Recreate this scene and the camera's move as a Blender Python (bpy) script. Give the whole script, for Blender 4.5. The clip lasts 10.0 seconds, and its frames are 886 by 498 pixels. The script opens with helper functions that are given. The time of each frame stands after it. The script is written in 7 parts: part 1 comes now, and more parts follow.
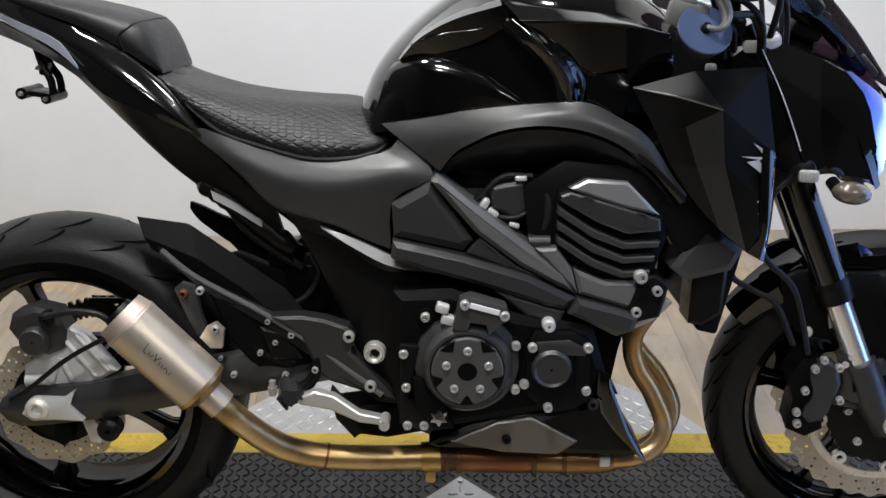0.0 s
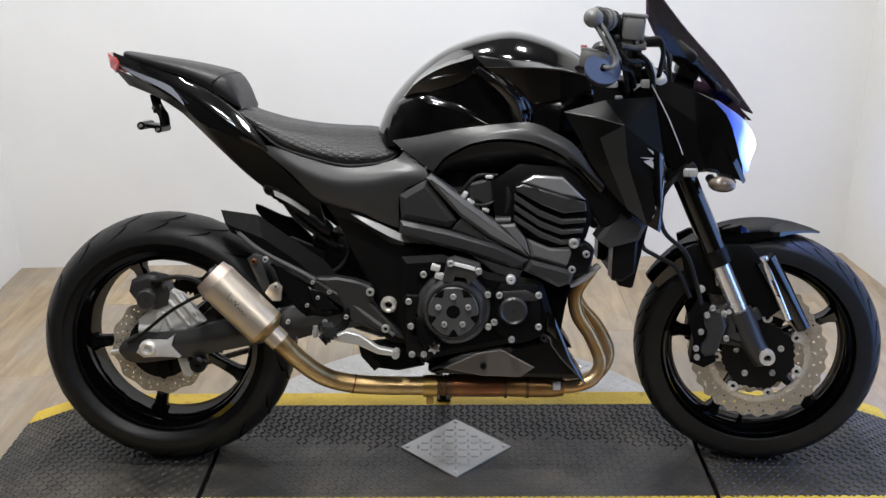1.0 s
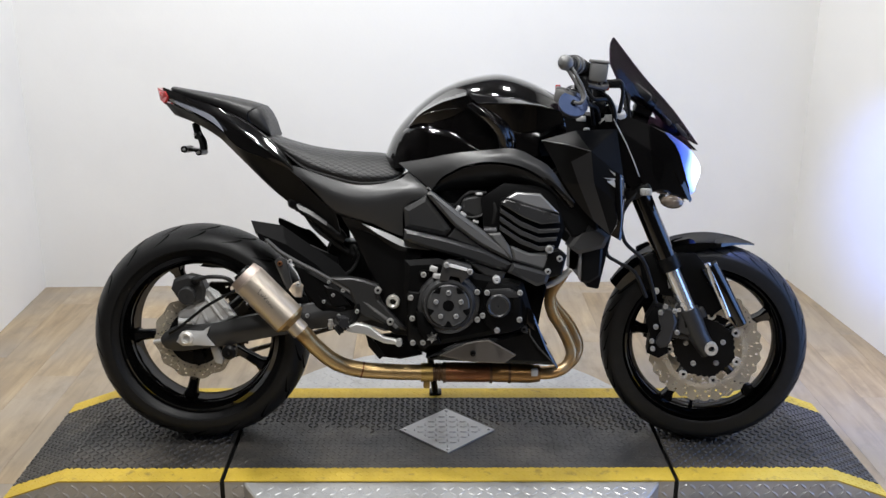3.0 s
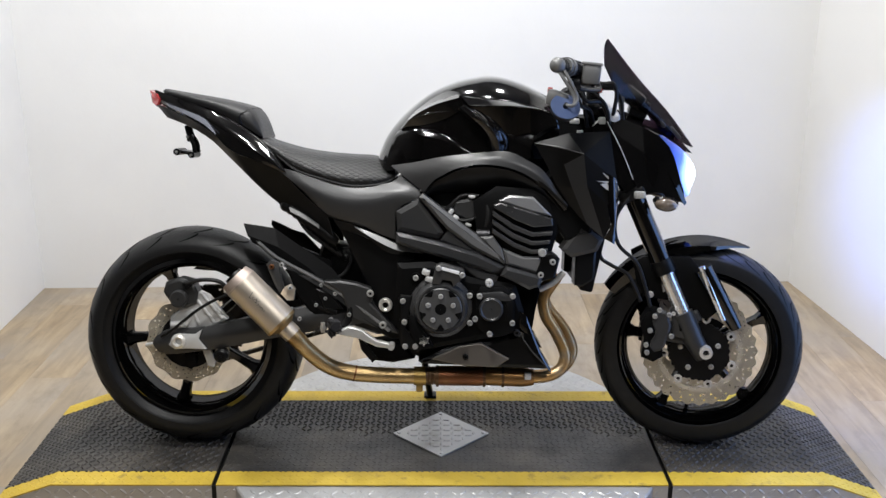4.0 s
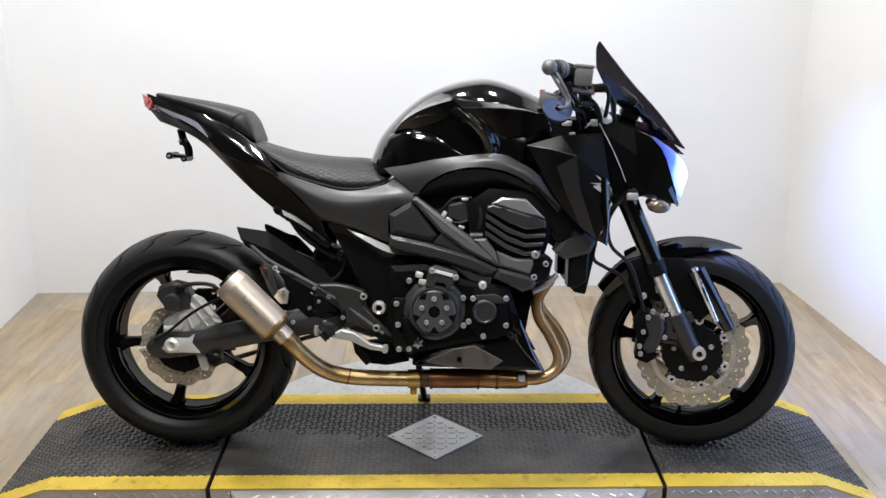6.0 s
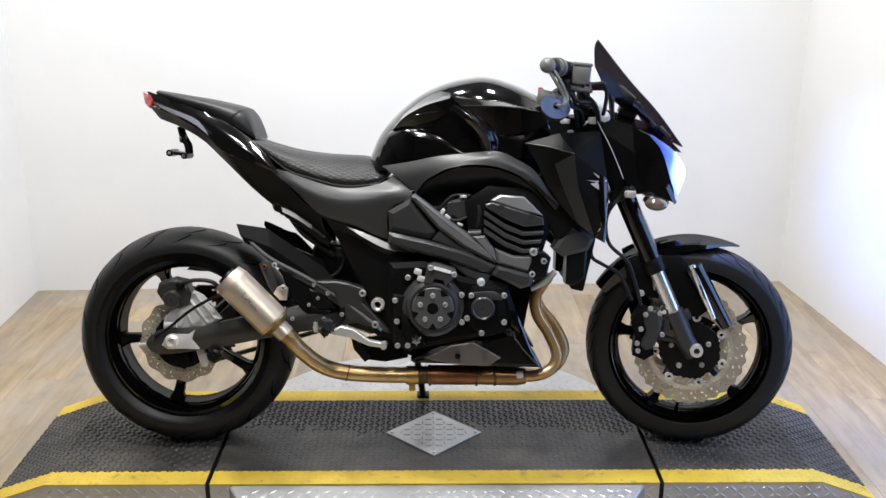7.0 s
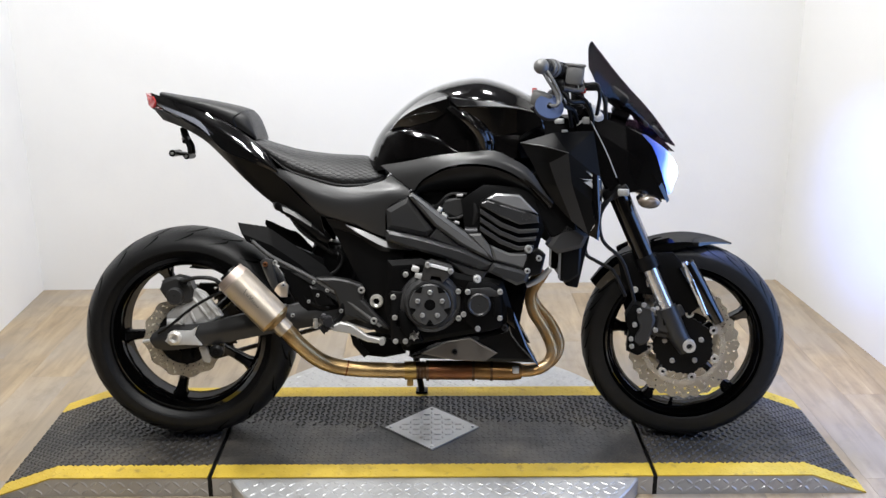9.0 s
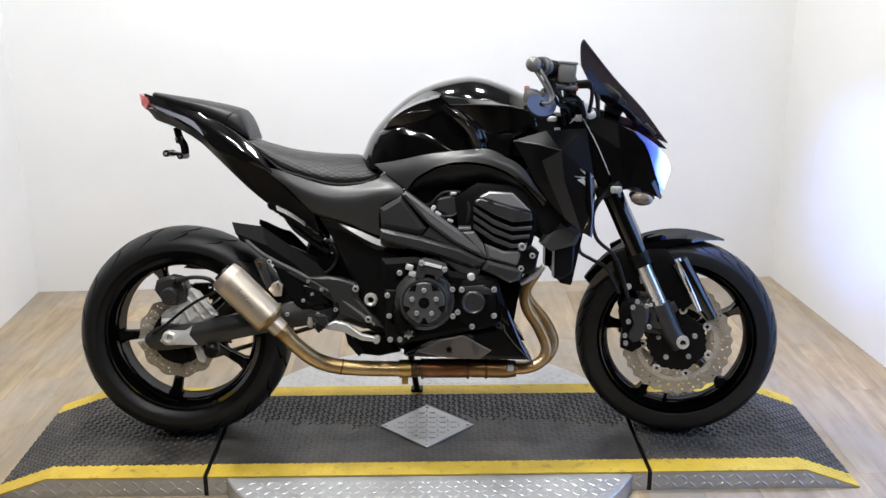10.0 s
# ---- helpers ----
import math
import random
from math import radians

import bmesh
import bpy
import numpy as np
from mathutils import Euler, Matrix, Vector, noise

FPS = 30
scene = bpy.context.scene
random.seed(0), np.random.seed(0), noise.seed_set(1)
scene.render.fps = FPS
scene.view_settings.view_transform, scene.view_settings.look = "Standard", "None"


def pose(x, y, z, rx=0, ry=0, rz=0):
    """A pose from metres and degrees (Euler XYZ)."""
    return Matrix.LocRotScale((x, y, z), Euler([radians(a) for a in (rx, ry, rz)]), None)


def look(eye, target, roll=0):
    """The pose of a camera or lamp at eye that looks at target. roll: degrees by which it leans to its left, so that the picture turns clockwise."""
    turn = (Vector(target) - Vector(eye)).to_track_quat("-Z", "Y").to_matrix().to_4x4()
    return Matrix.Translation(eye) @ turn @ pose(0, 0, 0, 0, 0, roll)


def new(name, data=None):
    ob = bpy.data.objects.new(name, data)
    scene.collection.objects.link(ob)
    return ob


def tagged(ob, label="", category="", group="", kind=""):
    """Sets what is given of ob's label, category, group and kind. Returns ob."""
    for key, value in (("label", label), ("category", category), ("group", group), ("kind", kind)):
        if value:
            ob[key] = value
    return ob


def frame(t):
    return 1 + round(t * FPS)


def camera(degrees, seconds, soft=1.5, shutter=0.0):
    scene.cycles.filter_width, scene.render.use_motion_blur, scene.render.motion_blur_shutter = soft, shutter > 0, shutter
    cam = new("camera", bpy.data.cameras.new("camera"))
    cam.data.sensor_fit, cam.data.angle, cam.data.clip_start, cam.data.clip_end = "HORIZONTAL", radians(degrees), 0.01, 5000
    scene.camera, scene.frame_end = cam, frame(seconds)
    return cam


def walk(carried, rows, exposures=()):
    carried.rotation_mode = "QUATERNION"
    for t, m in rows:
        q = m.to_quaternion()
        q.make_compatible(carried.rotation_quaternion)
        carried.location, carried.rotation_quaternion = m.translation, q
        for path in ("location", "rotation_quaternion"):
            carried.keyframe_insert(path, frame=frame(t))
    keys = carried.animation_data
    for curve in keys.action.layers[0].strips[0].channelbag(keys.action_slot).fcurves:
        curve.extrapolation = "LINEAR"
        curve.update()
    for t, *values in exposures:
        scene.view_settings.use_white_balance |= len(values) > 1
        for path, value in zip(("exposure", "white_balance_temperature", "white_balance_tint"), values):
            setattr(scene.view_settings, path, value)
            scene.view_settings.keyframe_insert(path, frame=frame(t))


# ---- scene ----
cam = camera(48.9, 10.0)
PATH = [
    (0, (-0.078, -1.426, 1.31), (-0.055, 0.381, 0.453), 0.5),
    (0.5, (-0.088, -1.791, 1.315), (-0.02, 0.033, 0.497), -0.4),
    (1, (-0.022, -2.088, 1.372), (-0.044, -0.215, 0.671), -0.6),
    (1.5, (-0.018, -2.321, 1.391), (-0.032, -0.42, 0.768), -0.1),
    (2, (-0.085, -2.505, 1.393), (-0.007, -0.606, 0.769), -0.5),
    (2.5, (-0.081, -2.543, 1.404), (-0.042, -0.644, 0.779), -0.5),
    (2.7, (-0.084, -2.53, 1.393), (-0.044, -0.621, 0.797), 0.2),
    (4, (-0.038, -2.496, 1.403), (-0.022, -0.588, 0.803), 0.3),
    (4.5, (-0.04, -2.499, 1.402), (-0.024, -0.59, 0.806), -0.0),
    (5, (-0.037, -2.499, 1.403), (-0.021, -0.589, 0.811), -0.0),
    (5.5, (-0.037, -2.496, 1.402), (-0.008, -0.586, 0.81), 0.1),
    (7, (-0.031, -2.513, 1.398), (-0.004, -0.604, 0.805), 0.2),
    (7.5, (-0.024, -2.525, 1.4), (-0.004, -0.614, 0.811), 0.0),
    (8, (-0.019, -2.547, 1.402), (-0.003, -0.638, 0.804), -0.0),
    (8.5, (-0.012, -2.558, 1.402), (0.011, -0.647, 0.813), 0.1),
    (9, (-0.012, -2.567, 1.402), (0.006, -0.656, 0.813), -0.0),
    (9.5, (-0.008, -2.57, 1.401), (0.02, -0.66, 0.806), -0.1),
    (10, (-0.006, -2.575, 1.398), (0.02, -0.664, 0.81), -0.3),
]
walk(cam, [(t, look(eye, target, roll)) for t, eye, target, roll in PATH],
     [(0.0, -0.30), (1.0, -0.24), (2.7, -0.24), (4.0, -0.16), (5.7, -0.06), (7.0, 0.05), (8.5, 0.04), (10.0, -0.05)])

# ---------------------------------------------------------------- light
world = bpy.data.worlds.new("world")
scene.world = world
world.use_nodes = True
world.node_tree.nodes["Background"].inputs[0].default_value = (0.9, 0.95, 1.0, 1)
world.node_tree.nodes["Background"].inputs[1].default_value = 0.02


def area_lamp(name, eye, target, sx, sy, watts, color):
    data = bpy.data.lights.new(name, "AREA")
    data.shape, data.size, data.size_y, data.energy, data.color = "RECTANGLE", sx, sy, watts, color
    ob = new(name, data)
    ob.matrix_world = look(eye, target)
    return ob


# small ceiling lamps over the booth, and unseen fill lamps added in the darker hall
for cx, cy, w in ((-0.68, 0.36, 42), (0.50, 0.36, 33), (-0.25, -0.75, 52)):
    area_lamp("ceiling_lamp", (cx, cy, 2.86), (cx, cy + 0.02, 0), 0.24, 0.24, w, (0.995, 0.99, 0.975))
area_lamp("track_lamp", (-0.7, -2.1, 2.8), (0.0, 0.3, 0.6), 0.12, 0.12, 18, (0.99, 0.985, 0.98))
area_lamp("hall_lamp", (1.0, -2.3, 2.82), (0.0, 0.3, 0.6), 0.78, 0.66, 32, (0.99, 0.985, 0.98))

# cold daylight that comes in through the open doorway in the hall's east wall
area_lamp("doorway_daylight", (1.69, -0.40, 1.0), (0.0, -0.34, 0.9), 0.92, 1.9, 20, (0.28, 0.48, 1.0))

# ---------------------------------------------------------------- materials


def mat(name, color, rough=0.5, metal=0.0, vary=0.15, scale=8.0, bump=0.0, bump_scale=200.0, coat=0.0, rvary=0.1, spec=0.5):
    m = bpy.data.materials.new(name)
    m.use_nodes = True
    nt = m.node_tree
    b = nt.nodes["Principled BSDF"]
    b.inputs["Metallic"].default_value = metal
    b.inputs["Coat Weight"].default_value = coat
    b.inputs["Coat Roughness"].default_value = 0.04
    b.inputs["Specular IOR Level"].default_value = spec
    geo = nt.nodes.new("ShaderNodeTexCoord")
    n = nt.nodes.new("ShaderNodeTexNoise")
    n.inputs["Scale"].default_value = scale
    n.inputs["Detail"].default_value = 6
    nt.links.new(geo.outputs["Object"], n.inputs["Vector"])
    mix = nt.nodes.new("ShaderNodeMix")
    mix.data_type = "RGBA"
    mix.inputs[6].default_value = (*[c * (1 - vary) for c in color], 1)
    mix.inputs[7].default_value = (*[min(1, c * (1 + vary)) for c in color], 1)
    nt.links.new(n.outputs["Fac"], mix.inputs[0])
    nt.links.new(mix.outputs[2], b.inputs["Base Color"])
    n2 = nt.nodes.new("ShaderNodeTexNoise")
    n2.inputs["Scale"].default_value = scale * 4.3
    n2.inputs["Detail"].default_value = 4
    nt.links.new(geo.outputs["Object"], n2.inputs["Vector"])
    mr = nt.nodes.new("ShaderNodeMapRange")
    mr.inputs[3].default_value = max(0.02, rough - rvary)
    mr.inputs[4].default_value = min(1, rough + rvary)
    nt.links.new(n2.outputs["Fac"], mr.inputs[0])
    nt.links.new(mr.outputs[0], b.inputs["Roughness"])
    if bump:
        n3 = nt.nodes.new("ShaderNodeTexNoise")
        n3.inputs["Scale"].default_value = bump_scale
        n3.inputs["Detail"].default_value = 3
        nt.links.new(geo.outputs["Object"], n3.inputs["Vector"])
        bp = nt.nodes.new("ShaderNodeBump")
        bp.inputs["Strength"].default_value = bump
        bp.inputs["Distance"].default_value = 0.002
        nt.links.new(n3.outputs["Fac"], bp.inputs["Height"])
        nt.links.new(bp.outputs[0], b.inputs["Normal"])
    return m


M_WALL = mat("wall_paint", (0.71, 0.71, 0.705), 0.6, vary=0.03, scale=1.5, bump=0.15, bump_scale=90)
M_CEIL = mat("ceiling_paint", (0.16, 0.16, 0.165), 0.8, vary=0.05)
M_GLOSS = mat("gloss_black_paint", (0.0022, 0.0020, 0.0020), 0.12, vary=0.1, coat=1.0, rvary=0.03, spec=0.2)


def black_gloss(name, color, gloss, rough):
    """Deep black paint whose sheen stays even at all angles."""
    m = bpy.data.materials.new(name)
    m.use_nodes = True
    nt = m.node_tree
    nt.nodes.remove(nt.nodes["Principled BSDF"])
    d, g, x = nt.nodes.new("ShaderNodeBsdfDiffuse"), nt.nodes.new("ShaderNodeBsdfGlossy"), nt.nodes.new("ShaderNodeMixShader")
    tc, n, mr = nt.nodes.new("ShaderNodeTexCoord"), nt.nodes.new("ShaderNodeTexNoise"), nt.nodes.new("ShaderNodeMapRange")
    n.inputs["Scale"].default_value = 25
    nt.links.new(tc.outputs["Object"], n.inputs["Vector"])
    mr.inputs[3].default_value, mr.inputs[4].default_value = rough * 0.7, rough * 1.3
    nt.links.new(n.outputs["Fac"], mr.inputs[0])
    nt.links.new(mr.outputs[0], g.inputs["Roughness"])
    d.inputs["Color"].default_value = (*color, 1)
    x.inputs[0].default_value = gloss
    nt.links.new(d.outputs[0], x.inputs[1])
    nt.links.new(g.outputs[0], x.inputs[2])
    nt.links.new(x.outputs[0], nt.nodes["Material Output"].inputs[0])
    return m


M_RIM = black_gloss("rim_black_paint", (0.0015, 0.0015, 0.0015), 0.095, 0.06)
M_MATTE = mat("matte_black_plastic", (0.0245, 0.0245, 0.0248), 0.36, vary=0.12, scale=20, bump=0.08, bump_scale=700, spec=0.5)
M_SATIN = mat("satin_black_metal", (0.0045, 0.0045, 0.0047), 0.34, vary=0.2, scale=15, bump=0.05, spec=0.19)
M_DARK = mat("dark_casting", (0.0030, 0.0030, 0.0032), 0.52, vary=0.25, scale=25, bump=0.12, bump_scale=400, spec=0.08)
M_GREY = mat("grey_casting", (0.055, 0.055, 0.058), 0.36, 0.75, vary=0.2, scale=20, bump=0.08, bump_scale=400)
M_ALU = mat("cast_aluminium", (0.58, 0.58, 0.575), 0.4, 0.3, vary=0.15, scale=20, bump=0.08, bump_scale=300)
M_CHROME = mat("polished_steel", (0.88, 0.88, 0.88), 0.24, 0.85, vary=0.05, scale=30, rvary=0.05)
M_BOLT = mat("zinc_bolt", (0.58, 0.575, 0.56), 0.34, 0.6, vary=0.1, scale=60)
M_RUBBER = mat("tyre_rubber", (0.0085, 0.0085, 0.0088), 0.47, vary=0.35, scale=30, bump=0.3, bump_scale=300, spec=0.30)
M_SEAT = mat("seat_vinyl", (0.0065, 0.0065, 0.007), 0.45, vary=0.15, scale=20, bump=0.2, bump_scale=500, spec=0.4)
M_YELLOW = mat("yellow_paint", (0.52, 0.36, 0.035), 0.55, vary=0.30, scale=11, bump=0.25, bump_scale=120, rvary=0.15)
M_DECK = mat("black_deck_rubber", (0.030, 0.0288, 0.0275), 0.40, vary=0.7, scale=4, bump=0.3, bump_scale=160, rvary=0.2, spec=0.45)
M_PLATE = mat("tread_plate", (0.46, 0.46, 0.455), 0.38, 0.55, vary=0.25, scale=7, bump=0.15, bump_scale=90, rvary=0.15)


def stain(m, color, scale, low, high, amount=1.0, stretch=(1, 1, 1)):
    """Lays irregular patches of another colour over a material."""
    nt = m.node_tree
    b = nt.nodes["Principled BSDF"]
    old = b.inputs["Base Color"].links[0].from_socket
    tc, mp, n = nt.nodes.new("ShaderNodeTexCoord"), nt.nodes.new("ShaderNodeMapping"), nt.nodes.new("ShaderNodeTexNoise")
    mp.inputs["Scale"].default_value = stretch
    mp.inputs["Location"].default_value = (3.1, 1.7, 0.4)
    n.inputs["Scale"].default_value = scale
    n.inputs["Detail"].default_value = 8
    n.inputs["Roughness"].default_value = 0.62
    mr, x = nt.nodes.new("ShaderNodeMapRange"), nt.nodes.new("ShaderNodeMix")
    x.data_type = "RGBA"
    mr.inputs[1].default_value, mr.inputs[2].default_value, mr.inputs[4].default_value = low, high, amount
    nt.links.new(tc.outputs["Object"], mp.inputs["Vector"])
    nt.links.new(mp.outputs[0], n.inputs["Vector"])
    nt.links.new(n.outputs["Fac"], mr.inputs[0])
    nt.links.new(mr.outputs[0], x.inputs[0])
    nt.links.new(old, x.inputs[6])
    x.inputs[7].default_value = (*color, 1)
    nt.links.new(x.outputs[2], b.inputs["Base Color"])


stain(M_DECK, (0.105, 0.090, 0.072), 5.0, 0.44, 0.70, 0.7)
stain(M_DECK, (0.010, 0.0095, 0.009), 3.2, 0.50, 0.64, 0.75)
stain(M_DECK, (0.10, 0.095, 0.09), 70, 0.62, 0.74, 0.6)
stain(M_YELLOW, (0.10, 0.075, 0.03), 26, 0.58, 0.72, 0.75)
stain(M_PLATE, (0.20, 0.17, 0.13), 9, 0.55, 0.75, 0.6)
stain(M_WALL, (0.60, 0.60, 0.61), 1.3, 0.5, 0.8, 0.5)
stain(M_RUBBER, (0.018, 0.0175, 0.016), 40, 0.55, 0.75, 0.5)


def wood_material():
    m = bpy.data.materials.new("floor_plank_wood")
    m.use_nodes = True
    nt = m.node_tree
    b = nt.nodes["Principled BSDF"]
    tc = nt.nodes.new("ShaderNodeTexCoord")
    oi = nt.nodes.new("ShaderNodeObjectInfo")
    off = nt.nodes.new("ShaderNodeVectorMath")
    off.operation = "MULTIPLY_ADD"
    nt.links.new(oi.outputs["Random"], off.inputs[0])
    off.inputs[1].default_value = (13.0, 29.0, 7.0)
    nt.links.new(tc.outputs["Object"], off.inputs[2])
    mp = nt.nodes.new("ShaderNodeMapping")
    mp.inputs["Scale"].default_value = (14.0, 1.3, 1.0)
    nt.links.new(off.outputs[0], mp.inputs["Vector"])
    grain = nt.nodes.new("ShaderNodeTexNoise")
    grain.inputs["Scale"].default_value = 2.2
    grain.inputs["Detail"].default_value = 9
    grain.inputs["Distortion"].default_value = 0.6
    nt.links.new(mp.outputs[0], grain.inputs["Vector"])
    ramp = nt.nodes.new("ShaderNodeValToRGB")
    ramp.color_ramp.elements[0].position, ramp.color_ramp.elements[1].position = 0.28, 0.74
    ramp.color_ramp.elements[0].color = (0.235, 0.172, 0.105, 1)
    ramp.color_ramp.elements[1].color = (0.44, 0.34, 0.215, 1)
    nt.links.new(grain.outputs["Fac"], ramp.inputs[0])
    patch = nt.nodes.new("ShaderNodeTexNoise")
    patch.inputs["Scale"].default_value = 1.6
    patch.inputs["Detail"].default_value = 3
    nt.links.new(off.outputs[0], patch.inputs["Vector"])
    hue = nt.nodes.new("ShaderNodeMix")
    hue.data_type = "RGBA"
    hue.blend_type = "MIX"
    pr = nt.nodes.new("ShaderNodeMapRange")
    pr.inputs[1].default_value, pr.inputs[2].default_value = 0.38, 0.66
    pr.inputs[4].default_value = 0.8
    nt.links.new(patch.outputs["Fac"], pr.inputs[0])
    nt.links.new(pr.outputs[0], hue.inputs[0])
    nt.links.new(ramp.outputs[0], hue.inputs[6])
    hue.inputs[7].default_value = (0.27, 0.245, 0.215, 1)
    hv = nt.nodes.new("ShaderNodeHueSaturation")
    vr = nt.nodes.new("ShaderNodeMapRange")
    vr.inputs[3].default_value, vr.inputs[4].default_value = 0.86, 1.12
    nt.links.new(oi.outputs["Random"], vr.inputs[0])
    nt.links.new(vr.outputs[0], hv.inputs["Value"])
    nt.links.new(hue.outputs[2], hv.inputs["Color"])
    # small dark scuffs and knots
    scuff = nt.nodes.new("ShaderNodeTexNoise")
    scuff.inputs["Scale"].default_value = 17.0
    scuff.inputs["Detail"].default_value = 8
    scuff.inputs["Roughness"].default_value = 0.7
    flat = nt.nodes.new("ShaderNodeMapping")
    flat.inputs["Scale"].default_value = (1.0, 0.45, 1.0)
    nt.links.new(off.outputs[0], flat.inputs["Vector"])
    nt.links.new(flat.outputs[0], scuff.inputs["Vector"])
    sr = nt.nodes.new("ShaderNodeMapRange")
    sr.inputs[1].default_value, sr.inputs[2].default_value = 0.50, 0.72
    sr.inputs[4].default_value = 0.55
    nt.links.new(scuff.outputs["Fac"], sr.inputs[0])
    dirt = nt.nodes.new("ShaderNodeMix")
    dirt.data_type = "RGBA"
    nt.links.new(sr.outputs[0], dirt.inputs[0])
    nt.links.new(hv.outputs[0], dirt.inputs[6])
    dirt.inputs[7].default_value = (0.17, 0.135, 0.095, 1)
    nt.links.new(dirt.outputs[2], b.inputs["Base Color"])
    b.inputs["Roughness"].default_value = 0.52
    bp = nt.nodes.new("ShaderNodeBump")
    bp.inputs["Strength"].default_value = 0.15
    bp.inputs["Distance"].default_value = 0.002
    nt.links.new(grain.outputs["Fac"], bp.inputs["Height"])
    nt.links.new(bp.outputs[0], b.inputs["Normal"])
    return m


M_WOOD = wood_material()

# ---------------------------------------------------------------- mesh tools


def finish(name, bm, material, smooth=35):
    bmesh.ops.recalc_face_normals(bm, faces=bm.faces)
    me = bpy.data.meshes.new(name)
    bm.to_mesh(me)
    bm.free()
    me.materials.append(material)
    if smooth:
        me.shade_smooth()
        me.set_sharp_from_angle(angle=radians(smooth))
    return me


def part(name, bm, material, parent, label="", smooth=35):
    ob = new(name, finish(name, bm, material, smooth))
    ob.parent = parent
    if label:
        tagged(ob, label)
    return ob


def thing(name, label, category, m=None, group="", kind=""):
    ob = new(name)
    ob.empty_display_size = 0.1
    if m is not None:
        ob.matrix_world = m
    return tagged(ob, label, category, group, kind)


def box(bm, c, s, bevel=0.0, m=None, seg=2):
    r = bmesh.ops.create_cube(bm, size=1.0)
    vs = r["verts"]
    bmesh.ops.scale(bm, vec=s, verts=vs)
    if bevel:
        es = list({e for v in vs for e in v.link_edges})
        out = bmesh.ops.bevel(bm, geom=es, offset=bevel, segments=seg, affect="EDGES", profile=0.5)
        vs = list({v for f in out["faces"] for v in f.verts} | {v for v in vs if v.is_valid})
    bmesh.ops.transform(bm, matrix=Matrix.Translation(c) @ (m or Matrix()), verts=vs)
    return vs


def rod(bm, p, q, r, r2=None, seg=20, cap=True):
    p, q = Vector(p), Vector(q)
    d = q - p
    m = Matrix.Translation((p + q) / 2) @ d.to_track_quat("Z", "Y").to_matrix().to_4x4()
    bmesh.ops.create_cone(bm, cap_ends=cap, segments=seg, radius1=r, radius2=r if r2 is None else r2, depth=d.length, matrix=m)


def smooth_path(pts, n=8):
    p = [Vector(v) for v in pts]
    p = [2 * p[0] - p[1]] + p + [2 * p[-1] - p[-2]]
    out = []
    for i in range(1, len(p) - 2):
        a, b, c, d = p[i - 1], p[i], p[i + 1], p[i + 2]
        for k in range(n):
            t = k / n
            out.append(0.5 * ((2 * b) + (c - a) * t + (2 * a - 5 * b + 4 * c - d) * t * t + (3 * b - a - 3 * c + d) * t ** 3))
    return out + [p[-2]]


def tube(bm, pts, r, seg=14, n=8, radii=None):
    path = smooth_path(pts, n) if n > 1 else [Vector(v) for v in pts]
    rings = []
    side = None
    for i, p in enumerate(path):
        d = (path[min(i + 1, len(path) - 1)] - path[max(i - 1, 0)]).normalized()
        if side is None:
            side = d.orthogonal().normalized()
        side = (side - d * side.dot(d)).normalized()
        up = d.cross(side)
        f = i / (len(path) - 1)
        rad = r if radii is None else np.interp(f, np.linspace(0, 1, len(radii)), radii)
        rings.append([bm.verts.new(p + (side * math.cos(a) + up * math.sin(a)) * rad) for a in np.linspace(0, 2 * math.pi, seg, endpoint=False)])
    for a, b in zip(rings, rings[1:]):
        for k in range(seg):
            bm.faces.new((a[k], a[(k + 1) % seg], b[(k + 1) % seg], b[k]))
    bm.faces.new(rings[0])
    bm.faces.new(rings[-1])


def lathe(bm, profile, c=(0, 0, 0), seg=64, closed=True):
    """profile of (radius, y) pairs turned about the y axis through c."""
    rings = []
    for r, y in profile:
        rings.append([bm.verts.new((c[0] + r * math.cos(a), c[1] + y, c[2] + r * math.sin(a))) for a in np.linspace(0, 2 * math.pi, seg, endpoint=False)])
    pairs = list(zip(rings, rings[1:] + rings[:1])) if closed else list(zip(rings, rings[1:]))
    for a, b in pairs:
        for k in range(seg):
            bm.faces.new((a[k], a[(k + 1) % seg], b[(k + 1) % seg], b[k]))
    if not closed:
        bm.faces.new(rings[0])
        bm.faces.new(rings[-1])


def prism(bm, outline, y0, y1, chamfer=0.0, rise=0.0):
    """outline of (x, z) pairs from y0 (inner) to y1 (outer), with a chamfered outer face."""
    a = [bm.verts.new((x, y0, z)) for x, z in outline]
    b = [bm.verts.new((x, y1, z)) for x, z in outline]
    n = len(a)
    for k in range(n):
        bm.faces.new((a[k], a[(k + 1) % n], b[(k + 1) % n], b[k]))
    bm.faces.new(a)
    f = bm.faces.new(b)
    if chamfer:
        bmesh.ops.recalc_face_normals(bm, faces=list({g for v in a + b for g in v.link_faces}))
        bmesh.ops.inset_region(bm, faces=[f], thickness=chamfer, depth=rise, use_even_offset=True)
    return f


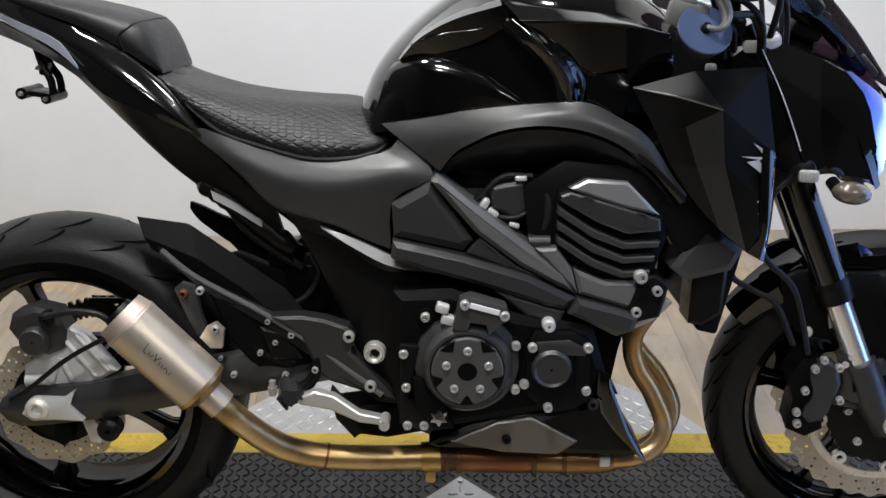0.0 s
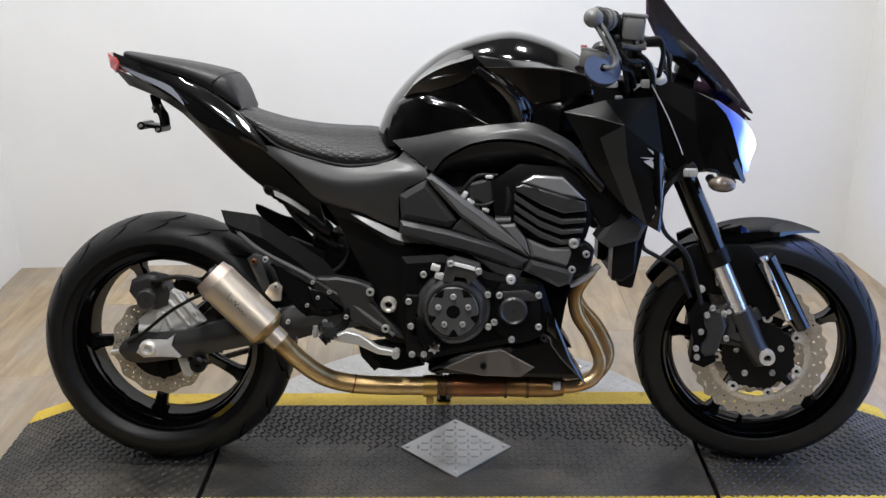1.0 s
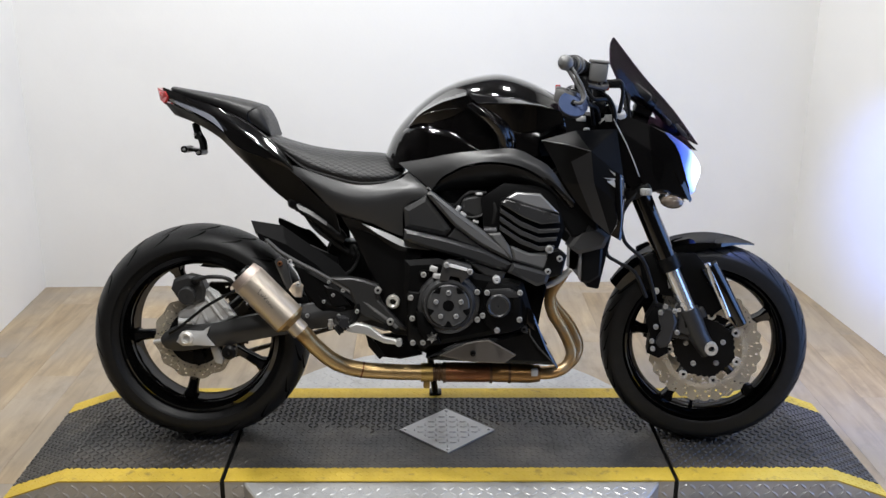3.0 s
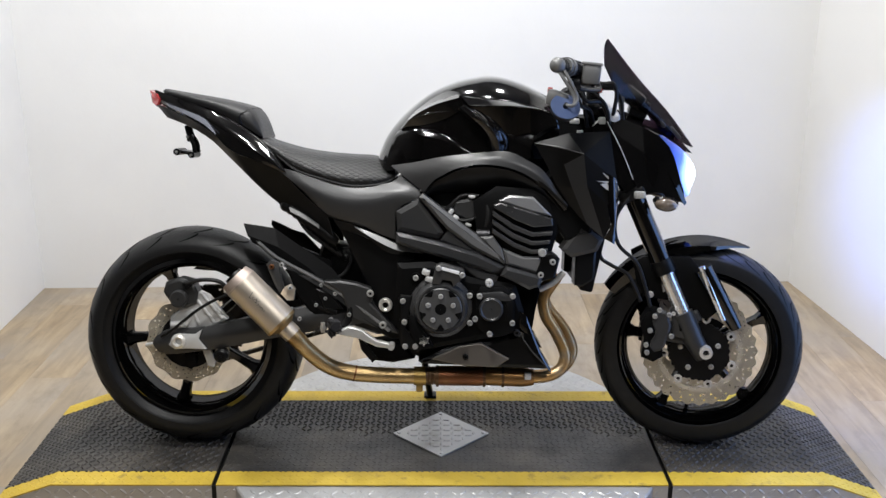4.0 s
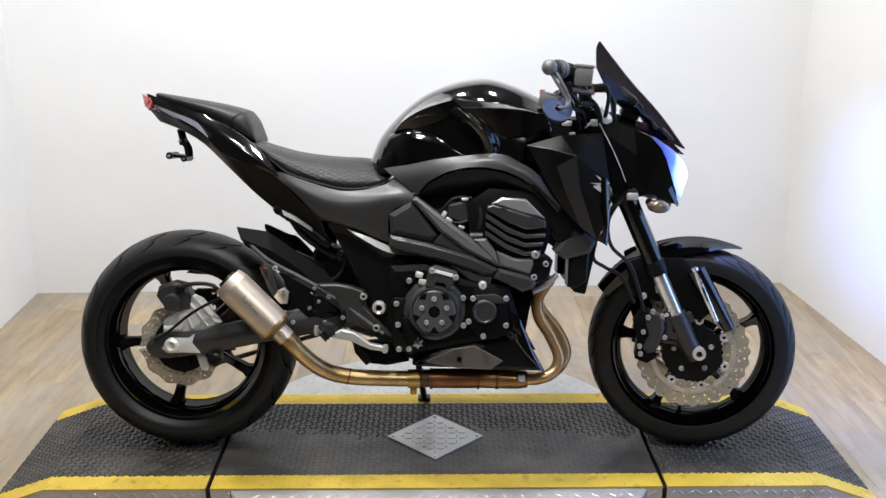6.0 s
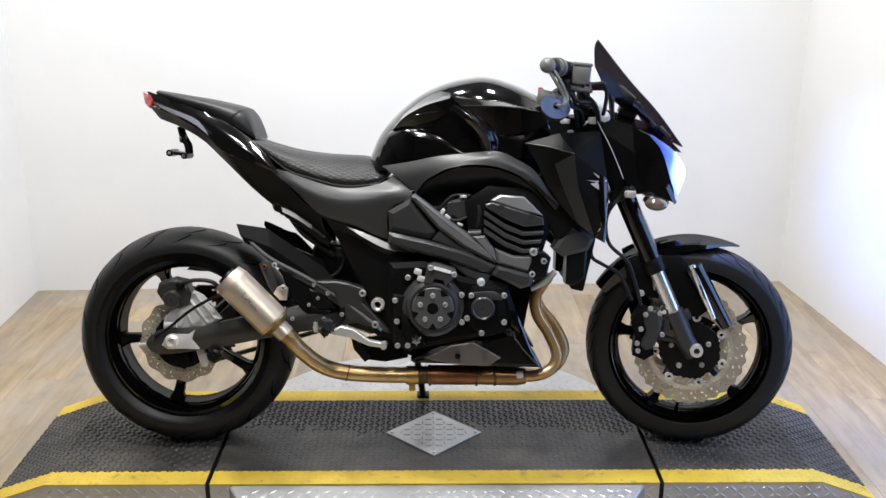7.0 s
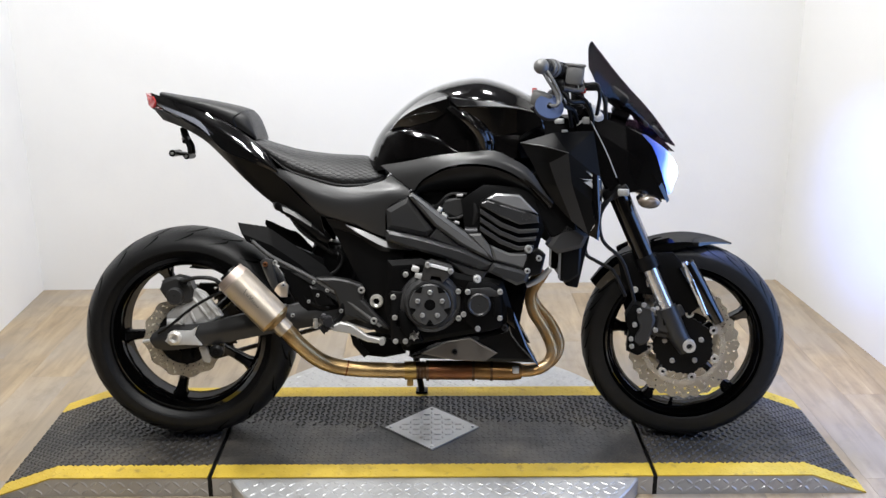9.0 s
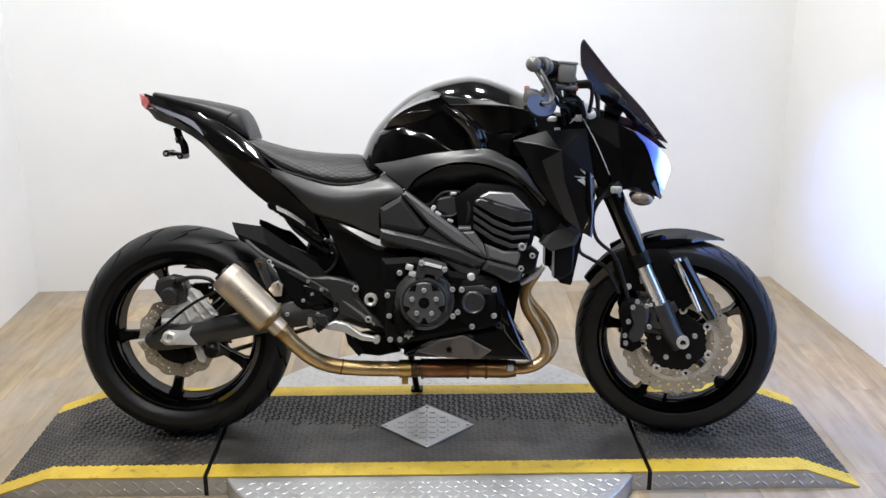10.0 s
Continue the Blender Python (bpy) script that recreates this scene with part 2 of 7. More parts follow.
def skin(bm, edges, thick, n=10, m=8, curved=True):
    """A curved panel through several edge lines (each a list of x, y, z), given a thickness towards the bike's middle."""
    lines = []
    for e in edges:
        p = smooth_path(e, 12) if curved else [Vector(v) for v in e]
        run = [0.0]
        for u, v in zip(p, p[1:]):
            run.append(run[-1] + (v - u).length)
        lines.append([Vector([float(np.interp(t * run[-1], run, [q[k] for q in p])) for k in range(3)]) for t in np.linspace(0, 1, n + 1)])
    cols = []
    for i in range(n + 1):
        ctrl = [ln[i] for ln in lines]
        cols.append(smooth_path(ctrl, max(2, m // max(1, len(ctrl) - 1))) if len(ctrl) > 2 else [ctrl[0].lerp(ctrl[1], k / m) for k in range(m + 1)])
    rows = len(cols[0])
    sgn = 1 if sum(p.y for c in cols for p in c) < 0 else -1
    out = [[bm.verts.new(p) for p in c] for c in cols]
    inn = [[bm.verts.new((p.x, p.y + sgn * thick, p.z)) for p in c] for c in cols]
    for g in (out, inn):
        for i in range(n):
            for j in range(rows - 1):
                bm.faces.new((g[i][j], g[i + 1][j], g[i + 1][j + 1], g[i][j + 1]))
    rim = [(i, 0) for i in range(n)] + [(n, j) for j in range(rows - 1)] + [(i, rows - 1) for i in range(n, 0, -1)] + [(0, j) for j in range(rows - 1, 0, -1)]
    for (a, b), (c, d) in zip(rim, rim[1:] + rim[:1]):
        bm.faces.new((out[a][b], out[c][d], inn[c][d], inn[a][b]))


def facets(s, polygons, thick):
    """Plates that share their corners, given for the right-hand side; s is -1 for that side and 1 for the other."""
    bm, known = bmesh.new(), {}
    for pts in polygons:
        for q in pts:
            if q not in known:
                known[q] = bm.verts.new((q[0], s * q[1], q[2]))
        bm.faces.new([known[q] for q in pts])
    bmesh.ops.recalc_face_normals(bm, faces=bm.faces)
    if sum(f.normal.y for f in bm.faces) * s < 0:
        bmesh.ops.reverse_faces(bm, faces=bm.faces)
    bmesh.ops.bevel(bm, geom=[e for e in bm.edges if len(e.link_faces) == 2], offset=0.003, segments=3, affect="EDGES", profile=0.5)
    bmesh.ops.solidify(bm, geom=bm.faces[:], thickness=thick)
    return bm


def mirrored(bm):
    """Adds the left-hand half of a part that is built on the right."""
    geo = bmesh.ops.duplicate(bm, geom=bm.verts[:] + bm.edges[:] + bm.faces[:])["geom"]
    vs = [g for g in geo if isinstance(g, bmesh.types.BMVert)]
    bmesh.ops.scale(bm, vec=(1, -1, 1), verts=vs)
    bmesh.ops.reverse_faces(bm, faces=[g for g in geo if isinstance(g, bmesh.types.BMFace)])


# ---------------------------------------------------------------- the booth
M_HALL = mat("dark_hall_paint", (0.05, 0.048, 0.046), 0.8, vary=0.1)


def wall(name, p, q, h, t, label, material=None):
    p, q = Vector((*p, 0)), Vector((*q, 0))
    d = q - p
    bm = bmesh.new()
    box(bm, (0, 0, 0), (d.length, t, h))
    ob = new(name, finish(name, bm, material or M_WALL, 0))
    side = Vector((-d.y, d.x, 0)).normalized()
    ob.matrix_world = Matrix.Translation((p + q) / 2 + side * t / 2 + Vector((0, 0, h / 2 - 0.01))) @ Matrix.Rotation(math.atan2(d.y, d.x), 4, "Z")
    return tagged(ob, label, "wall", kind="structure")


TOP = 2.9
wall("wall_back", (1.502, 1.508), (-1.69, 1.398), TOP, -0.1, "smooth white painted booth back wall")
wall("wall_west", (-1.69, 1.398), (-1.653, 0.10), TOP, -0.1, "smooth white painted booth side wall")
wall("wall_east", (1.604, 0.10), (1.502, 1.508), TOP, -0.1, "white painted booth side wall lit bluish by the headlight")
wall("wall_hall_west", (-1.653, 0.10), (-1.90, -4.6), TOP, -0.1, "dark plain wall of the hall", M_HALL)
wall("wall_hall_east", (2.10, -4.6), (1.678, -0.90), TOP, -0.1, "dark plain wall of the hall beside a doorway", M_HALL)
lintel = wall("wall_lintel", (1.678, -0.90), (1.604, 0.10), 0.8, -0.1, "dark wall piece over the open doorway", M_HALL)
lintel.location.z += TOP - 0.8
wall("wall_rear", (-1.95, -4.6), (2.2, -4.6), TOP, -0.1, "dark plain wall closing the hall", M_HALL)
bm = bmesh.new()
box(bm, (0.15, 0.55, TOP + 0.03), (4.6, 2.2, 0.1))
tagged(new("ceiling", finish("ceiling", bm, M_CEIL, 0)), "plain dark grey ceiling", "ceiling", kind="structure")
bm = bmesh.new()
box(bm, (0.15, -2.6, TOP + 0.03), (4.6, 4.1, 0.1))
tagged(new("ceiling_hall", finish("ceiling_hall", bm, M_HALL, 0)), "plain dark hall ceiling", "ceiling", kind="structure")

bm = bmesh.new()
box(bm, (0.15, -1.5, -0.055), (4.4, 6.6, 0.1))
floor = tagged(new("floor", finish("floor", bm, mat("floor_base", (0.16, 0.12, 0.08), 0.8), 0)), "wood-look plank floor in pale brown and grey", "floor", kind="structure")

# ---------------------------------------------------------------- the display platform
PZ = 0.058
PX0, PX1, PXA, PXB, PY0, PY1 = -1.187, 1.15, -1.035, 1.0, -0.263, 0.292
SEAM0, SEAM1 = -0.612, 0.578
platform = thing("display_platform", "low black rubber-topped display platform with yellow edges and tread-plate skirts", "platform")


def slab(name, sections, y0, y1, z_off, t, material, label=""):
    """A strip over x stations (x, top z), between y0 and y1, t thick."""
    bm = bmesh.new()
    rows = []
    for x, z in sections:
        rows.append([bm.verts.new((x, y, zz)) for y, zz in ((y0, z + z_off), (y1, z + z_off), (y1, z + z_off - t), (y0, z + z_off - t))])
    for a, b in zip(rows, rows[1:]):
        for k in range(4):
            bm.faces.new((a[k], a[(k + 1) % 4], b[(k + 1) % 4], b[k]))
    bm.faces.new(rows[0])
    bm.faces.new(rows[-1])
    return part(name, bm, material, platform, label, smooth=0)


SW = 0.067
G = 0.006
SECT = (("rear_ramp", [(PX0, 0.004), (PXA, PZ), (SEAM0 - G, PZ)]), ("deck", [(SEAM0 + G, PZ), (SEAM1 - G, PZ)]), ("front_ramp", [(SEAM1 + G, PZ), (PXB, PZ), (PX1, 0.004)]))
for nm, sec in SECT:
    slab(nm, sec, PY0 + SW, PY1 - SW, 0.0, 0.004, M_DECK, "worn black rubber tread deck")
    slab("edge_stripe", sec, PY0, PY0 + SW, 0.0, 0.004, M_YELLOW, "scuffed yellow painted edge stripe")
    slab("edge_stripe", sec, PY1 - SW, PY1, 0.0, 0.004, M_YELLOW, "scuffed yellow painted edge stripe")
    for y0, y1 in ((PY0 + 0.002, PY0 + 0.008), (PY1 - 0.008, PY1 - 0.002)):
        bm = bmesh.new()
        pts = [(x, z - 0.004) for x, z in sec]
        vs = [(x, 0.0) for x, z in reversed(sec)]
        outl = pts + [v for v, (x, z) in zip(vs, reversed(pts)) if z > 0.001]
        if len(outl) > 2:
            prism(bm, outl, y0, y1)
            part("skirt", bm, M_PLATE, platform, "steel tread-plate side skirt", smooth=0)

# ---------------------------------------------------------------- platform pieces


def bar_verts(x, y, z, ang, ln, w, h):
    ca, sa = math.cos(ang), math.sin(ang)
    tip = [(-ln / 2, 0), (-ln / 5, -w / 2), (ln / 5, -w / 2), (ln / 2, 0), (ln / 5, w / 2), (-ln / 5, w / 2)]
    base = [(x + ca * u - sa * v, y + sa * u + ca * v, z) for u, v in tip]
    crest = [(x + ca * u * 0.62 - sa * v * 0.3, y + sa * u * 0.62 + ca * v * 0.3, z + h) for u, v in tip]
    return base + crest


BAR_FACES = [(0, 1, 7, 6), (1, 2, 8, 7), (2, 3, 9, 8), (3, 4, 10, 9), (4, 5, 11, 10), (5, 0, 6, 11), (6, 7, 8, 9, 10, 11)]


def tread_mesh(name, spots, material, ln, w, h):
    """Raised lozenges of a tread plate; spots are (x, y, z, angle)."""
    verts, faces = [], []
    for x, y, z, a in spots:
        k = len(verts)
        verts += bar_verts(x, y, z, a, ln, w, h)
        faces += [tuple(k + i for i in f) for f in BAR_FACES]
    me = bpy.data.meshes.new(name)
    me.from_pydata(verts, [], faces)
    me.materials.append(material)
    return me


def deck_z(x):
    if x < PXA:
        return 0.004 + (PZ - 0.004) * (x - PX0) / (PXA - PX0)
    if x > PXB:
        return 0.004 + (PZ - 0.004) * (PX1 - x) / (PX1 - PXB)
    return PZ


for x0, x1 in ((PX0, SEAM0 - G), (SEAM0 + G, SEAM1 - G), (SEAM1 + G, PX1)):
    spots = []
    px = 0.0165
    for i in range(int((x1 - x0) / px)):
        for j in range(int((PY1 - PY0) / px)):
            x, y = x0 + (i + 0.5) * px, PY0 + 0.01 + (j + 0.5) * px
            if PY0 + SW < y < PY1 - SW and not (abs(x + 0.02) + abs(y - 0.01) < 0.155) and not (SEAM0 < x < SEAM1 and y < 0.035 + 0.025 * math.sin(9 * x) + random.uniform(-0.02, 0.02)):
                spots.append((x, y, deck_z(x) - 0.0002, radians(45 if (i + j) % 2 else -45) + random.uniform(-0.04, 0.04)))
    if x0 > SEAM0 and x1 < SEAM1:
        worn = []
        for i in range(int((x1 - x0) / px)):
            for j in range(int((PY1 - PY0) / px)):
                x, y = x0 + (i + 0.5) * px, PY0 + 0.01 + (j + 0.5) * px
                if PY0 + SW < y < 0.06 and abs(x + 0.02) + abs(y - 0.01) > 0.155:
                    worn.append((x, y, PZ - 0.0003, radians(45 if (i + j) % 2 else -45)))
        wob = new("worn_tread", tread_mesh("worn_tread", worn, M_DECK, 0.0175, 0.0057, 0.0011))
        wob.parent = platform
        tagged(wob, "flattened worn tread of black rubber", kind="stuff")
    me = tread_mesh("deck_tread", spots, M_DECK, 0.0190, 0.0062, 0.0030)
    ob = new("deck_tread", me)
    ob.parent = platform
    tagged(ob, "raised lozenge tread of black rubber", kind="stuff")
    spots = []
    for i in range(int((x1 - x0) / px)):
        for j in range(3):
            for yy in (PY0 + 0.012 + j * px, PY1 - 0.012 - j * px):
                x = x0 + (i + 0.5) * px
                spots.append((x, yy, deck_z(x) - 0.0002, radians(45 if (i + j) % 2 else -45)))
    me = tread_mesh("stripe_tread", spots, M_YELLOW, 0.017, 0.005, 0.0009)
    ob = new("stripe_tread", me)
    ob.parent = platform
    tagged(ob, "raised tread under yellow paint", kind="stuff")

# skirt lozenges on the near and far sides
spots = []
for i in range(96):
    x = PX0 + 0.02 + i * 0.0245
    for k in range(2):
        z = 0.015 + k * 0.022
        if z + 0.008 < deck_z(x) and all(abs(x - s) > 0.015 for s in (SEAM0, SEAM1)):
            spots.append((x, z, 0.0, radians(40 if (i + k) % 2 else -40)))
me = tread_mesh("skirt_tread", spots, M_PLATE, 0.026, 0.008, 0.002)
ob = new("skirt_tread", me)
ob.parent = platform
ob.matrix_parent_inverse = Matrix()
ob.matrix_basis = Matrix.Translation((0, PY0 + 0.0021, 0)) @ Matrix.Rotation(radians(90), 4, "X")
tagged(ob, "raised lozenges of the steel skirt", kind="stuff")

# dark joint strips
for s in (SEAM0, SEAM1):
    bm = bmesh.new()
    box(bm, (s, (PY0 + PY1) / 2, PZ / 2 - 0.004), (0.012, PY1 - PY0 - 0.004, PZ - 0.004))
    part("joint_strip", bm, M_SATIN, platform, "dark rubber joint strip", 0)

# square tread plate set on its corner, with bolts
bm = bmesh.new()
prism_pts = [(-0.157, 0.01), (-0.02, -0.123), (0.117, 0.01), (-0.02, 0.143)]
lo = [bm.verts.new((x, y, PZ + 0.0004)) for x, y in prism_pts]
hi = [bm.verts.new((x, y, PZ + 0.004)) for x, y in prism_pts]
bm.faces.new(hi)
bm.faces.new(lo)
for k in range(4):
    bm.faces.new((lo[k], lo[(k + 1) % 4], hi[(k + 1) % 4], hi[k]))
plate = part("corner_plate", bm, M_PLATE, platform, "square bright tread plate with bolted corners", 0)
spots = []
for i in range(-9, 10):
    for j in range(-9, 10):
        x, y = i * 0.0155, j * 0.0155
        if abs(x) + abs(y) < 0.122 and (i + j) % 2 == 0:
            spots.append((x - 0.02, y + 0.01, PZ + 0.0039, 0 if i % 2 else radians(90)))
ob = new("plate_tread", tread_mesh("plate_tread", spots, M_PLATE, 0.022, 0.0068, 0.0026))
ob.parent = plate
tagged(ob, "raised lozenges of the bright plate", kind="stuff")
for x, y in ((-0.14, 0.01), (0.10, 0.01), (-0.02, 0.127), (-0.02, -0.107)):
    bm = bmesh.new()
    rod(bm, (x, y, PZ + 0.003), (x, y, PZ + 0.0075), 0.006, 0.0045, 10)
    part("bolt", bm, M_BOLT, plate)

# round turntable under the platform
turntable = thing("turntable", "round bright steel tread-plate turntable disc under the platform", "turntable")
TC, TR = (-0.012, 0.015), 0.61
bm = bmesh.new()
ringv = []
for r, z in ((TR, 0.0), (TR, PZ - 0.010), (TR - 0.004, PZ - 0.006)):
    ringv.append([bm.verts.new((TC[0] + r * math.cos(a), TC[1] + r * math.sin(a), z)) for a in np.linspace(0, 2 * math.pi, 120, endpoint=False)])
for a, b in zip(ringv, ringv[1:]):
    for k in range(120):
        bm.faces.new((a[k], a[(k + 1) % 120], b[(k + 1) % 120], b[k]))
bm.faces.new(ringv[-1])
bm.faces.new(ringv[0])
part("disc", bm, M_PLATE, turntable, "bright steel tread plate disc", 30)
spots = []
for i in range(-26, 27):
    for j in range(-26, 27):
        x, y = i * 0.0235, j * 0.0235
        if math.hypot(x, y) < TR - 0.015 and (TC[1] + y < PY0 - 0.008 or TC[1] + y > PY1 + 0.008):
            spots.append((TC[0] + x, TC[1] + y, PZ - 0.0062, radians(45 if (i + j) % 2 else -45)))
ob = new("disc_tread", tread_mesh("disc_tread", spots, M_PLATE, 0.026, 0.008, 0.0018))
ob.parent = turntable
tagged(ob, "raised lozenges of the turntable disc", kind="stuff")

# ---------------------------------------------------------------- the motorcycle
M_TITAN = mat("titanium_silencer", (0.62, 0.545, 0.45), 0.40, 0.85, vary=0.08, scale=14, bump=0.04, bump_scale=500)
M_PIPE = mat("heat_tinted_pipe", (0.50, 0.345, 0.16), 0.36, 0.9, vary=0.4, scale=9, rvary=0.1)
M_COPPER = mat("burnt_copper_pipe", (0.22, 0.085, 0.036), 0.36, 0.75, vary=0.7, scale=14, rvary=0.15)
stain(M_PIPE, (0.16, 0.085, 0.035), 13, 0.5, 0.72, 0.8)
stain(M_COPPER, (0.30, 0.16, 0.06), 17, 0.52, 0.7, 0.6)
stain(M_TITAN, (0.40, 0.31, 0.22), 8, 0.55, 0.8, 0.5)
M_DISC = mat("disc_steel", (0.72, 0.68, 0.60), 0.30, 0.7, vary=0.12, scale=30)
_nt = M_DISC.node_tree
_pb = _nt.nodes["Principled BSDF"]
_pb.inputs["Metallic"].default_value = 0.8
_pb.inputs["Anisotropic"].default_value = 0.75
_tg = _nt.nodes.new("ShaderNodeTangent")
_tg.direction_type, _tg.axis = "RADIAL", "Y"
_nt.links.new(_tg.outputs[0], _pb.inputs["Tangent"])
M_BOB = mat("plain_steel", (0.72, 0.70, 0.66), 0.32, 0.5, vary=0.06)
M_RED = mat("red_lens", (0.40, 0.035, 0.035), 0.15, vary=0.1, coat=0.8)
M_CLEAR = mat("smoked_lens", (0.12, 0.095, 0.075), 0.12, vary=0.95, scale=70, coat=1.0)
M_GREYLENS = mat("blue_grey_gloss", (0.27, 0.285, 0.34), 0.16, vary=0.1, coat=0.8)
M_CHAIN = mat("oily_chain", (0.06, 0.05, 0.04), 0.4, 0.7, vary=0.3, scale=60)
M_MARK = mat("dark_marking", (0.05, 0.045, 0.04), 0.5)
M_PALE = mat("pale_reflector", (0.34, 0.34, 0.33), 0.3, vary=0.2, scale=60)
M_SPAR = mat("grey_spar_paint", (0.13, 0.13, 0.129), 0.40, 0.25, vary=0.12, scale=20, bump=0.06, bump_scale=500)
M_SPARD = mat("dark_grey_cover", (0.038, 0.038, 0.039), 0.40, 0.3, vary=0.15, scale=20, bump=0.06, bump_scale=500)
M_WHITE = mat("white_marking", (0.7, 0.7, 0.7), 0.5)
# near-black that stands for the shade inside sipes, slots and openings
M_GROOVE = mat("recess_shade_black", (0.0015, 0.0015, 0.0015), 0.9, spec=0.1)
M_CAP0 = mat("bare_rib_metal", (0.45, 0.45, 0.45), 0.34, 0.6, vary=0.1)
M_MIDGREY = mat("grey_plastic", (0.032, 0.0315, 0.031), 0.38, vary=0.1, scale=20, bump=0.06, bump_scale=600)


def hex_vinyl():
    """Seat vinyl with a staggered emboss of small raised diamonds."""
    m = M_SEAT.copy()
    m.name = "embossed_seat_vinyl"
    nt = m.node_tree
    tc = nt.nodes.new("ShaderNodeTexCoord")
    waves = []
    for sign in (1, -1):
        d = nt.nodes.new("ShaderNodeVectorMath")
        d.operation = "DOT_PRODUCT"
        a, b = math.pi / 0.0235, math.pi / 0.0150 * sign
        d.inputs[1].default_value = (a, 0.75 * b, 0.12 * a + b)
        nt.links.new(tc.outputs["Object"], d.inputs[0])
        w = nt.nodes.new("ShaderNodeMath")
        w.operation = "SINE"
        nt.links.new(d.outputs["Value"], w.inputs[0])
        waves.append(w)
    pads, size = nt.nodes.new("ShaderNodeMath"), nt.nodes.new("ShaderNodeMath")
    pads.operation, size.operation = "MULTIPLY", "ABSOLUTE"
    nt.links.new(waves[0].outputs[0], pads.inputs[0])
    nt.links.new(waves[1].outputs[0], pads.inputs[1])
    nt.links.new(pads.outputs[0], size.inputs[0])
    top = nt.nodes.new("ShaderNodeMapRange")
    top.interpolation_type = "SMOOTHSTEP"
    top.inputs[1].default_value, top.inputs[2].default_value = 0.12, 0.62
    nt.links.new(size.outputs[0], top.inputs[0])
    bp = nt.nodes.new("ShaderNodeBump")
    bp.inputs["Strength"].default_value = 0.6
    bp.inputs["Distance"].default_value = 0.0016
    nt.links.new(top.outputs[0], bp.inputs["Height"])
    nt.links.new(bp.outputs[0], nt.nodes["Principled BSDF"].inputs["Normal"])
    return m


M_HEX = hex_vinyl()

moto = thing("motorcycle", "black naked sports motorcycle leaning on its side stand, headlight on", "motorcycle", pose(0, -0.016, PZ, -10, 0, -0.8))

XR, ZR, RR = -0.703, 0.303, 0.3005
XF, ZF, RF = 0.698, 0.284, 0.2815
STEER = Matrix.Translation((XF + 0.087, -0.010, 0)) @ Matrix.Rotation(radians(-9), 4, Vector((-math.sin(radians(24)), 0, math.cos(radians(24))))) @ Matrix.Translation((-XF - 0.095, 0, 0))


def fpart(name, bm, material, parent, label="", smooth=35):
    """A part of the front end, turned with the handlebar."""
    bmesh.ops.transform(bm, matrix=STEER, verts=bm.verts)
    return part(name, bm, material, parent, label, smooth)


def tyre_profile(R, hw, bead):
    """Half-round motorcycle tyre section."""
    out = []
    for k in range(-9, 10):
        b = k / 9 * 1.42
        out.append((R - hw * 0.62 * (1 - math.cos(b)), hw * math.sin(b) / math.sin(1.42)))
    edge = [(R - 0.062, hw * 0.985), (bead + 0.018, hw * 0.86), (bead, hw * 0.72), (bead - 0.006, hw * 0.66)]
    return [(r, -y) for r, y in reversed(edge)] + out + edge + [(bead - 0.004, hw * 0.5), (bead - 0.004, -hw * 0.5)]


def crown(R, hw, b):
    return R - hw * 0.62 * (1 - math.cos(b)), hw * math.sin(b) / math.sin(1.42)


def grooves(R, hw, c, count, lean):
    """Thin curved sipes of the tread, their shade laid on as dark ribbons that follow the crown."""
    bm = bmesh.new()
    for i in range(count):
        for sgn in (-1, 1):
            a0 = 2 * math.pi * i / count + (0.5 if sgn > 0 else 0) * 2 * math.pi / count
            for start, end, off in ((0.18, 0.75, 0.0), (0.72, 1.2, 0.10)):
                prev = None
                for k in range(7):
                    f = k / 6
                    b = start + (end - start) * f
                    r, y = crown(R, hw, b)
                    ang = a0 + off + lean * f * f
                    w = 0.0052 * math.sin(math.pi * (0.12 + 0.76 * f)) / R
                    pts = []
                    for s in (-1, 1):
                        aa = ang + s * w
                        pts.append(bm.verts.new((c[0] + (r + 0.0006) * math.cos(aa), sgn * y, c[2] + (r + 0.0006) * math.sin(aa))))
                    if prev:
                        bm.faces.new((prev[0], prev[1], pts[1], pts[0]))
                    prev = pts
    return bm


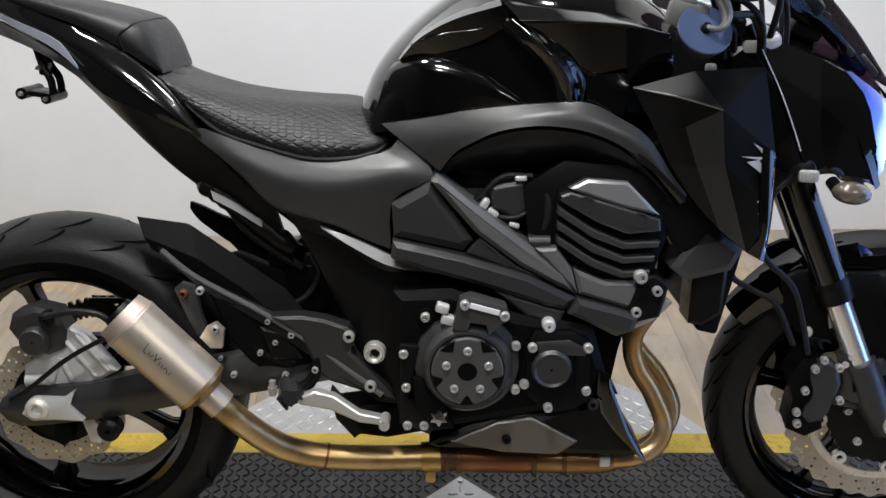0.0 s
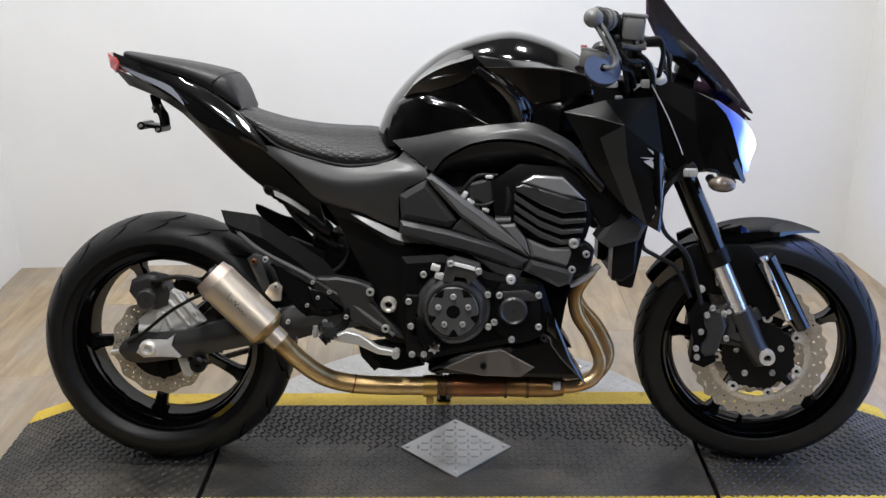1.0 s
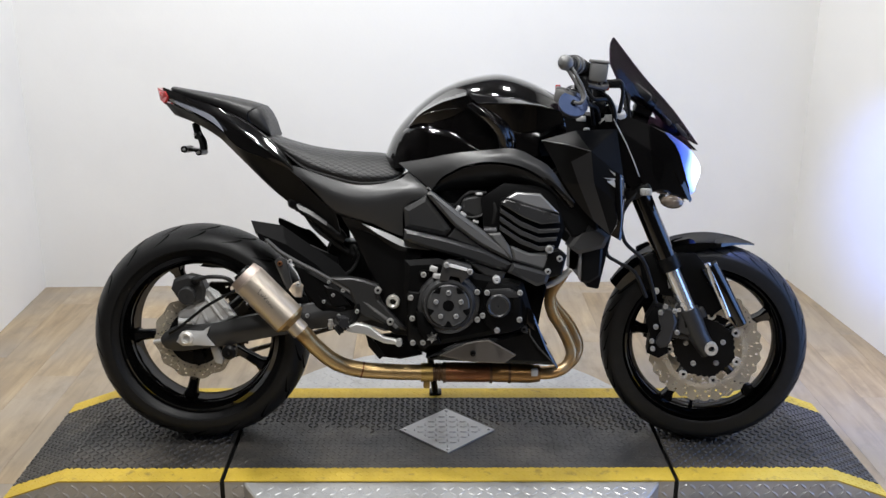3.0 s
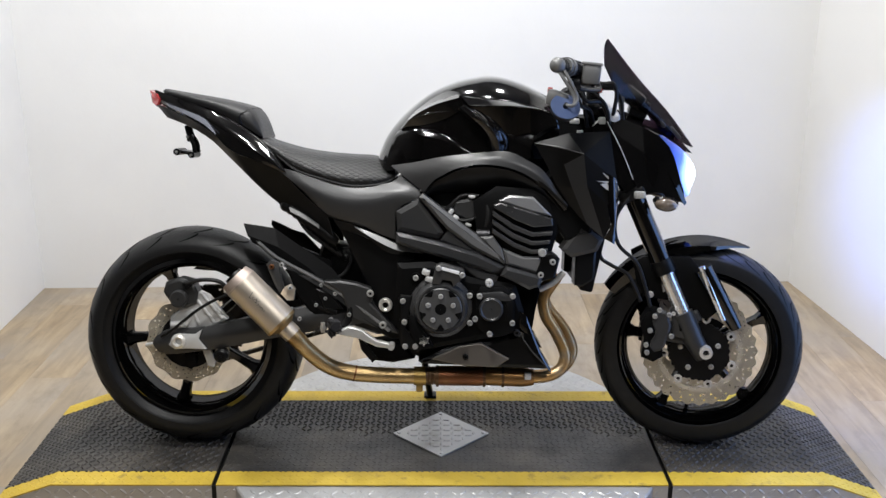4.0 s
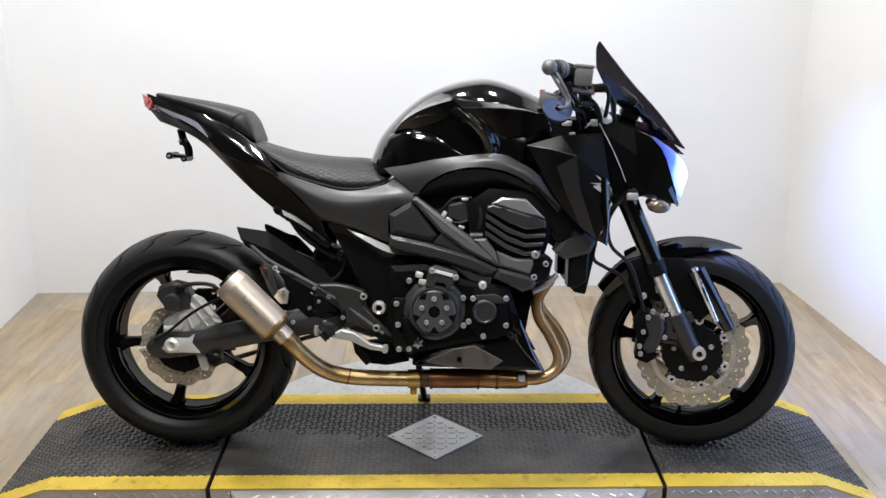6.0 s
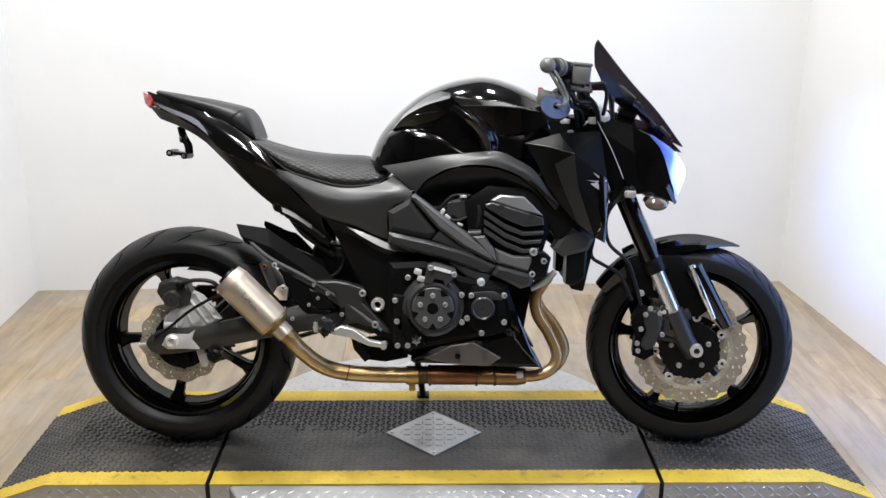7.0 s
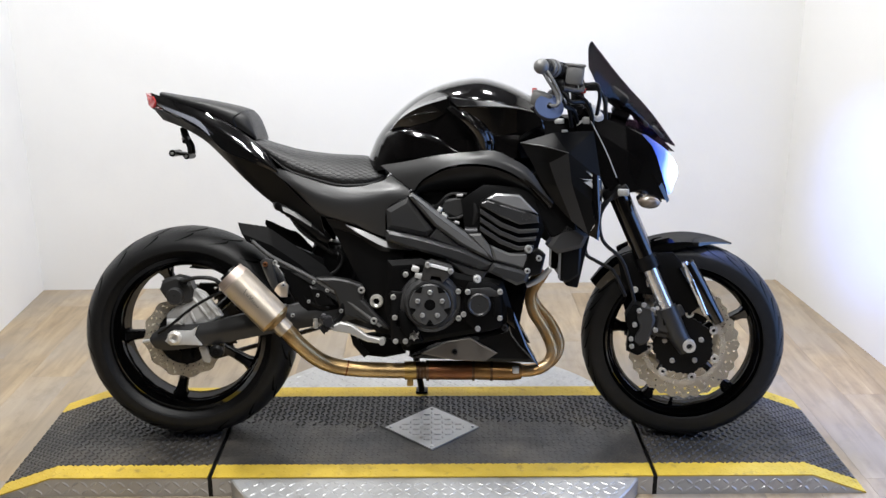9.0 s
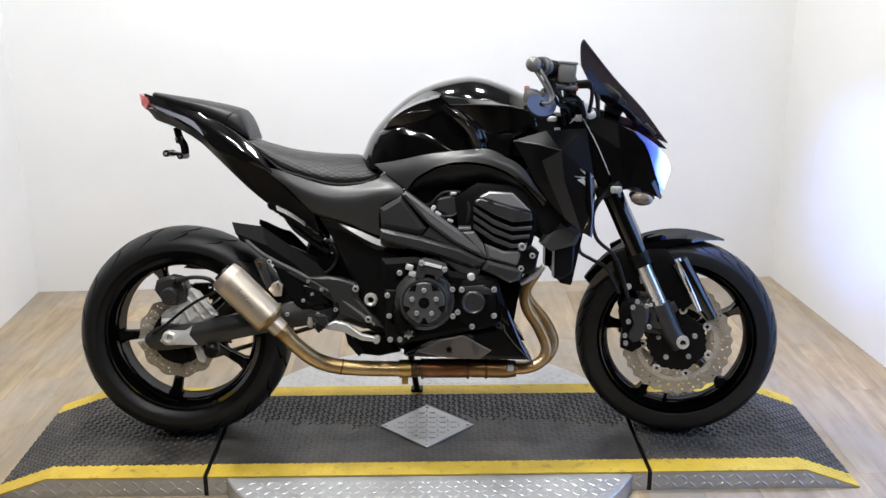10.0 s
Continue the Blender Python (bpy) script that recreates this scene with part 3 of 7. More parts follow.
def wheel_rim(R_in, hw, hub_r, hub_hw, c, phase, spoke_w, spokes=()):
    """Rim and hub, or, with spokes given, those spokes alone."""
    bm = bmesh.new()
    h = hw
    if not spokes:
        lathe(bm, [(0.219, -h), (0.208, -h - 0.004), (0.201, -h + 0.006), (R_in + 0.004, -h + 0.022), (R_in, 0), (R_in + 0.004, h - 0.022), (0.201, h - 0.006), (0.208, h + 0.004), (0.219, h), (0.212, h - 0.02), (0.205, 0), (0.212, -h + 0.02)], c)
        lathe(bm, [(0.012, -hub_hw), (hub_r, -hub_hw), (hub_r * 1.05, -hub_hw * 0.7), (hub_r * 0.85, -hub_hw * 0.4), (hub_r * 0.85, hub_hw * 0.4), (hub_r * 1.05, hub_hw * 0.7), (hub_r, hub_hw), (0.012, hub_hw)], c, 40)
    for k in spokes:
        a = radians(phase + 72 * k)
        d, n = Vector((math.cos(a), 0, math.sin(a))), Vector((-math.sin(a), 0, math.cos(a)))
        rows = []
        for f, w, t in ((0.0, 1.25, 0.030), (0.25, 0.95, 0.024), (0.6, 0.8, 0.018), (0.88, 0.95, 0.02), (1.0, 1.5, 0.026)):
            p = Vector(c) + d * (hub_r * 0.8 + (R_in + 0.004 - hub_r * 0.8) * f)
            ww = spoke_w * w / 2
            rows.append([bm.verts.new(p + n * u * ww + Vector((0, v * t, 0))) for u, v in ((-1, -0.5), (-0.55, -1), (0.55, -1), (1, -0.5), (1, 0.5), (0.55, 1), (-0.55, 1), (-1, 0.5))])
        for ra, rb in zip(rows, rows[1:]):
            for j in range(8):
                bm.faces.new((ra[j], ra[(j + 1) % 8], rb[(j + 1) % 8], rb[j]))
        bm.faces.new(rows[0])
        bm.faces.new(rows[-1])
    return bm


TAB = radians(30)


def petal_disc(c, y, r_in, r_out, waves, thick, tabs=0.0):
    """A wavy drilled brake disc, with inner tabs for the float bobbins."""
    bm = bmesh.new()
    seg, rings = 196, 11
    radii = np.linspace(r_in, r_out, rings + 1)
    grid = []
    for i in range(seg):
        a = 2 * math.pi * i / seg
        col = []
        for j, r in enumerate(radii):
            rr = r + 0.0032 * math.sin(waves * a) * (1 if j == rings else 0.0)
            if j == 0:
                rr -= tabs * max(0.0, math.cos(7 * (a - TAB))) ** 4
            col.append(bm.verts.new((c[0] + rr * math.cos(a), y, c[2] + rr * math.sin(a))))
        grid.append(col)
    faces = []
    for i in range(seg):
        for j in range(rings):
            hole = (j == 2 and i % 7 == 0) or (j == 5 and i % 7 == 2) or (j == 8 and i % 7 == 4)
            if not hole:
                faces.append(bm.faces.new((grid[i][j], grid[(i + 1) % seg][j], grid[(i + 1) % seg][j + 1], grid[i][j + 1])))
    bmesh.ops.solidify(bm, geom=faces, thickness=thick)
    return bm


def loft(bm, stations, n=6, m=4):
    """A left-right symmetric body through half sections (x, [(y, z), ...]) that run from the top middle down the right side."""
    count = len(stations[0][1])
    tracks = [smooth_path([(x, -sec[k][0], sec[k][1]) for x, sec in stations], n) for k in range(count)]
    rows = []
    for i in range(len(tracks[0])):
        half = smooth_path([t[i] for t in tracks], m)
        left = [Vector((p.x, -p.y, p.z)) for p in half]
        rows.append([bm.verts.new(p) for p in list(reversed(left))[:-1] + half])
    w = len(rows[0])
    for a, b in zip(rows, rows[1:]):
        for k in range(w - 1):
            bm.faces.new((a[k], a[k + 1], b[k + 1], b[k]))
        bm.faces.new((a[w - 1], a[0], b[0], b[w - 1]))
    bm.faces.new(rows[0])
    bm.faces.new(rows[-1])


def bolt(parent, x, y, z, r=0.009, name="bolt", material=None, turn=False, h=0.006):
    """A hexagon-socket bolt head that faces the right-hand side."""
    bm = bmesh.new()
    r *= 0.76
    lathe(bm, [(r * 0.46, y - h), (r * 0.82, y - h), (r, y - h * 0.6), (r, y + 0.004), (r * 0.05, y + 0.004), (r * 0.05, y - h * 0.2), (r * 0.46, y - h * 0.2)], (x, 0, z), 14)
    f = fpart if turn else part
    head = f(name, bm, material or M_BOLT, parent)
    if parent is moto:
        # dark hexagon plug for the shade in the socket
        bm = bmesh.new()
        lathe(bm, [(r * 0.04, y - h * 0.35), (r * 0.45, y - h * 0.35), (r * 0.45, y - h * 0.15), (r * 0.04, y - h * 0.15)], (x, 0, z), 6)
        f("socket", bm, M_DARK, head)
    return head


# ---- rear wheel
rim = part("rear_wheel", wheel_rim(0.190, 0.070, 0.055, 0.085, (XR, 0, ZR), 113, 0.030), M_RIM, moto, "gloss black five-spoke cast rim")
for k in range(5):
    part("spoke", wheel_rim(0.190, 0.070, 0.055, 0.085, (XR, 0, ZR), 113, 0.030, (k,)), M_RIM, rim)
bm = bmesh.new()
lathe(bm, tyre_profile(RR, 0.088, 0.216), (XR, 0, ZR), 96)
tyre = part("tyre", bm, M_RUBBER, rim, "wide black rubber tyre with light wear", 50)
tagged(part("tread_groove", grooves(RR, 0.088, (XR, 0, ZR), 18, 0.16), M_GROOVE, rim, "dark ribbons for the shade in fine curved tread sipes", 0), kind="stuff")
part("brake_disc", petal_disc((XR, 0, ZR), -0.098, 0.076, 0.113, 12, 0.005), M_DISC, rim, "drilled wavy steel brake disc", 0)
bm = bmesh.new()
lathe(bm, [(0.045, -0.094), (0.088, -0.094), (0.088, -0.088), (0.045, -0.088)], (XR, 0, ZR), 40)
part("disc_carrier", bm, M_SATIN, rim)
bm = bmesh.new()
teeth = 45
ringo = []
for k in range(teeth * 4):
    a = 2 * math.pi * k / (teeth * 4)
    r = 0.112 + (0.006 if k % 4 in (0, 1) else -0.002)
    ringo.append((XR + r * math.cos(a), ZR + r * math.sin(a)))
fa = [bm.verts.new((x, 0.095, z)) for x, z in ringo]
fb = [bm.verts.new((x, 0.101, z)) for x, z in ringo]
ia = [bm.verts.new((XR + (x - XR) * 0.72, 0.095, ZR + (z - ZR) * 0.72)) for x, z in ringo]
ib = [bm.verts.new((XR + (x - XR) * 0.72, 0.101, ZR + (z - ZR) * 0.72)) for x, z in ringo]
nn = len(fa)
for k in range(nn):
    j = (k + 1) % nn
    bm.faces.new((fa[k], fa[j], fb[j], fb[k]))
    bm.faces.new((ia[k], ia[j], ib[j], ib[k]))
    bm.faces.new((fa[k], fa[j], ia[j], ia[k]))
    bm.faces.new((fb[k], fb[j], ib[j], ib[k]))
part("sprocket", bm, M_CHAIN, rim, "dark steel rear sprocket", 0)

# ---- drive chain, run by run
bm = bmesh.new()
for (x0, z0), (x1, z1) in (((XR, ZR + 0.114), (-0.20, 0.42)), ((XR, ZR - 0.114), (-0.20, 0.335))):
    d = Vector((x1 - x0, 0, z1 - z0))
    cnt = int(d.length / 0.0079)
    for k in range(cnt):
        p = Vector((x0, 0.098, z0)) + d * (k / cnt)
        ang = -math.atan2(d.z, d.x)
        box(bm, p + Vector((0, 0.006 if k % 2 else 0.008, 0)), (0.0125, 0.0022, 0.011), 0, Matrix.Rotation(ang, 4, "Y"))
        box(bm, p - Vector((0, 0.006 if k % 2 else 0.008, 0)), (0.0125, 0.0022, 0.011), 0, Matrix.Rotation(ang, 4, "Y"))
        if k % 2:
            rod(bm, p - Vector((0, 0.008, 0)), p + Vector((0, 0.008, 0)), 0.005, seg=8)
tagged(part("drive_chain", bm, M_CHAIN, moto, "oily dark drive chain", 0), kind="stuff")

# ---- front wheel
rim = fpart("front_wheel", wheel_rim(0.190, 0.048, 0.042, 0.055, (XF, 0, ZF), -118, 0.028), M_RIM, moto, "gloss black five-spoke cast rim")
for k in range(5):
    fpart("spoke", wheel_rim(0.190, 0.048, 0.042, 0.055, (XF, 0, ZF), -118, 0.026, (k,)), M_RIM, rim)
bm = bmesh.new()
lathe(bm, tyre_profile(RF, 0.060, 0.216), (XF, 0, ZF), 96)
fpart("tyre", bm, M_RUBBER, rim, "black rubber front tyre", 50)
tagged(fpart("tread_groove", grooves(RF, 0.060, (XF, 0, ZF), 30, -0.22), M_GROOVE, rim, "dark ribbons for the shade in fine curved tread sipes", 0), kind="stuff")
for s in (-1, 1):
    dsc = fpart("brake_disc", petal_disc((XF, 0, ZF), s * 0.074, 0.100, 0.1500, 28, 0.005, 0.010), M_DISC, rim, "drilled wavy steel brake disc with gold tint", 0)
    bm = bmesh.new()
    pts = []
    for k in range(168):
        a = 2 * math.pi * k / 168
        r = 0.080 + 0.016 * max(0.0, math.cos(7 * (a - TAB))) ** 3 + 0.002 * math.sin(28 * a)
        pts.append((XF + r * math.cos(a), ZF + r * math.sin(a)))
    prism(bm, pts, s * 0.068, s * 0.076)
    fpart("disc_carrier", bm, M_SATIN, rim, "black disc carrier", 0)
    bm = bmesh.new()
    lathe(bm, [(0.1005, s * 0.0755), (0.1010, s * 0.0775), (0.1135, s * 0.0775), (0.1140, s * 0.0755)], (XF, 0, ZF), 96)
    fpart("swept_band", bm, M_DISC, dsc, "plain inner band of the disc", 30)
    for k in range(7):
        a = TAB + 2 * math.pi * k / 7
        bm = bmesh.new()
        lathe(bm, [(0.0055, -0.006), (0.0115, -0.006), (0.0115, 0.006), (0.0055, 0.006)], (XF + 0.0935 * math.cos(a), s * 0.075, ZF + 0.0935 * math.sin(a)), 16)
        fpart("bobbin", bm, M_BOB, dsc, "steel float bobbin")
    for k in range(5):
        a = 2 * math.pi * (k + 0.3) / 5
        bolt(rim, XF + 0.052 * math.cos(a), s * 0.077, ZF + 0.052 * math.sin(a), 0.0095, "disc_bolt", turn=True)
for k in (-96,):
    bm = bmesh.new()
    a = radians(k)
    rod(bm, (XF + 0.192 * math.cos(a), 0, ZF + 0.192 * math.sin(a)), (XF + 0.158 * math.cos(a), -0.01, ZF + 0.158 * math.sin(a)), 0.006, 0.004, 10)
    fpart("valve_stem", bm, M_SATIN, rim)

# ---- fork
UP = Vector((-math.sin(radians(24.2)), 0, math.cos(radians(24.2))))
for s in (-1, 1):
    foot = Vector((0.706, s * 0.096, 0.296))
    axis0 = foot + Vector((-0.014, 0, 0.0))
    bm = bmesh.new()
    rod(bm, axis0 + UP * 0.245, axis0 + UP * 0.70, 0.0270, seg=28)
    leg = fpart("fork_leg", bm, M_GLOSS, moto, "black upside-down fork leg")
    bm = bmesh.new()
    rod(bm, axis0 + UP * 0.230, axis0 + UP * 0.256, 0.0295, seg=28)
    rod(bm, axis0 + UP * 0.256, axis0 + UP * 0.268, 0.0295, 0.0275, seg=28)
    fpart("fork_ring", bm, M_SATIN, leg, "dark fork seal ring")
    bm = bmesh.new()
    rod(bm, axis0 + UP * 0.09, axis0 + UP * 0.24, 0.0205, seg=28)
    fpart("stanchion", bm, M_CHROME, leg, "polished chrome stanchion")
    bm = bmesh.new()
    tube(bm, [axis0 + UP * 0.112, axis0 + UP * 0.06, axis0 + UP * 0.025, foot + Vector((0.002, 0, -0.018))], 0.026, 20, 5, [0.0275, 0.0270, 0.0262, 0.023])
    box(bm, foot + Vector((-0.055, s * -0.006, 0.075)), (0.095, 0.016, 0.032), 0.006, Matrix.Rotation(radians(-28), 4, "Y"))
    box(bm, foot + Vector((-0.060, s * -0.006, 0.025)), (0.11, 0.014, 0.022), 0.005, Matrix.Rotation(radians(8), 4, "Y"))
    fpart("fork_bottom", bm, M_SPARD, leg, "dark grey cast fork bottom")
    bm = bmesh.new()
    lathe(bm, [(0.0085, -0.012), (0.0165, -0.012), (0.0175, -0.006), (0.0175, 0.01), (0.0085, 0.01)], (foot.x + 0.004, s * 0.118, foot.z), 24)
    fpart("axle_end", bm, M_BOB, leg, "bare steel hollow axle end")
    # radial four-piston caliper behind the leg
    bm = bmesh.new()
    cx, cz = XF - 0.128, ZF + 0.052
    prism(bm, [(cx - 0.028, cz - 0.062), (cx + 0.004, cz - 0.075), (cx + 0.030, cz - 0.058), (cx + 0.024, cz - 0.012), (cx + 0.034, cz + 0.02), (cx + 0.018, cz + 0.062), (cx - 0.012, cz + 0.07), (cx - 0.034, cz + 0.03), (cx - 0.022, cz - 0.01)], s * 0.050, s * 0.112, 0.008, 0.004)
    cal = fpart("brake_caliper", bm, M_DARK, leg, "black cast brake caliper")
    bm = bmesh.new()
    prism(bm, [(0.567, 0.388), (0.580, 0.403), (0.598, 0.406), (0.609, 0.396), (0.617, 0.366), (0.612, 0.345), (0.607, 0.330), (0.602, 0.310), (0.593, 0.297), (0.575, 0.292), (0.564, 0.304), (0.566, 0.322), (0.576, 0.338), (0.577, 0.350), (0.570, 0.366)], s * 0.104, s * 0.122, 0.006, 0.004)
    fpart("caliper_face", bm, M_SPARD, cal, "dark grey two-lobed caliper face", 30)
    for bx, bz in ((0.573, 0.392), (0.585, 0.409), (0.610, 0.397), (0.618, 0.339), (0.553, 0.312), (0.556, 0.291), (0.562, 0.352)):
        bolt(cal, bx, s * 0.126 if s < 0 else 0.112, bz, 0.0088, "caliper_bolt", turn=True)
    # cast arm that joins the caliper to the leg, with a black patch for its shaded window
    bm = bmesh.new()
    prism(bm, [(0.612, 0.404), (0.626, 0.424), (0.640, 0.420), (0.694, 0.345), (0.706, 0.318), (0.676, 0.324), (0.640, 0.330), (0.616, 0.340), (0.624, 0.366)], s * 0.090, s * 0.110, 0.006, 0.003)
    arm = fpart("caliper_arm", bm, M_SPARD, leg, "dark grey caliper mounting arm", 30)
    bm = bmesh.new()
    prism(bm, [(0.634, 0.384), (0.646, 0.392), (0.668, 0.352), (0.640, 0.350)], s * 0.108, s * 0.1145, 0.003, 0.001)
    fpart("arm_window", bm, M_GROOVE, arm, "black patch for the shaded window in the arm", 30)
    for bx, bz in ((0.630, 0.412), (0.622, 0.398)):
        bm = bmesh.new()
        lathe(bm, [(0.001, s * 0.111), (0.0055, s * 0.111), (0.0055, s * 0.116), (0.001, s * 0.116)], (bx, 0, bz), 12)
        fpart("arm_boss", bm, M_BOB, arm)
    # black guard between fender and caliper that hides the top of the disc
    bm = bmesh.new()
    prism(bm, [(0.512, 0.530), (0.540, 0.545), (0.660, 0.548), (0.704, 0.500), (0.730, 0.448), (0.742, 0.404), (0.715, 0.380), (0.676, 0.384), (0.640, 0.404), (0.612, 0.428), (0.570, 0.432), (0.545, 0.440), (0.524, 0.470)], s * 0.074, s * 0.088, 0.006, 0.003)
    guard = fpart("fender_bracket", bm, M_DARK, leg, "black bracket between fender and fork", 30)
    for k in range(3):
        bm = bmesh.new()
        rod(bm, (0.588 + k * 0.011, s * 0.0915, 0.492 - k * 0.004), (0.596 + k * 0.011, s * 0.0915, 0.452 - k * 0.004), 0.0022, seg=8)
        fpart("bracket_rib", bm, M_CAP0, guard, "thin bright rib")
    bm = bmesh.new()
    lathe(bm, [(0.001, s * 0.098), (0.007, s * 0.098), (0.009, s * 0.094), (0.009, s * 0.086), (0.001, s * 0.086)], (0.561, 0, 0.443), 14)
    fpart("hose_bolt", bm, M_BOB, guard, "bare steel hose bolt")
    # tube added in front of the leg, standing in for the far fork leg
    bm = bmesh.new()
    tube(bm, [(0.694, s * 0.092, 0.520), (0.737, s * 0.09, 0.446), (0.790, s * 0.082, 0.357)], 0.018, 18, 6, [0.025, 0.0235, 0.016])
    leg_tube = fpart("fender_stay", bm, M_GLOSS, leg, "gloss black tapered tube standing in for the far fork leg")
    bm = bmesh.new()
    tube(bm, [(0.689, s * 0.108, 0.526), (0.720, s * 0.1075, 0.454), (0.752, s * 0.103, 0.382)], 0.0085, 14, 6, [0.0090, 0.0090, 0.0075])
    strip = fpart("stay_stripe", bm, M_CHROME, leg_tube, "bright polished strip for the far fork leg's chrome")
    bm = bmesh.new()
    for k in range(5):
        p = Vector((0.720, s * 0.1075, 0.454)).lerp(Vector((0.752, s * 0.103, 0.382)), k * 0.11 - 0.25)
        box(bm, p + Vector((0, s * 0.0088, 0)), (0.010, 0.001, 0.0035), 0, Matrix.Rotation(radians(35), 4, "Y"))
    fpart("stay_marking", bm, M_GROOVE, strip, "small dark marking", 0)

bm = bmesh.new()
box(bm, (0.500, 0, 0.715), (0.075, 0.26, 0.034), 0.012, Matrix.Rotation(radians(-24), 4, "Y"))
fpart("lower_yoke", bm, M_SATIN, moto, "black lower fork yoke")
bm = bmesh.new()
box(bm, (0.428, 0, 0.905), (0.075, 0.25, 0.026), 0.010, Matrix.Rotation(radians(-24), 4, "Y"))
for s in (-1, 1):
    rod(bm, Vector((0.432, s * 0.1, 0.905)), Vector((0.424, s * 0.1, 0.935)), 0.021, 0.017)
fpart("upper_yoke", bm, M_ALU, moto, "grey upper fork yoke")
for s in (-1, 1):
    bm = bmesh.new()
    box(bm, (0.520, s * 0.142, 0.718), (0.030, 0.012, 0.019), 0.005)
    for k in range(3):
        box(bm, (0.512 + 0.008 * k, s * 0.148, 0.718), (0.004, 0.004, 0.016), 0.001)
    fpart("reflector_stub", bm, M_PALE, moto, "pale round side reflector")

# ---- front fender
bm = bmesh.new()
rows = []
for k in range(25):
    a = radians(65.5 + 82 * k / 24)
    R = RF + 0.0235
    wid = 0.066 * (0.10 + 0.90 * min(1, k / 6)) * (1 - 0.25 * max(0, (k - 18) / 6))
    drop = float(np.interp(k, [0, 6, 12, 18, 24], [0.001, 0.010, 0.030, 0.030, 0.016]))
    sec = []
    for u in (-1.0, -0.97, -0.75, -0.4, 0, 0.4, 0.75, 0.97, 1.0):
        rr = R + 0.002 - 0.018 * min(1, k / 6 + 0.15) * u * u - (drop if abs(u) == 1 else 0)
        sec.append((XF + rr * math.cos(a), wid * u, ZF + rr * math.sin(a)))
    rows.append([bm.verts.new(p) for p in sec])
fs = []
for a, b in zip(rows, rows[1:]):
    for k in range(8):
        fs.append(bm.faces.new((a[k], a[k + 1], b[k + 1], b[k])))
bmesh.ops.recalc_face_normals(bm, faces=fs)
bmesh.ops.solidify(bm, geom=fs, thickness=0.003)
fpart("front_fender", bm, M_RIM, moto, "gloss black front fender", 50)

# ---- fuel tank
bm = bmesh.new()
loft(bm, [
    (-0.190, [(0.000, 0.812), (0.045, 0.808), (0.075, 0.796), (0.085, 0.780), (0.085, 0.765)]),
    (-0.165, [(0.000, 0.864), (0.055, 0.858), (0.095, 0.831), (0.118, 0.798), (0.122, 0.765)]),
    (-0.120, [(0.000, 0.919), (0.062, 0.910), (0.108, 0.882), (0.130, 0.838), (0.135, 0.770)]),
    (-0.060, [(0.000, 0.967), (0.070, 0.958), (0.116, 0.921), (0.134, 0.863), (0.140, 0.778)]),
    (0.000, [(0.000, 0.997), (0.080, 0.986), (0.128, 0.941), (0.138, 0.876), (0.146, 0.792)]),
    (0.060, [(0.000, 1.014), (0.090, 1.001), (0.146, 0.951), (0.138, 0.886), (0.148, 0.802)]),
    (0.120, [(0.000, 1.018), (0.096, 1.004), (0.158, 0.946), (0.147, 0.883), (0.150, 0.805)]),
    (0.190, [(0.000, 1.000), (0.092, 0.986), (0.150, 0.934), (0.144, 0.876), (0.140, 0.800)]),
    (0.250, [(0.000, 0.972), (0.080, 0.958), (0.130, 0.916), (0.130, 0.868), (0.124, 0.800)]),
    (0.300, [(0.000, 0.937), (0.060, 0.928), (0.100, 0.901), (0.112, 0.858), (0.105, 0.810)]),
], 5, 4)
tank = part("fuel_tank", bm, M_GLOSS, moto, "gloss black sculpted fuel tank", 60)
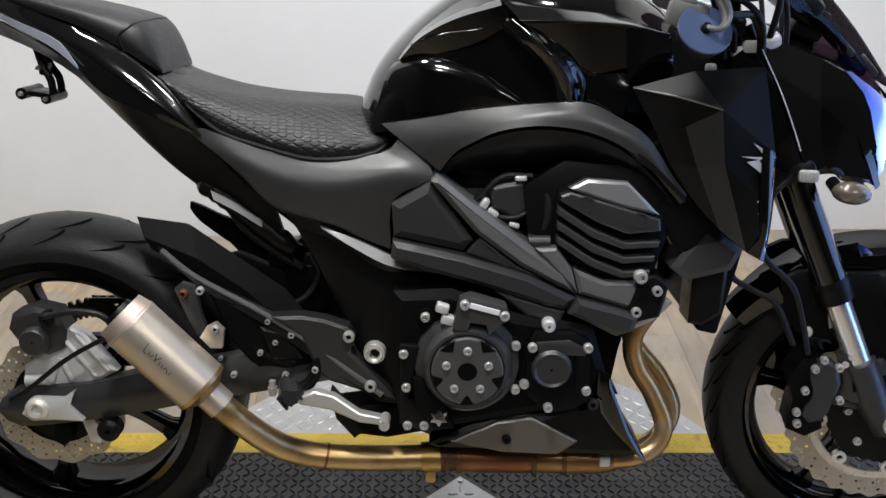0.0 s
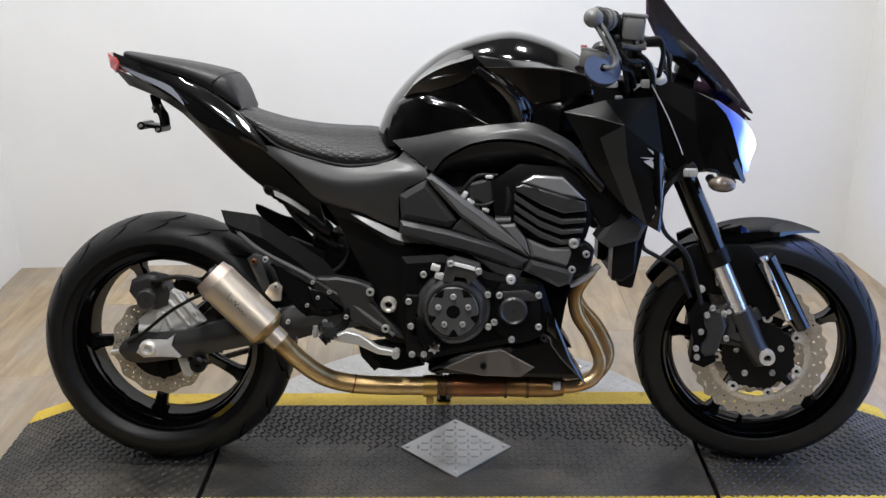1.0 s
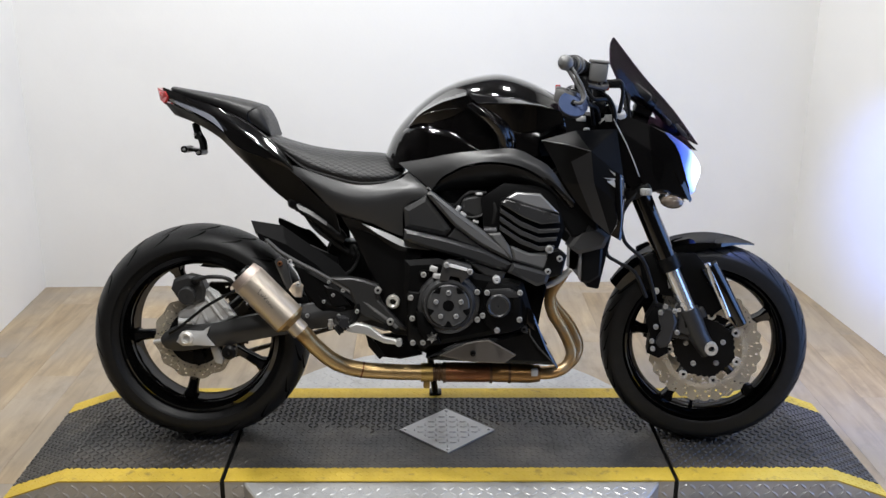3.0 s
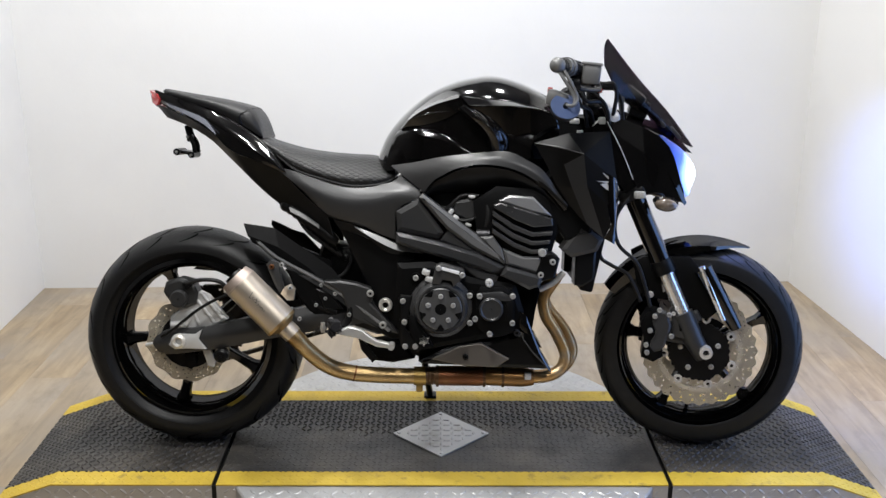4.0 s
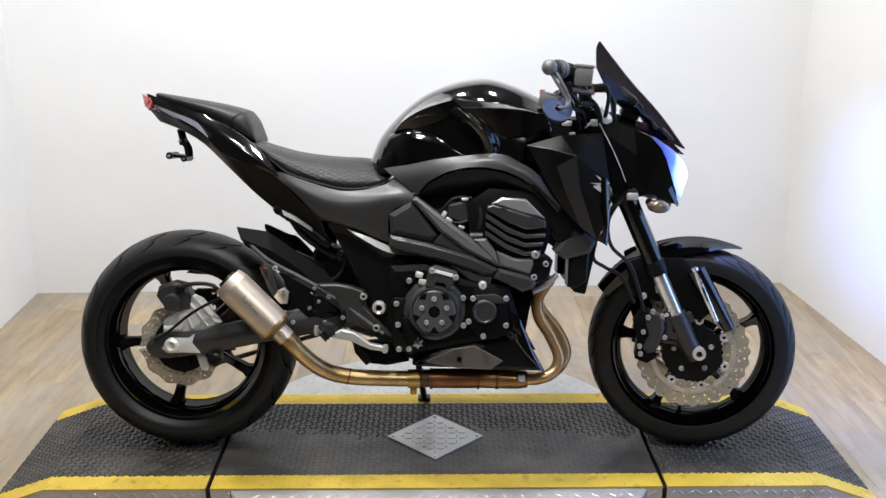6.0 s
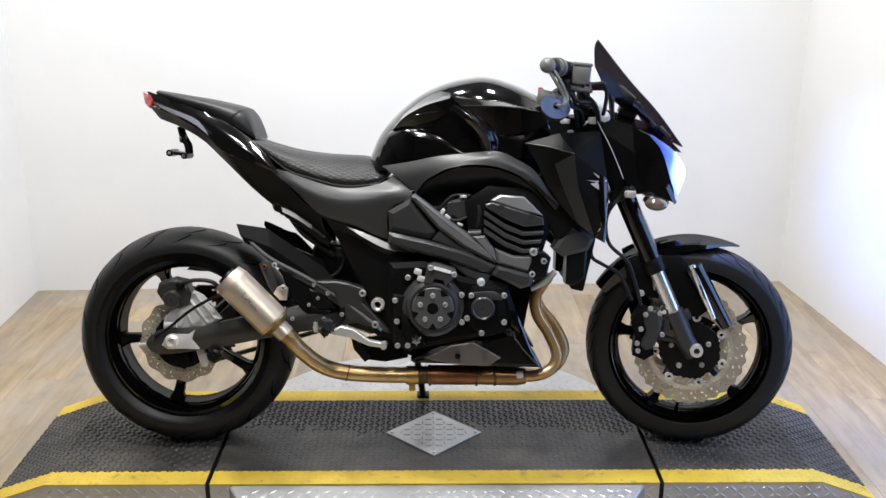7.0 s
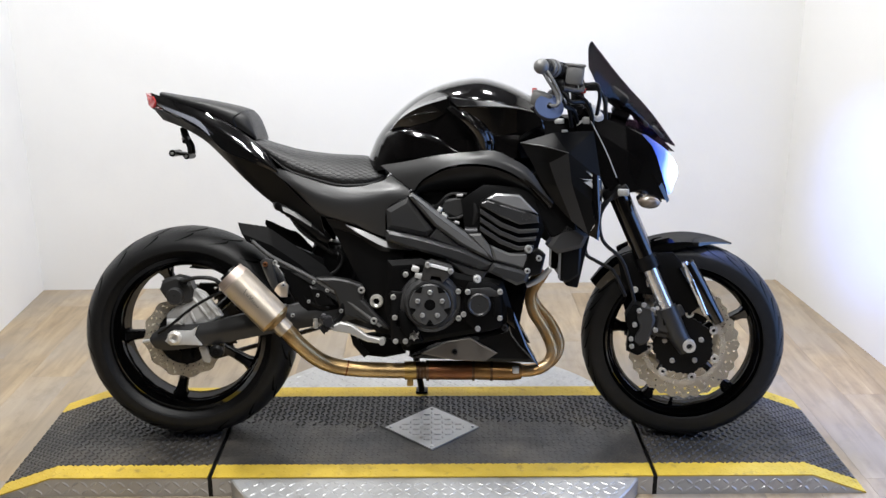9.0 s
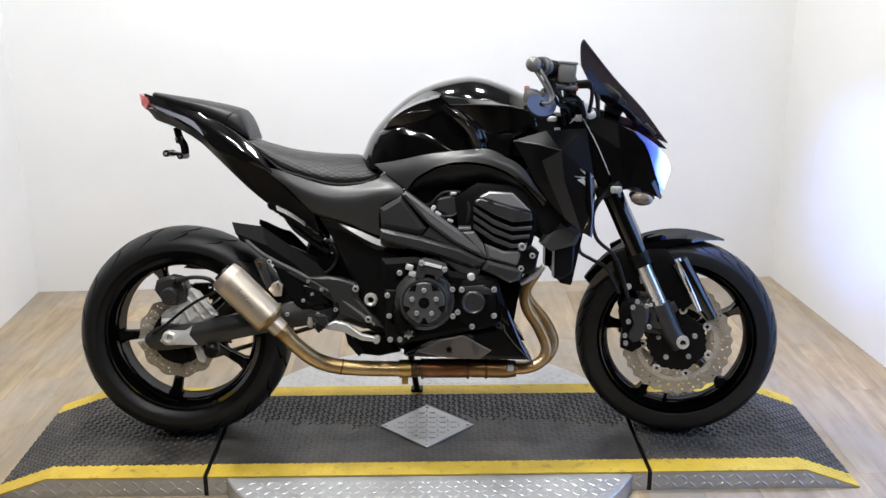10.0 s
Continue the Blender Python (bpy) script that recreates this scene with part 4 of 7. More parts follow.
for s in (-1, 1):
    # shoulder that overhangs a flat panel, and the ridge behind them
    fold = [(0.052, s * 0.165, 0.931), (0.108, s * 0.173, 0.931), (0.151, s * 0.174, 0.931), (0.209, s * 0.167, 0.926), (0.268, s * 0.146, 0.914)]
    bm = bmesh.new()
    skin(bm, [
        [(0.024, s * 0.138, 0.960), (0.100, s * 0.143, 0.958), (0.160, s * 0.143, 0.951), (0.220, s * 0.130, 0.936), (0.280, s * 0.100, 0.910)],
        [(0.046, s * 0.164, 0.937), (0.108, s * 0.179, 0.938), (0.151, s * 0.182, 0.937), (0.209, s * 0.175, 0.931), (0.270, s * 0.148, 0.917)],
        [(0.048, s * 0.168, 0.934), (0.108, s * 0.184, 0.934), (0.151, s * 0.187, 0.934), (0.209, s * 0.179, 0.928), (0.270, s * 0.152, 0.914)],
        fold,
    ], 0.006, 16, 9, False)
    part("tank_shoulder", bm, M_GLOSS, tank, "gloss black tank shoulder with a sharp lower edge", 40)
    bm = bmesh.new()
    skin(bm, [
        fold,
        [(0.094, s * 0.163, 0.900), (0.120, s * 0.161, 0.878), (0.152, s * 0.160, 0.859), (0.210, s * 0.155, 0.868), (0.278, s * 0.138, 0.880)],
    ], 0.008, 16, 6)
    part("tank_side_panel", bm, M_GLOSS, tank, "flat gloss black panel under the tank shoulder", 50)
    bm = bmesh.new()
    tube(bm, [(0.060, s * 0.166, 0.925), (0.094, s * 0.165, 0.900), (0.120, s * 0.164, 0.878), (0.150, s * 0.162, 0.860), (0.162, s * 0.160, 0.858)], 0.0026, 8, 6)
    part("panel_edge", bm, M_GLOSS, tank, "rounded edge of the flat panel", 60)
    crest = [(0.036, 0.160, 0.934), (0.067, 0.180, 0.910), (0.089, 0.187, 0.890), (0.105, 0.188, 0.872), (0.118, 0.186, 0.852), (0.123, 0.179, 0.829), (0.124, 0.173, 0.812)]
    bm = bmesh.new()
    skin(bm, [
        [(x - 0.022, s * (y - 0.018), z - 0.004) for x, y, z in crest],
        [(x, s * y, z) for x, y, z in crest],
        [(x + 0.010, s * (y - 0.010), z + 0.002) for x, y, z in crest],
        [(x + 0.026, s * (y - 0.018), z + 0.002) for x, y, z in crest],
    ], 0.008, 18, 9)
    part("tank_ridge", bm, M_GLOSS, tank, "gloss black rounded ridge down the tank side", 70)
    bm = bmesh.new()
    tube(bm, [(x, s * (y - 0.0005), z) for x, y, z in crest], 0.0034, 10, 8)
    part("ridge_crest", bm, M_GLOSS, tank, "sharp glossy crest of the ridge", 60)
    bm = bmesh.new()
    tube(bm, [(0.140, s * 0.170, 0.850), (0.142, s * 0.174, 0.838), (0.141, s * 0.172, 0.818)], 0.0034, 10, 6, [0.001, 0.0036, 0.002])
    part("ridge_fold", bm, M_GLOSS, tank, "short glossy fold beside the ridge", 60)
    bm = bmesh.new()
    skin(bm, [
        [(-0.137, s * 0.108, 0.868), (-0.096, s * 0.128, 0.879), (-0.051, s * 0.139, 0.873), (-0.007, s * 0.146, 0.858), (0.029, s * 0.153, 0.836), (0.070, s * 0.155, 0.808)],
        [(-0.148, s * 0.118, 0.850), (-0.100, s * 0.141, 0.860), (-0.051, s * 0.151, 0.853), (-0.004, s * 0.157, 0.841), (0.032, s * 0.160, 0.825), (0.072, s * 0.158, 0.804)],
        [(-0.165, s * 0.119, 0.795), (-0.105, s * 0.137, 0.796), (-0.051, s * 0.147, 0.800), (0.000, s * 0.153, 0.803), (0.034, s * 0.158, 0.806), (0.074, s * 0.157, 0.798)],
    ], 0.008, 18, 8)
    part("tank_lower_flank", bm, M_GLOSS, tank, "gloss black lower flank where the knee rests", 60)
    bm = bmesh.new()
    tube(bm, [(-0.112, s * 0.124, 0.896), (-0.085, s * 0.1375, 0.907), (-0.051, s * 0.143, 0.915), (-0.005, s * 0.147, 0.921)], 0.0016, 8, 6, [0.0006, 0.0018, 0.0016, 0.0006])
    part("crease_edge", bm, M_GLOSS, tank, "fine edge inside the undercut", 60)
    bm = bmesh.new()
    skin(bm, [
        [(0.146, s * 0.162, 0.858), (0.150, s * 0.163, 0.832), (0.150, s * 0.160, 0.806)],
        [(0.218, s * 0.158, 0.860), (0.208, s * 0.166, 0.832), (0.205, s * 0.170, 0.800)],
    ], 0.010, 8, 4)
    part("tank_filler_panel", bm, M_GLOSS, tank, "gloss black panel behind the scoop", 50)
    # overhanging flank with a sharp undercut
    bm = bmesh.new()
    skin(bm, [
        [(-0.130, s * 0.110, 0.874), (-0.095, s * 0.070, 0.925), (-0.045, s * 0.085, 0.959), (0.022, s * 0.096, 0.983), (0.100, s * 0.086, 0.990)],
        [(-0.128, s * 0.117, 0.874), (-0.098, s * 0.112, 0.910), (-0.045, s * 0.124, 0.941), (0.020, s * 0.132, 0.960), (0.100, s * 0.128, 0.952)],
    ], 0.010, 16, 6)
    part("tank_flank", bm, M_GLOSS, tank, "gloss black tank flank", 60)
    bm = bmesh.new()
    skin(bm, [
        [(-0.128, s * 0.118, 0.874), (-0.098, s * 0.134, 0.906), (-0.045, s * 0.145, 0.935), (0.022, s * 0.152, 0.955)],
        [(-0.122, s * 0.116, 0.872), (-0.063, s * 0.131, 0.886), (-0.013, s * 0.139, 0.901), (0.032, s * 0.148, 0.926)],
    ], 0.008, 14, 4)
    part("tank_crease", bm, M_GLOSS, tank, "sharp gloss black undercut along the tank", 40)
    bm = bmesh.new()
    skin(bm, [
        [(-0.128, s * 0.116, 0.875), (-0.098, s * 0.111, 0.911), (-0.045, s * 0.123, 0.942), (0.020, s * 0.131, 0.964)],
        [(-0.128, s * 0.1185, 0.8735), (-0.098, s * 0.1345, 0.906), (-0.045, s * 0.1455, 0.935), (0.022, s * 0.1525, 0.955)],
    ], 0.006, 14, 4)
    part("crease_lip", bm, M_GLOSS, tank, "gloss black lip over the undercut", 60)

# ---- knee cover panels under the tank
for s in (-1, 1):
    top = [(-0.154, 0.140, 0.779), (-0.086, 0.147, 0.790), (-0.024, 0.157, 0.803), (0.044, 0.167, 0.812), (0.097, 0.174, 0.817), (0.130, 0.178, 0.820), (0.162, 0.181, 0.815), (0.197, 0.184, 0.797), (0.233, 0.185, 0.776), (0.257, 0.185, 0.747), (0.280, 0.182, 0.712), (0.304, 0.176, 0.684)]
    crease = [(-0.066, 0.160, 0.712), (-0.042, 0.170, 0.743), (-0.016, 0.178, 0.759), (0.013, 0.185, 0.774), (0.054, 0.190, 0.784), (0.096, 0.193, 0.786), (0.138, 0.195, 0.781), (0.169, 0.195, 0.772), (0.199, 0.194, 0.758), (0.229, 0.192, 0.738), (0.258, 0.188, 0.710), (0.296, 0.178, 0.668)]
    middle = [((a[0] + b[0]) / 2, (a[1] + b[1]) / 2 + 0.004, (a[2] + b[2]) / 2) for a, b in zip(top, crease)]
    under = [(x, y - 0.010, z - 0.007) for x, y, z in crease]
    bm = bmesh.new()
    skin(bm, [[(x, s * y, z) for x, y, z in line] for line in (top, middle, crease)], 0.010, 30, 8)
    part("knee_panel", bm, M_MATTE, moto, "matte black arched knee panel", 40)
    bm = bmesh.new()
    inner = [(-0.060, 0.128, 0.702), (-0.030, 0.126, 0.706), (0.000, 0.125, 0.708), (0.040, 0.125, 0.710), (0.080, 0.125, 0.712), (0.110, 0.126, 0.713), (0.140, 0.128, 0.713), (0.180, 0.132, 0.708), (0.210, 0.135, 0.700), (0.240, 0.139, 0.688), (0.262, 0.142, 0.672), (0.290, 0.146, 0.645)]
    waist = [((a[0] + b[0]) / 2, (a[1] + b[1]) / 2 + 0.012, (a[2] + b[2]) / 2 + 0.004) for a, b in zip(under, inner)]
    skin(bm, [[(x, s * y, z) for x, y, z in line] for line in (under, waist, inner)], 0.010, 26, 8)
    part("knee_recess", bm, M_SATIN, moto, "dark satin recess under the arched panel", 50)
    bm = bmesh.new()
    skin(bm, [
        [(0.205, s * 0.188, 0.755), (0.240, s * 0.196, 0.738), (0.300, s * 0.192, 0.682)],
        [(0.225, s * 0.190, 0.735), (0.255, s * 0.194, 0.715), (0.300, s * 0.188, 0.672)],
    ], 0.006, 8, 3)
    part("knee_fin", bm, M_SATIN, moto, "small raised fin", 40)

# ---- air scoops / radiator shrouds
for s in (-1, 1):
    # a blade-like scoop of flat facets: two above the lip, then the flank, an upright facet and the front face
    tip, brow, horn, lip, nose = (0.214, 0.176, 0.841), (0.300, 0.186, 0.866), (0.408, 0.168, 0.872), (0.276, 0.207, 0.831), (0.336, 0.2195, 0.815)
    cheek, waist, heel = (0.288, 0.205, 0.788), (0.309, 0.206, 0.730), (0.350, 0.202, 0.636)
    rear = [(0.216, 0.174, 0.838), (0.246, 0.184, 0.786), (0.270, 0.188, 0.736), (0.300, 0.188, 0.690), (0.331, 0.188, 0.655)]
    crest, toe, beak = (0.346, 0.217, 0.735), (0.394, 0.200, 0.600), (0.422, 0.198, 0.584)
    front_top, front_mid = (0.382, 0.213, 0.779), (0.424, 0.199, 0.747)
    knee, shin = (0.398, 0.2135, 0.690), (0.410, 0.208, 0.630)
    part("scoop_top", facets(s, [[tip, brow, nose, lip]], 0.010), M_SATIN, moto, "satin black upper facet of the air scoop", 40)
    # duller black keeps reflections off the brow, so its shade lies in the material
    part("scoop_brow", facets(s, [[brow, horn, nose], [horn, front_mid, front_top, nose]], 0.010), M_DARK, moto, "brow of the air scoop, in duller black to hold it in shade", 40)
    part("scoop_flank", facets(s, [[tip, lip, nose, cheek, rear[1]], [rear[1], cheek, waist, rear[2]], [rear[2], waist, heel, rear[4], rear[3]]], 0.010), M_SATIN, moto, "satin black flank of the air scoop", 40)
    # paler plastic on this facet alone stands for the light it catches
    part("scoop_facet", facets(s, [[cheek, nose, crest, waist], [waist, crest, toe, heel]], 0.010), M_MATTE, moto, "upright facet of the scoop, in paler plastic for its lit tone", 40)
    shroud = part("radiator_shroud", facets(s, [[nose, front_top, front_mid, (0.426, 0.200, 0.690), knee, crest], [crest, knee, shin, toe]], 0.010), M_SATIN, moto, "satin black faceted radiator shroud", 40)
    bm = bmesh.new()
    skin(bm, [
        [(0.400, s * 0.2125, 0.765), (0.402, s * 0.2145, 0.690), (0.411, s * 0.2085, 0.630), toe[:1] + (s * toe[1], toe[2])],
        [(0.415, s * 0.2085, 0.756), (0.418, s * 0.2115, 0.690), (0.421, s * 0.2070, 0.635), (0.411, s * 0.2020, 0.591)],
        [(0.426, s * 0.1960, 0.748), (0.429, s * 0.1960, 0.690), (0.428, s * 0.1960, 0.640), (beak[0], s * beak[1], beak[2])],
    ], 0.010, 12, 8)
    part("shroud_edge", bm, M_GLOSS, shroud, "glossy rounded front edge that mirrors blue light", 40)
    bm = bmesh.new()
    prism(bm, [(0.236, 0.742), (0.262, 0.770), (0.300, 0.770), (0.372, 0.660), (0.366, 0.604), (0.300, 0.590), (0.268, 0.640)], s * 0.10, s * 0.168, 0.006, 0.003)
    part("shroud_liner", bm, M_DARK, moto, "dark inner liner behind the scoop", 0)
    # angular silver emblem
    bm = bmesh.new()
    for tri in ([(0.370, 0.7475), (0.423, 0.745), (0.396, 0.7425)], [(0.385, 0.768), (0.423, 0.745), (0.401, 0.7515)], [(0.379, 0.739), (0.397, 0.7425), (0.409, 0.717)]):
        vs = [bm.verts.new((x, s * (0.2225 - 0.205 * (x - 0.345)), z)) for x, z in tri]
        ws = [bm.verts.new((v.co.x, v.co.y - s * 0.006, v.co.z)) for v in vs]
        bm.faces.new(vs)
        bm.faces.new(ws)
        for k in range(3):
            bm.faces.new((vs[k], vs[(k + 1) % 3], ws[(k + 1) % 3], ws[k]))
    part("emblem", bm, M_ALU, shroud, "plain angular silver emblem", 0)
    bm = bmesh.new()
    prism(bm, [(0.290, 0.565), (0.338, 0.636), (0.360, 0.622), (0.400, 0.594), (0.384, 0.562), (0.318, 0.545)], s * 0.10, s * 0.165, 0.010, 0.006)
    part("radiator_side_cover", bm, M_MIDGREY, moto, "dark grey radiator side cover", 30)
    bm = bmesh.new()
    prism(bm, [(0.330, 0.560), (0.384, 0.562), (0.380, 0.486), (0.350, 0.466), (0.328, 0.470)], s * 0.09, s * 0.150, 0.006, 0.004)
    part("radiator_end_tank", bm, M_SATIN, moto, "black radiator end tank", 30)
bm = bmesh.new()
box(bm, (0.385, 0, 0.575), (0.035, 0.30, 0.25), 0.006, Matrix.Rotation(radians(12), 4, "Y"))
part("radiator", bm, M_DARK, moto, "black radiator core")

# thin grey tube paints the highlight along the scoop's lip
for s in (-1, 1):
    bm = bmesh.new()
    tube(bm, [(0.214, s * 0.177, 0.841), (0.245, s * 0.193, 0.836), (0.276, s * 0.2075, 0.831), (0.336, s * 0.2200, 0.815)], 0.0014, 8, 6, [0.0005, 0.0016, 0.0014, 0.001])
    part("scoop_edge", bm, M_SPAR, moto, "thin grey line for the highlight along the scoop lip")
# ---- headlight cowl, lens, screen
bm = bmesh.new()
skin(bm, [
    [(0.436, -0.02, 0.935), (0.535, -0.02, 0.905), (0.605, -0.012, 0.868), (0.660, 0, 0.815)],
    [(0.434, -0.088, 0.910), (0.525, -0.090, 0.880), (0.580, -0.082, 0.846), (0.614, -0.074, 0.820)],
    [(0.450, -0.108, 0.880), (0.532, -0.104, 0.812), (0.588, -0.092, 0.766), (0.632, -0.078, 0.742)],
    [(0.528, -0.102, 0.800), (0.565, -0.098, 0.752), (0.608, -0.084, 0.706), (0.644, -0.066, 0.684)],
], 0.010, 14, 12)
mirrored(bm)
box(bm, (0.612, 0, 0.712), (0.052, 0.126, 0.050), 0.012)
cowl = fpart("headlight_cowl", bm, M_GLOSS, moto, "gloss black pointed headlight cowl", 35)
for s in (-1, 1):
    bm = bmesh.new()
    skin(bm, [
        [(0.392, s * 0.128, 0.890), (0.412, s * 0.138, 0.830), (0.448, s * 0.142, 0.765), (0.486, s * 0.138, 0.722)],
        [(0.428, s * 0.121, 0.918), (0.458, s * 0.137, 0.850), (0.483, s * 0.141, 0.790), (0.508, s * 0.134, 0.738)],
    ], 0.006, 10, 4)
    fpart("cowl_side", bm, M_GLOSS, cowl, "gloss black cowl side wing", 35)
    # flat facets between the wing and the lens
    apex, ledge, corner, gill = (0.430, 0.118, 0.926), (0.522, 0.107, 0.890), (0.566, 0.103, 0.868), (0.592, 0.102, 0.840)
    wing, fang, inlet, low = (0.450, 0.138, 0.878), (0.527, 0.121, 0.826), (0.537, 0.119, 0.760), (0.510, 0.131, 0.740)
    rib, flat_top, flat_low, point, point_in, jaw = (0.569, 0.115, 0.788), (0.606, 0.104, 0.812), (0.624, 0.097, 0.757), (0.634, 0.070, 0.697), (0.607, 0.091, 0.706), (0.556, 0.112, 0.724)
    fpart("cowl_facet", facets(s, [[apex, ledge, fang, wing], [wing, fang, inlet, low], [ledge, corner, gill, fang]], 0.006), M_GLOSS, cowl, "gloss black upper facets of the cowl", 40)
    fpart("cowl_cheek", facets(s, [[fang, gill, flat_top, rib], [fang, rib, jaw, inlet], [low, inlet, jaw, (0.534, 0.116, 0.714)], [rib, flat_top, flat_low, point, point_in, jaw]], 0.006), M_GLOSS, cowl, "gloss black pointed cheek under the lens", 40)
    bm = bmesh.new()
    skin(bm, [
        [(0.530, s * 0.110, 0.803), (0.560, s * 0.106, 0.770), (0.600, s * 0.086, 0.715), (0.628, s * 0.058, 0.684)],
        [(0.536, s * 0.113, 0.785), (0.560, s * 0.108, 0.745), (0.590, s * 0.088, 0.708), (0.622, s * 0.060, 0.680)],
    ], 0.008, 10, 3)
    fpart("cowl_blade", bm, M_SATIN, cowl, "thin sharp cowl blade", 35)
M_HEAD = bpy.data.materials.new("headlight_glow")
M_HEAD.use_nodes = True
_b = M_HEAD.node_tree.nodes["Principled BSDF"]
_b.inputs["Base Color"].default_value = (0.02, 0.035, 0.12, 1)
_b.inputs["Roughness"].default_value = 0.08
_b.inputs["Emission Color"].default_value = (0.45, 0.62, 1.0, 1)
_b.inputs["Emission Strength"].default_value = 9.0
# the reflector is white-hot near its bulb and falls off to deep blue
_nt = M_HEAD.node_tree
_tc, _di, _mr, _cr = [_nt.nodes.new("ShaderNode" + n) for n in ("TexCoord", "VectorMath", "MapRange", "ValToRGB")]
_di.operation = "DISTANCE"
_di.inputs[1].default_value = STEER @ Vector((0.664, -0.026, 0.766))
_mr.inputs["From Max"].default_value = 0.15
_cr.color_ramp.elements[0].position, _cr.color_ramp.elements[0].color = 0.18, (0.75, 0.86, 1.0, 1)
_cr.color_ramp.elements[1].position, _cr.color_ramp.elements[1].color = 1.0, (0.0008, 0.002, 0.025, 1)
for _p, _c in ((0.36, (0.16, 0.26, 0.62, 1)), (0.52, (0.022, 0.045, 0.24, 1)), (0.78, (0.004, 0.009, 0.085, 1))):
    _cr.color_ramp.elements.new(_p).color = _c
_nt.links.new(_tc.outputs["Object"], _di.inputs[0])
_nt.links.new(_di.outputs["Value"], _mr.inputs["Value"])
_nt.links.new(_mr.outputs[0], _cr.inputs[0])
_nt.links.new(_cr.outputs[0], _b.inputs["Emission Color"])
_b.inputs["Emission Strength"].default_value = 6.0
bm = bmesh.new()
skin(bm, [
    [(0.562, -0.099, 0.868), (0.600, -0.097, 0.806), (0.624, -0.088, 0.757), (0.642, -0.066, 0.704)],
    [(0.568, -0.095, 0.869), (0.622, -0.084, 0.814), (0.646, -0.064, 0.765), (0.653, -0.048, 0.710)],
    [(0.575, -0.089, 0.868), (0.634, -0.058, 0.824), (0.669, -0.020, 0.768), (0.658, -0.014, 0.718)],
], 0.008, 14, 8)
mirrored(bm)
fpart("headlight_lens", bm, M_HEAD, cowl, "glowing cold white headlight lens with blue edges", 60)
for s in (-1, 1):
    # dark fin that splits the lens from the cheek below
    bm = bmesh.new()
    skin(bm, [
        [(0.560, s * 0.106, 0.846), (0.596, s * 0.104, 0.790), (0.622, s * 0.094, 0.742), (0.646, s * 0.068, 0.690)],
        [(0.556, s * 0.108, 0.828), (0.590, s * 0.106, 0.776), (0.616, s * 0.096, 0.728), (0.640, s * 0.070, 0.682)],
    ], 0.008, 12, 3)
    fpart("lens_fin", bm, M_GLOSS, cowl, "gloss black fin under the lens", 40)
M_SCREEN = bpy.data.materials.new("smoked_screen")
M_SCREEN.use_nodes = True
_nt = M_SCREEN.node_tree
_nt.nodes.remove(_nt.nodes["Principled BSDF"])
_tr, _gl, _mx = _nt.nodes.new("ShaderNodeBsdfTransparent"), _nt.nodes.new("ShaderNodeBsdfGlossy"), _nt.nodes.new("ShaderNodeMixShader")
_tr.inputs["Color"].default_value = (0.26, 0.20, 0.25, 1)
_gl.inputs["Roughness"].default_value = 0.06
_gl.inputs["Color"].default_value = (0.8, 0.8, 0.85, 1)
_mx.inputs[0].default_value = 0.022
_nt.links.new(_tr.outputs[0], _mx.inputs[1])
_nt.links.new(_gl.outputs[0], _mx.inputs[2])
_nt.links.new(_mx.outputs[0], _nt.nodes["Material Output"].inputs[0])


def sheet(bm, edges, off, n=12):
    lines = [smooth_path(e, n // (len(e) - 1)) for e in edges]
    grid = [smooth_path([ln[i] for ln in lines], 4) for i in range(len(lines[0]))]
    fs = []
    vv = [[bm.verts.new(p) for p in g] for g in grid]
    for a, b in zip(vv, vv[1:]):
        for k in range(len(a) - 1):
            fs.append(bm.faces.new((a[k], a[k + 1], b[k + 1], b[k])))
    bmesh.ops.recalc_face_normals(bm, faces=fs)
    bmesh.ops.solidify(bm, geom=fs, thickness=off)


bm = bmesh.new()
side = [(0.423, 0.100, 1.046), (0.455, 0.096, 0.985), (0.500, 0.080, 0.945), (0.592, 0.050, 0.880)]
mid = [(0.421, 0.065, 1.096), (0.481, 0.066, 1.004), (0.556, 0.056, 0.928), (0.630, 0.035, 0.848)]
ctr = [(0.428, 0.0, 1.116), (0.512, 0.0, 1.012), (0.592, 0.0, 0.925), (0.662, 0.0, 0.832)]
sheet(bm, [[(x, -y, z) for x, y, z in side], [(x, -y, z) for x, y, z in mid], ctr, mid, side], 0.003)
fpart("windscreen", bm, M_SCREEN, cowl, "dark smoked flyscreen", 60)
for s in (-1, 1):
    bm = bmesh.new()
    box(bm, (0.565, s * 0.05, 0.905), (0.05, 0.014, 0.012), 0.004, Matrix.Rotation(radians(45), 4, "Y"))
    box(bm, (0.61, s * 0.04, 0.872), (0.04, 0.012, 0.010), 0.003, Matrix.Rotation(radians(48), 4, "Y"))
    fpart("screen_bracket", bm, M_GREY, cowl, "grey screen bracket")
bm = bmesh.new()
box(bm, (0.495, 0, 0.965), (0.07, 0.15, 0.045), 0.014, Matrix.Rotation(radians(38), 4, "Y"))
box(bm, (0.515, 0, 0.935), (0.05, 0.12, 0.05), 0.010, Matrix.Rotation(radians(20), 4, "Y"))
fpart("instrument_panel", bm, M_SATIN, moto, "black instrument pod behind the screen")

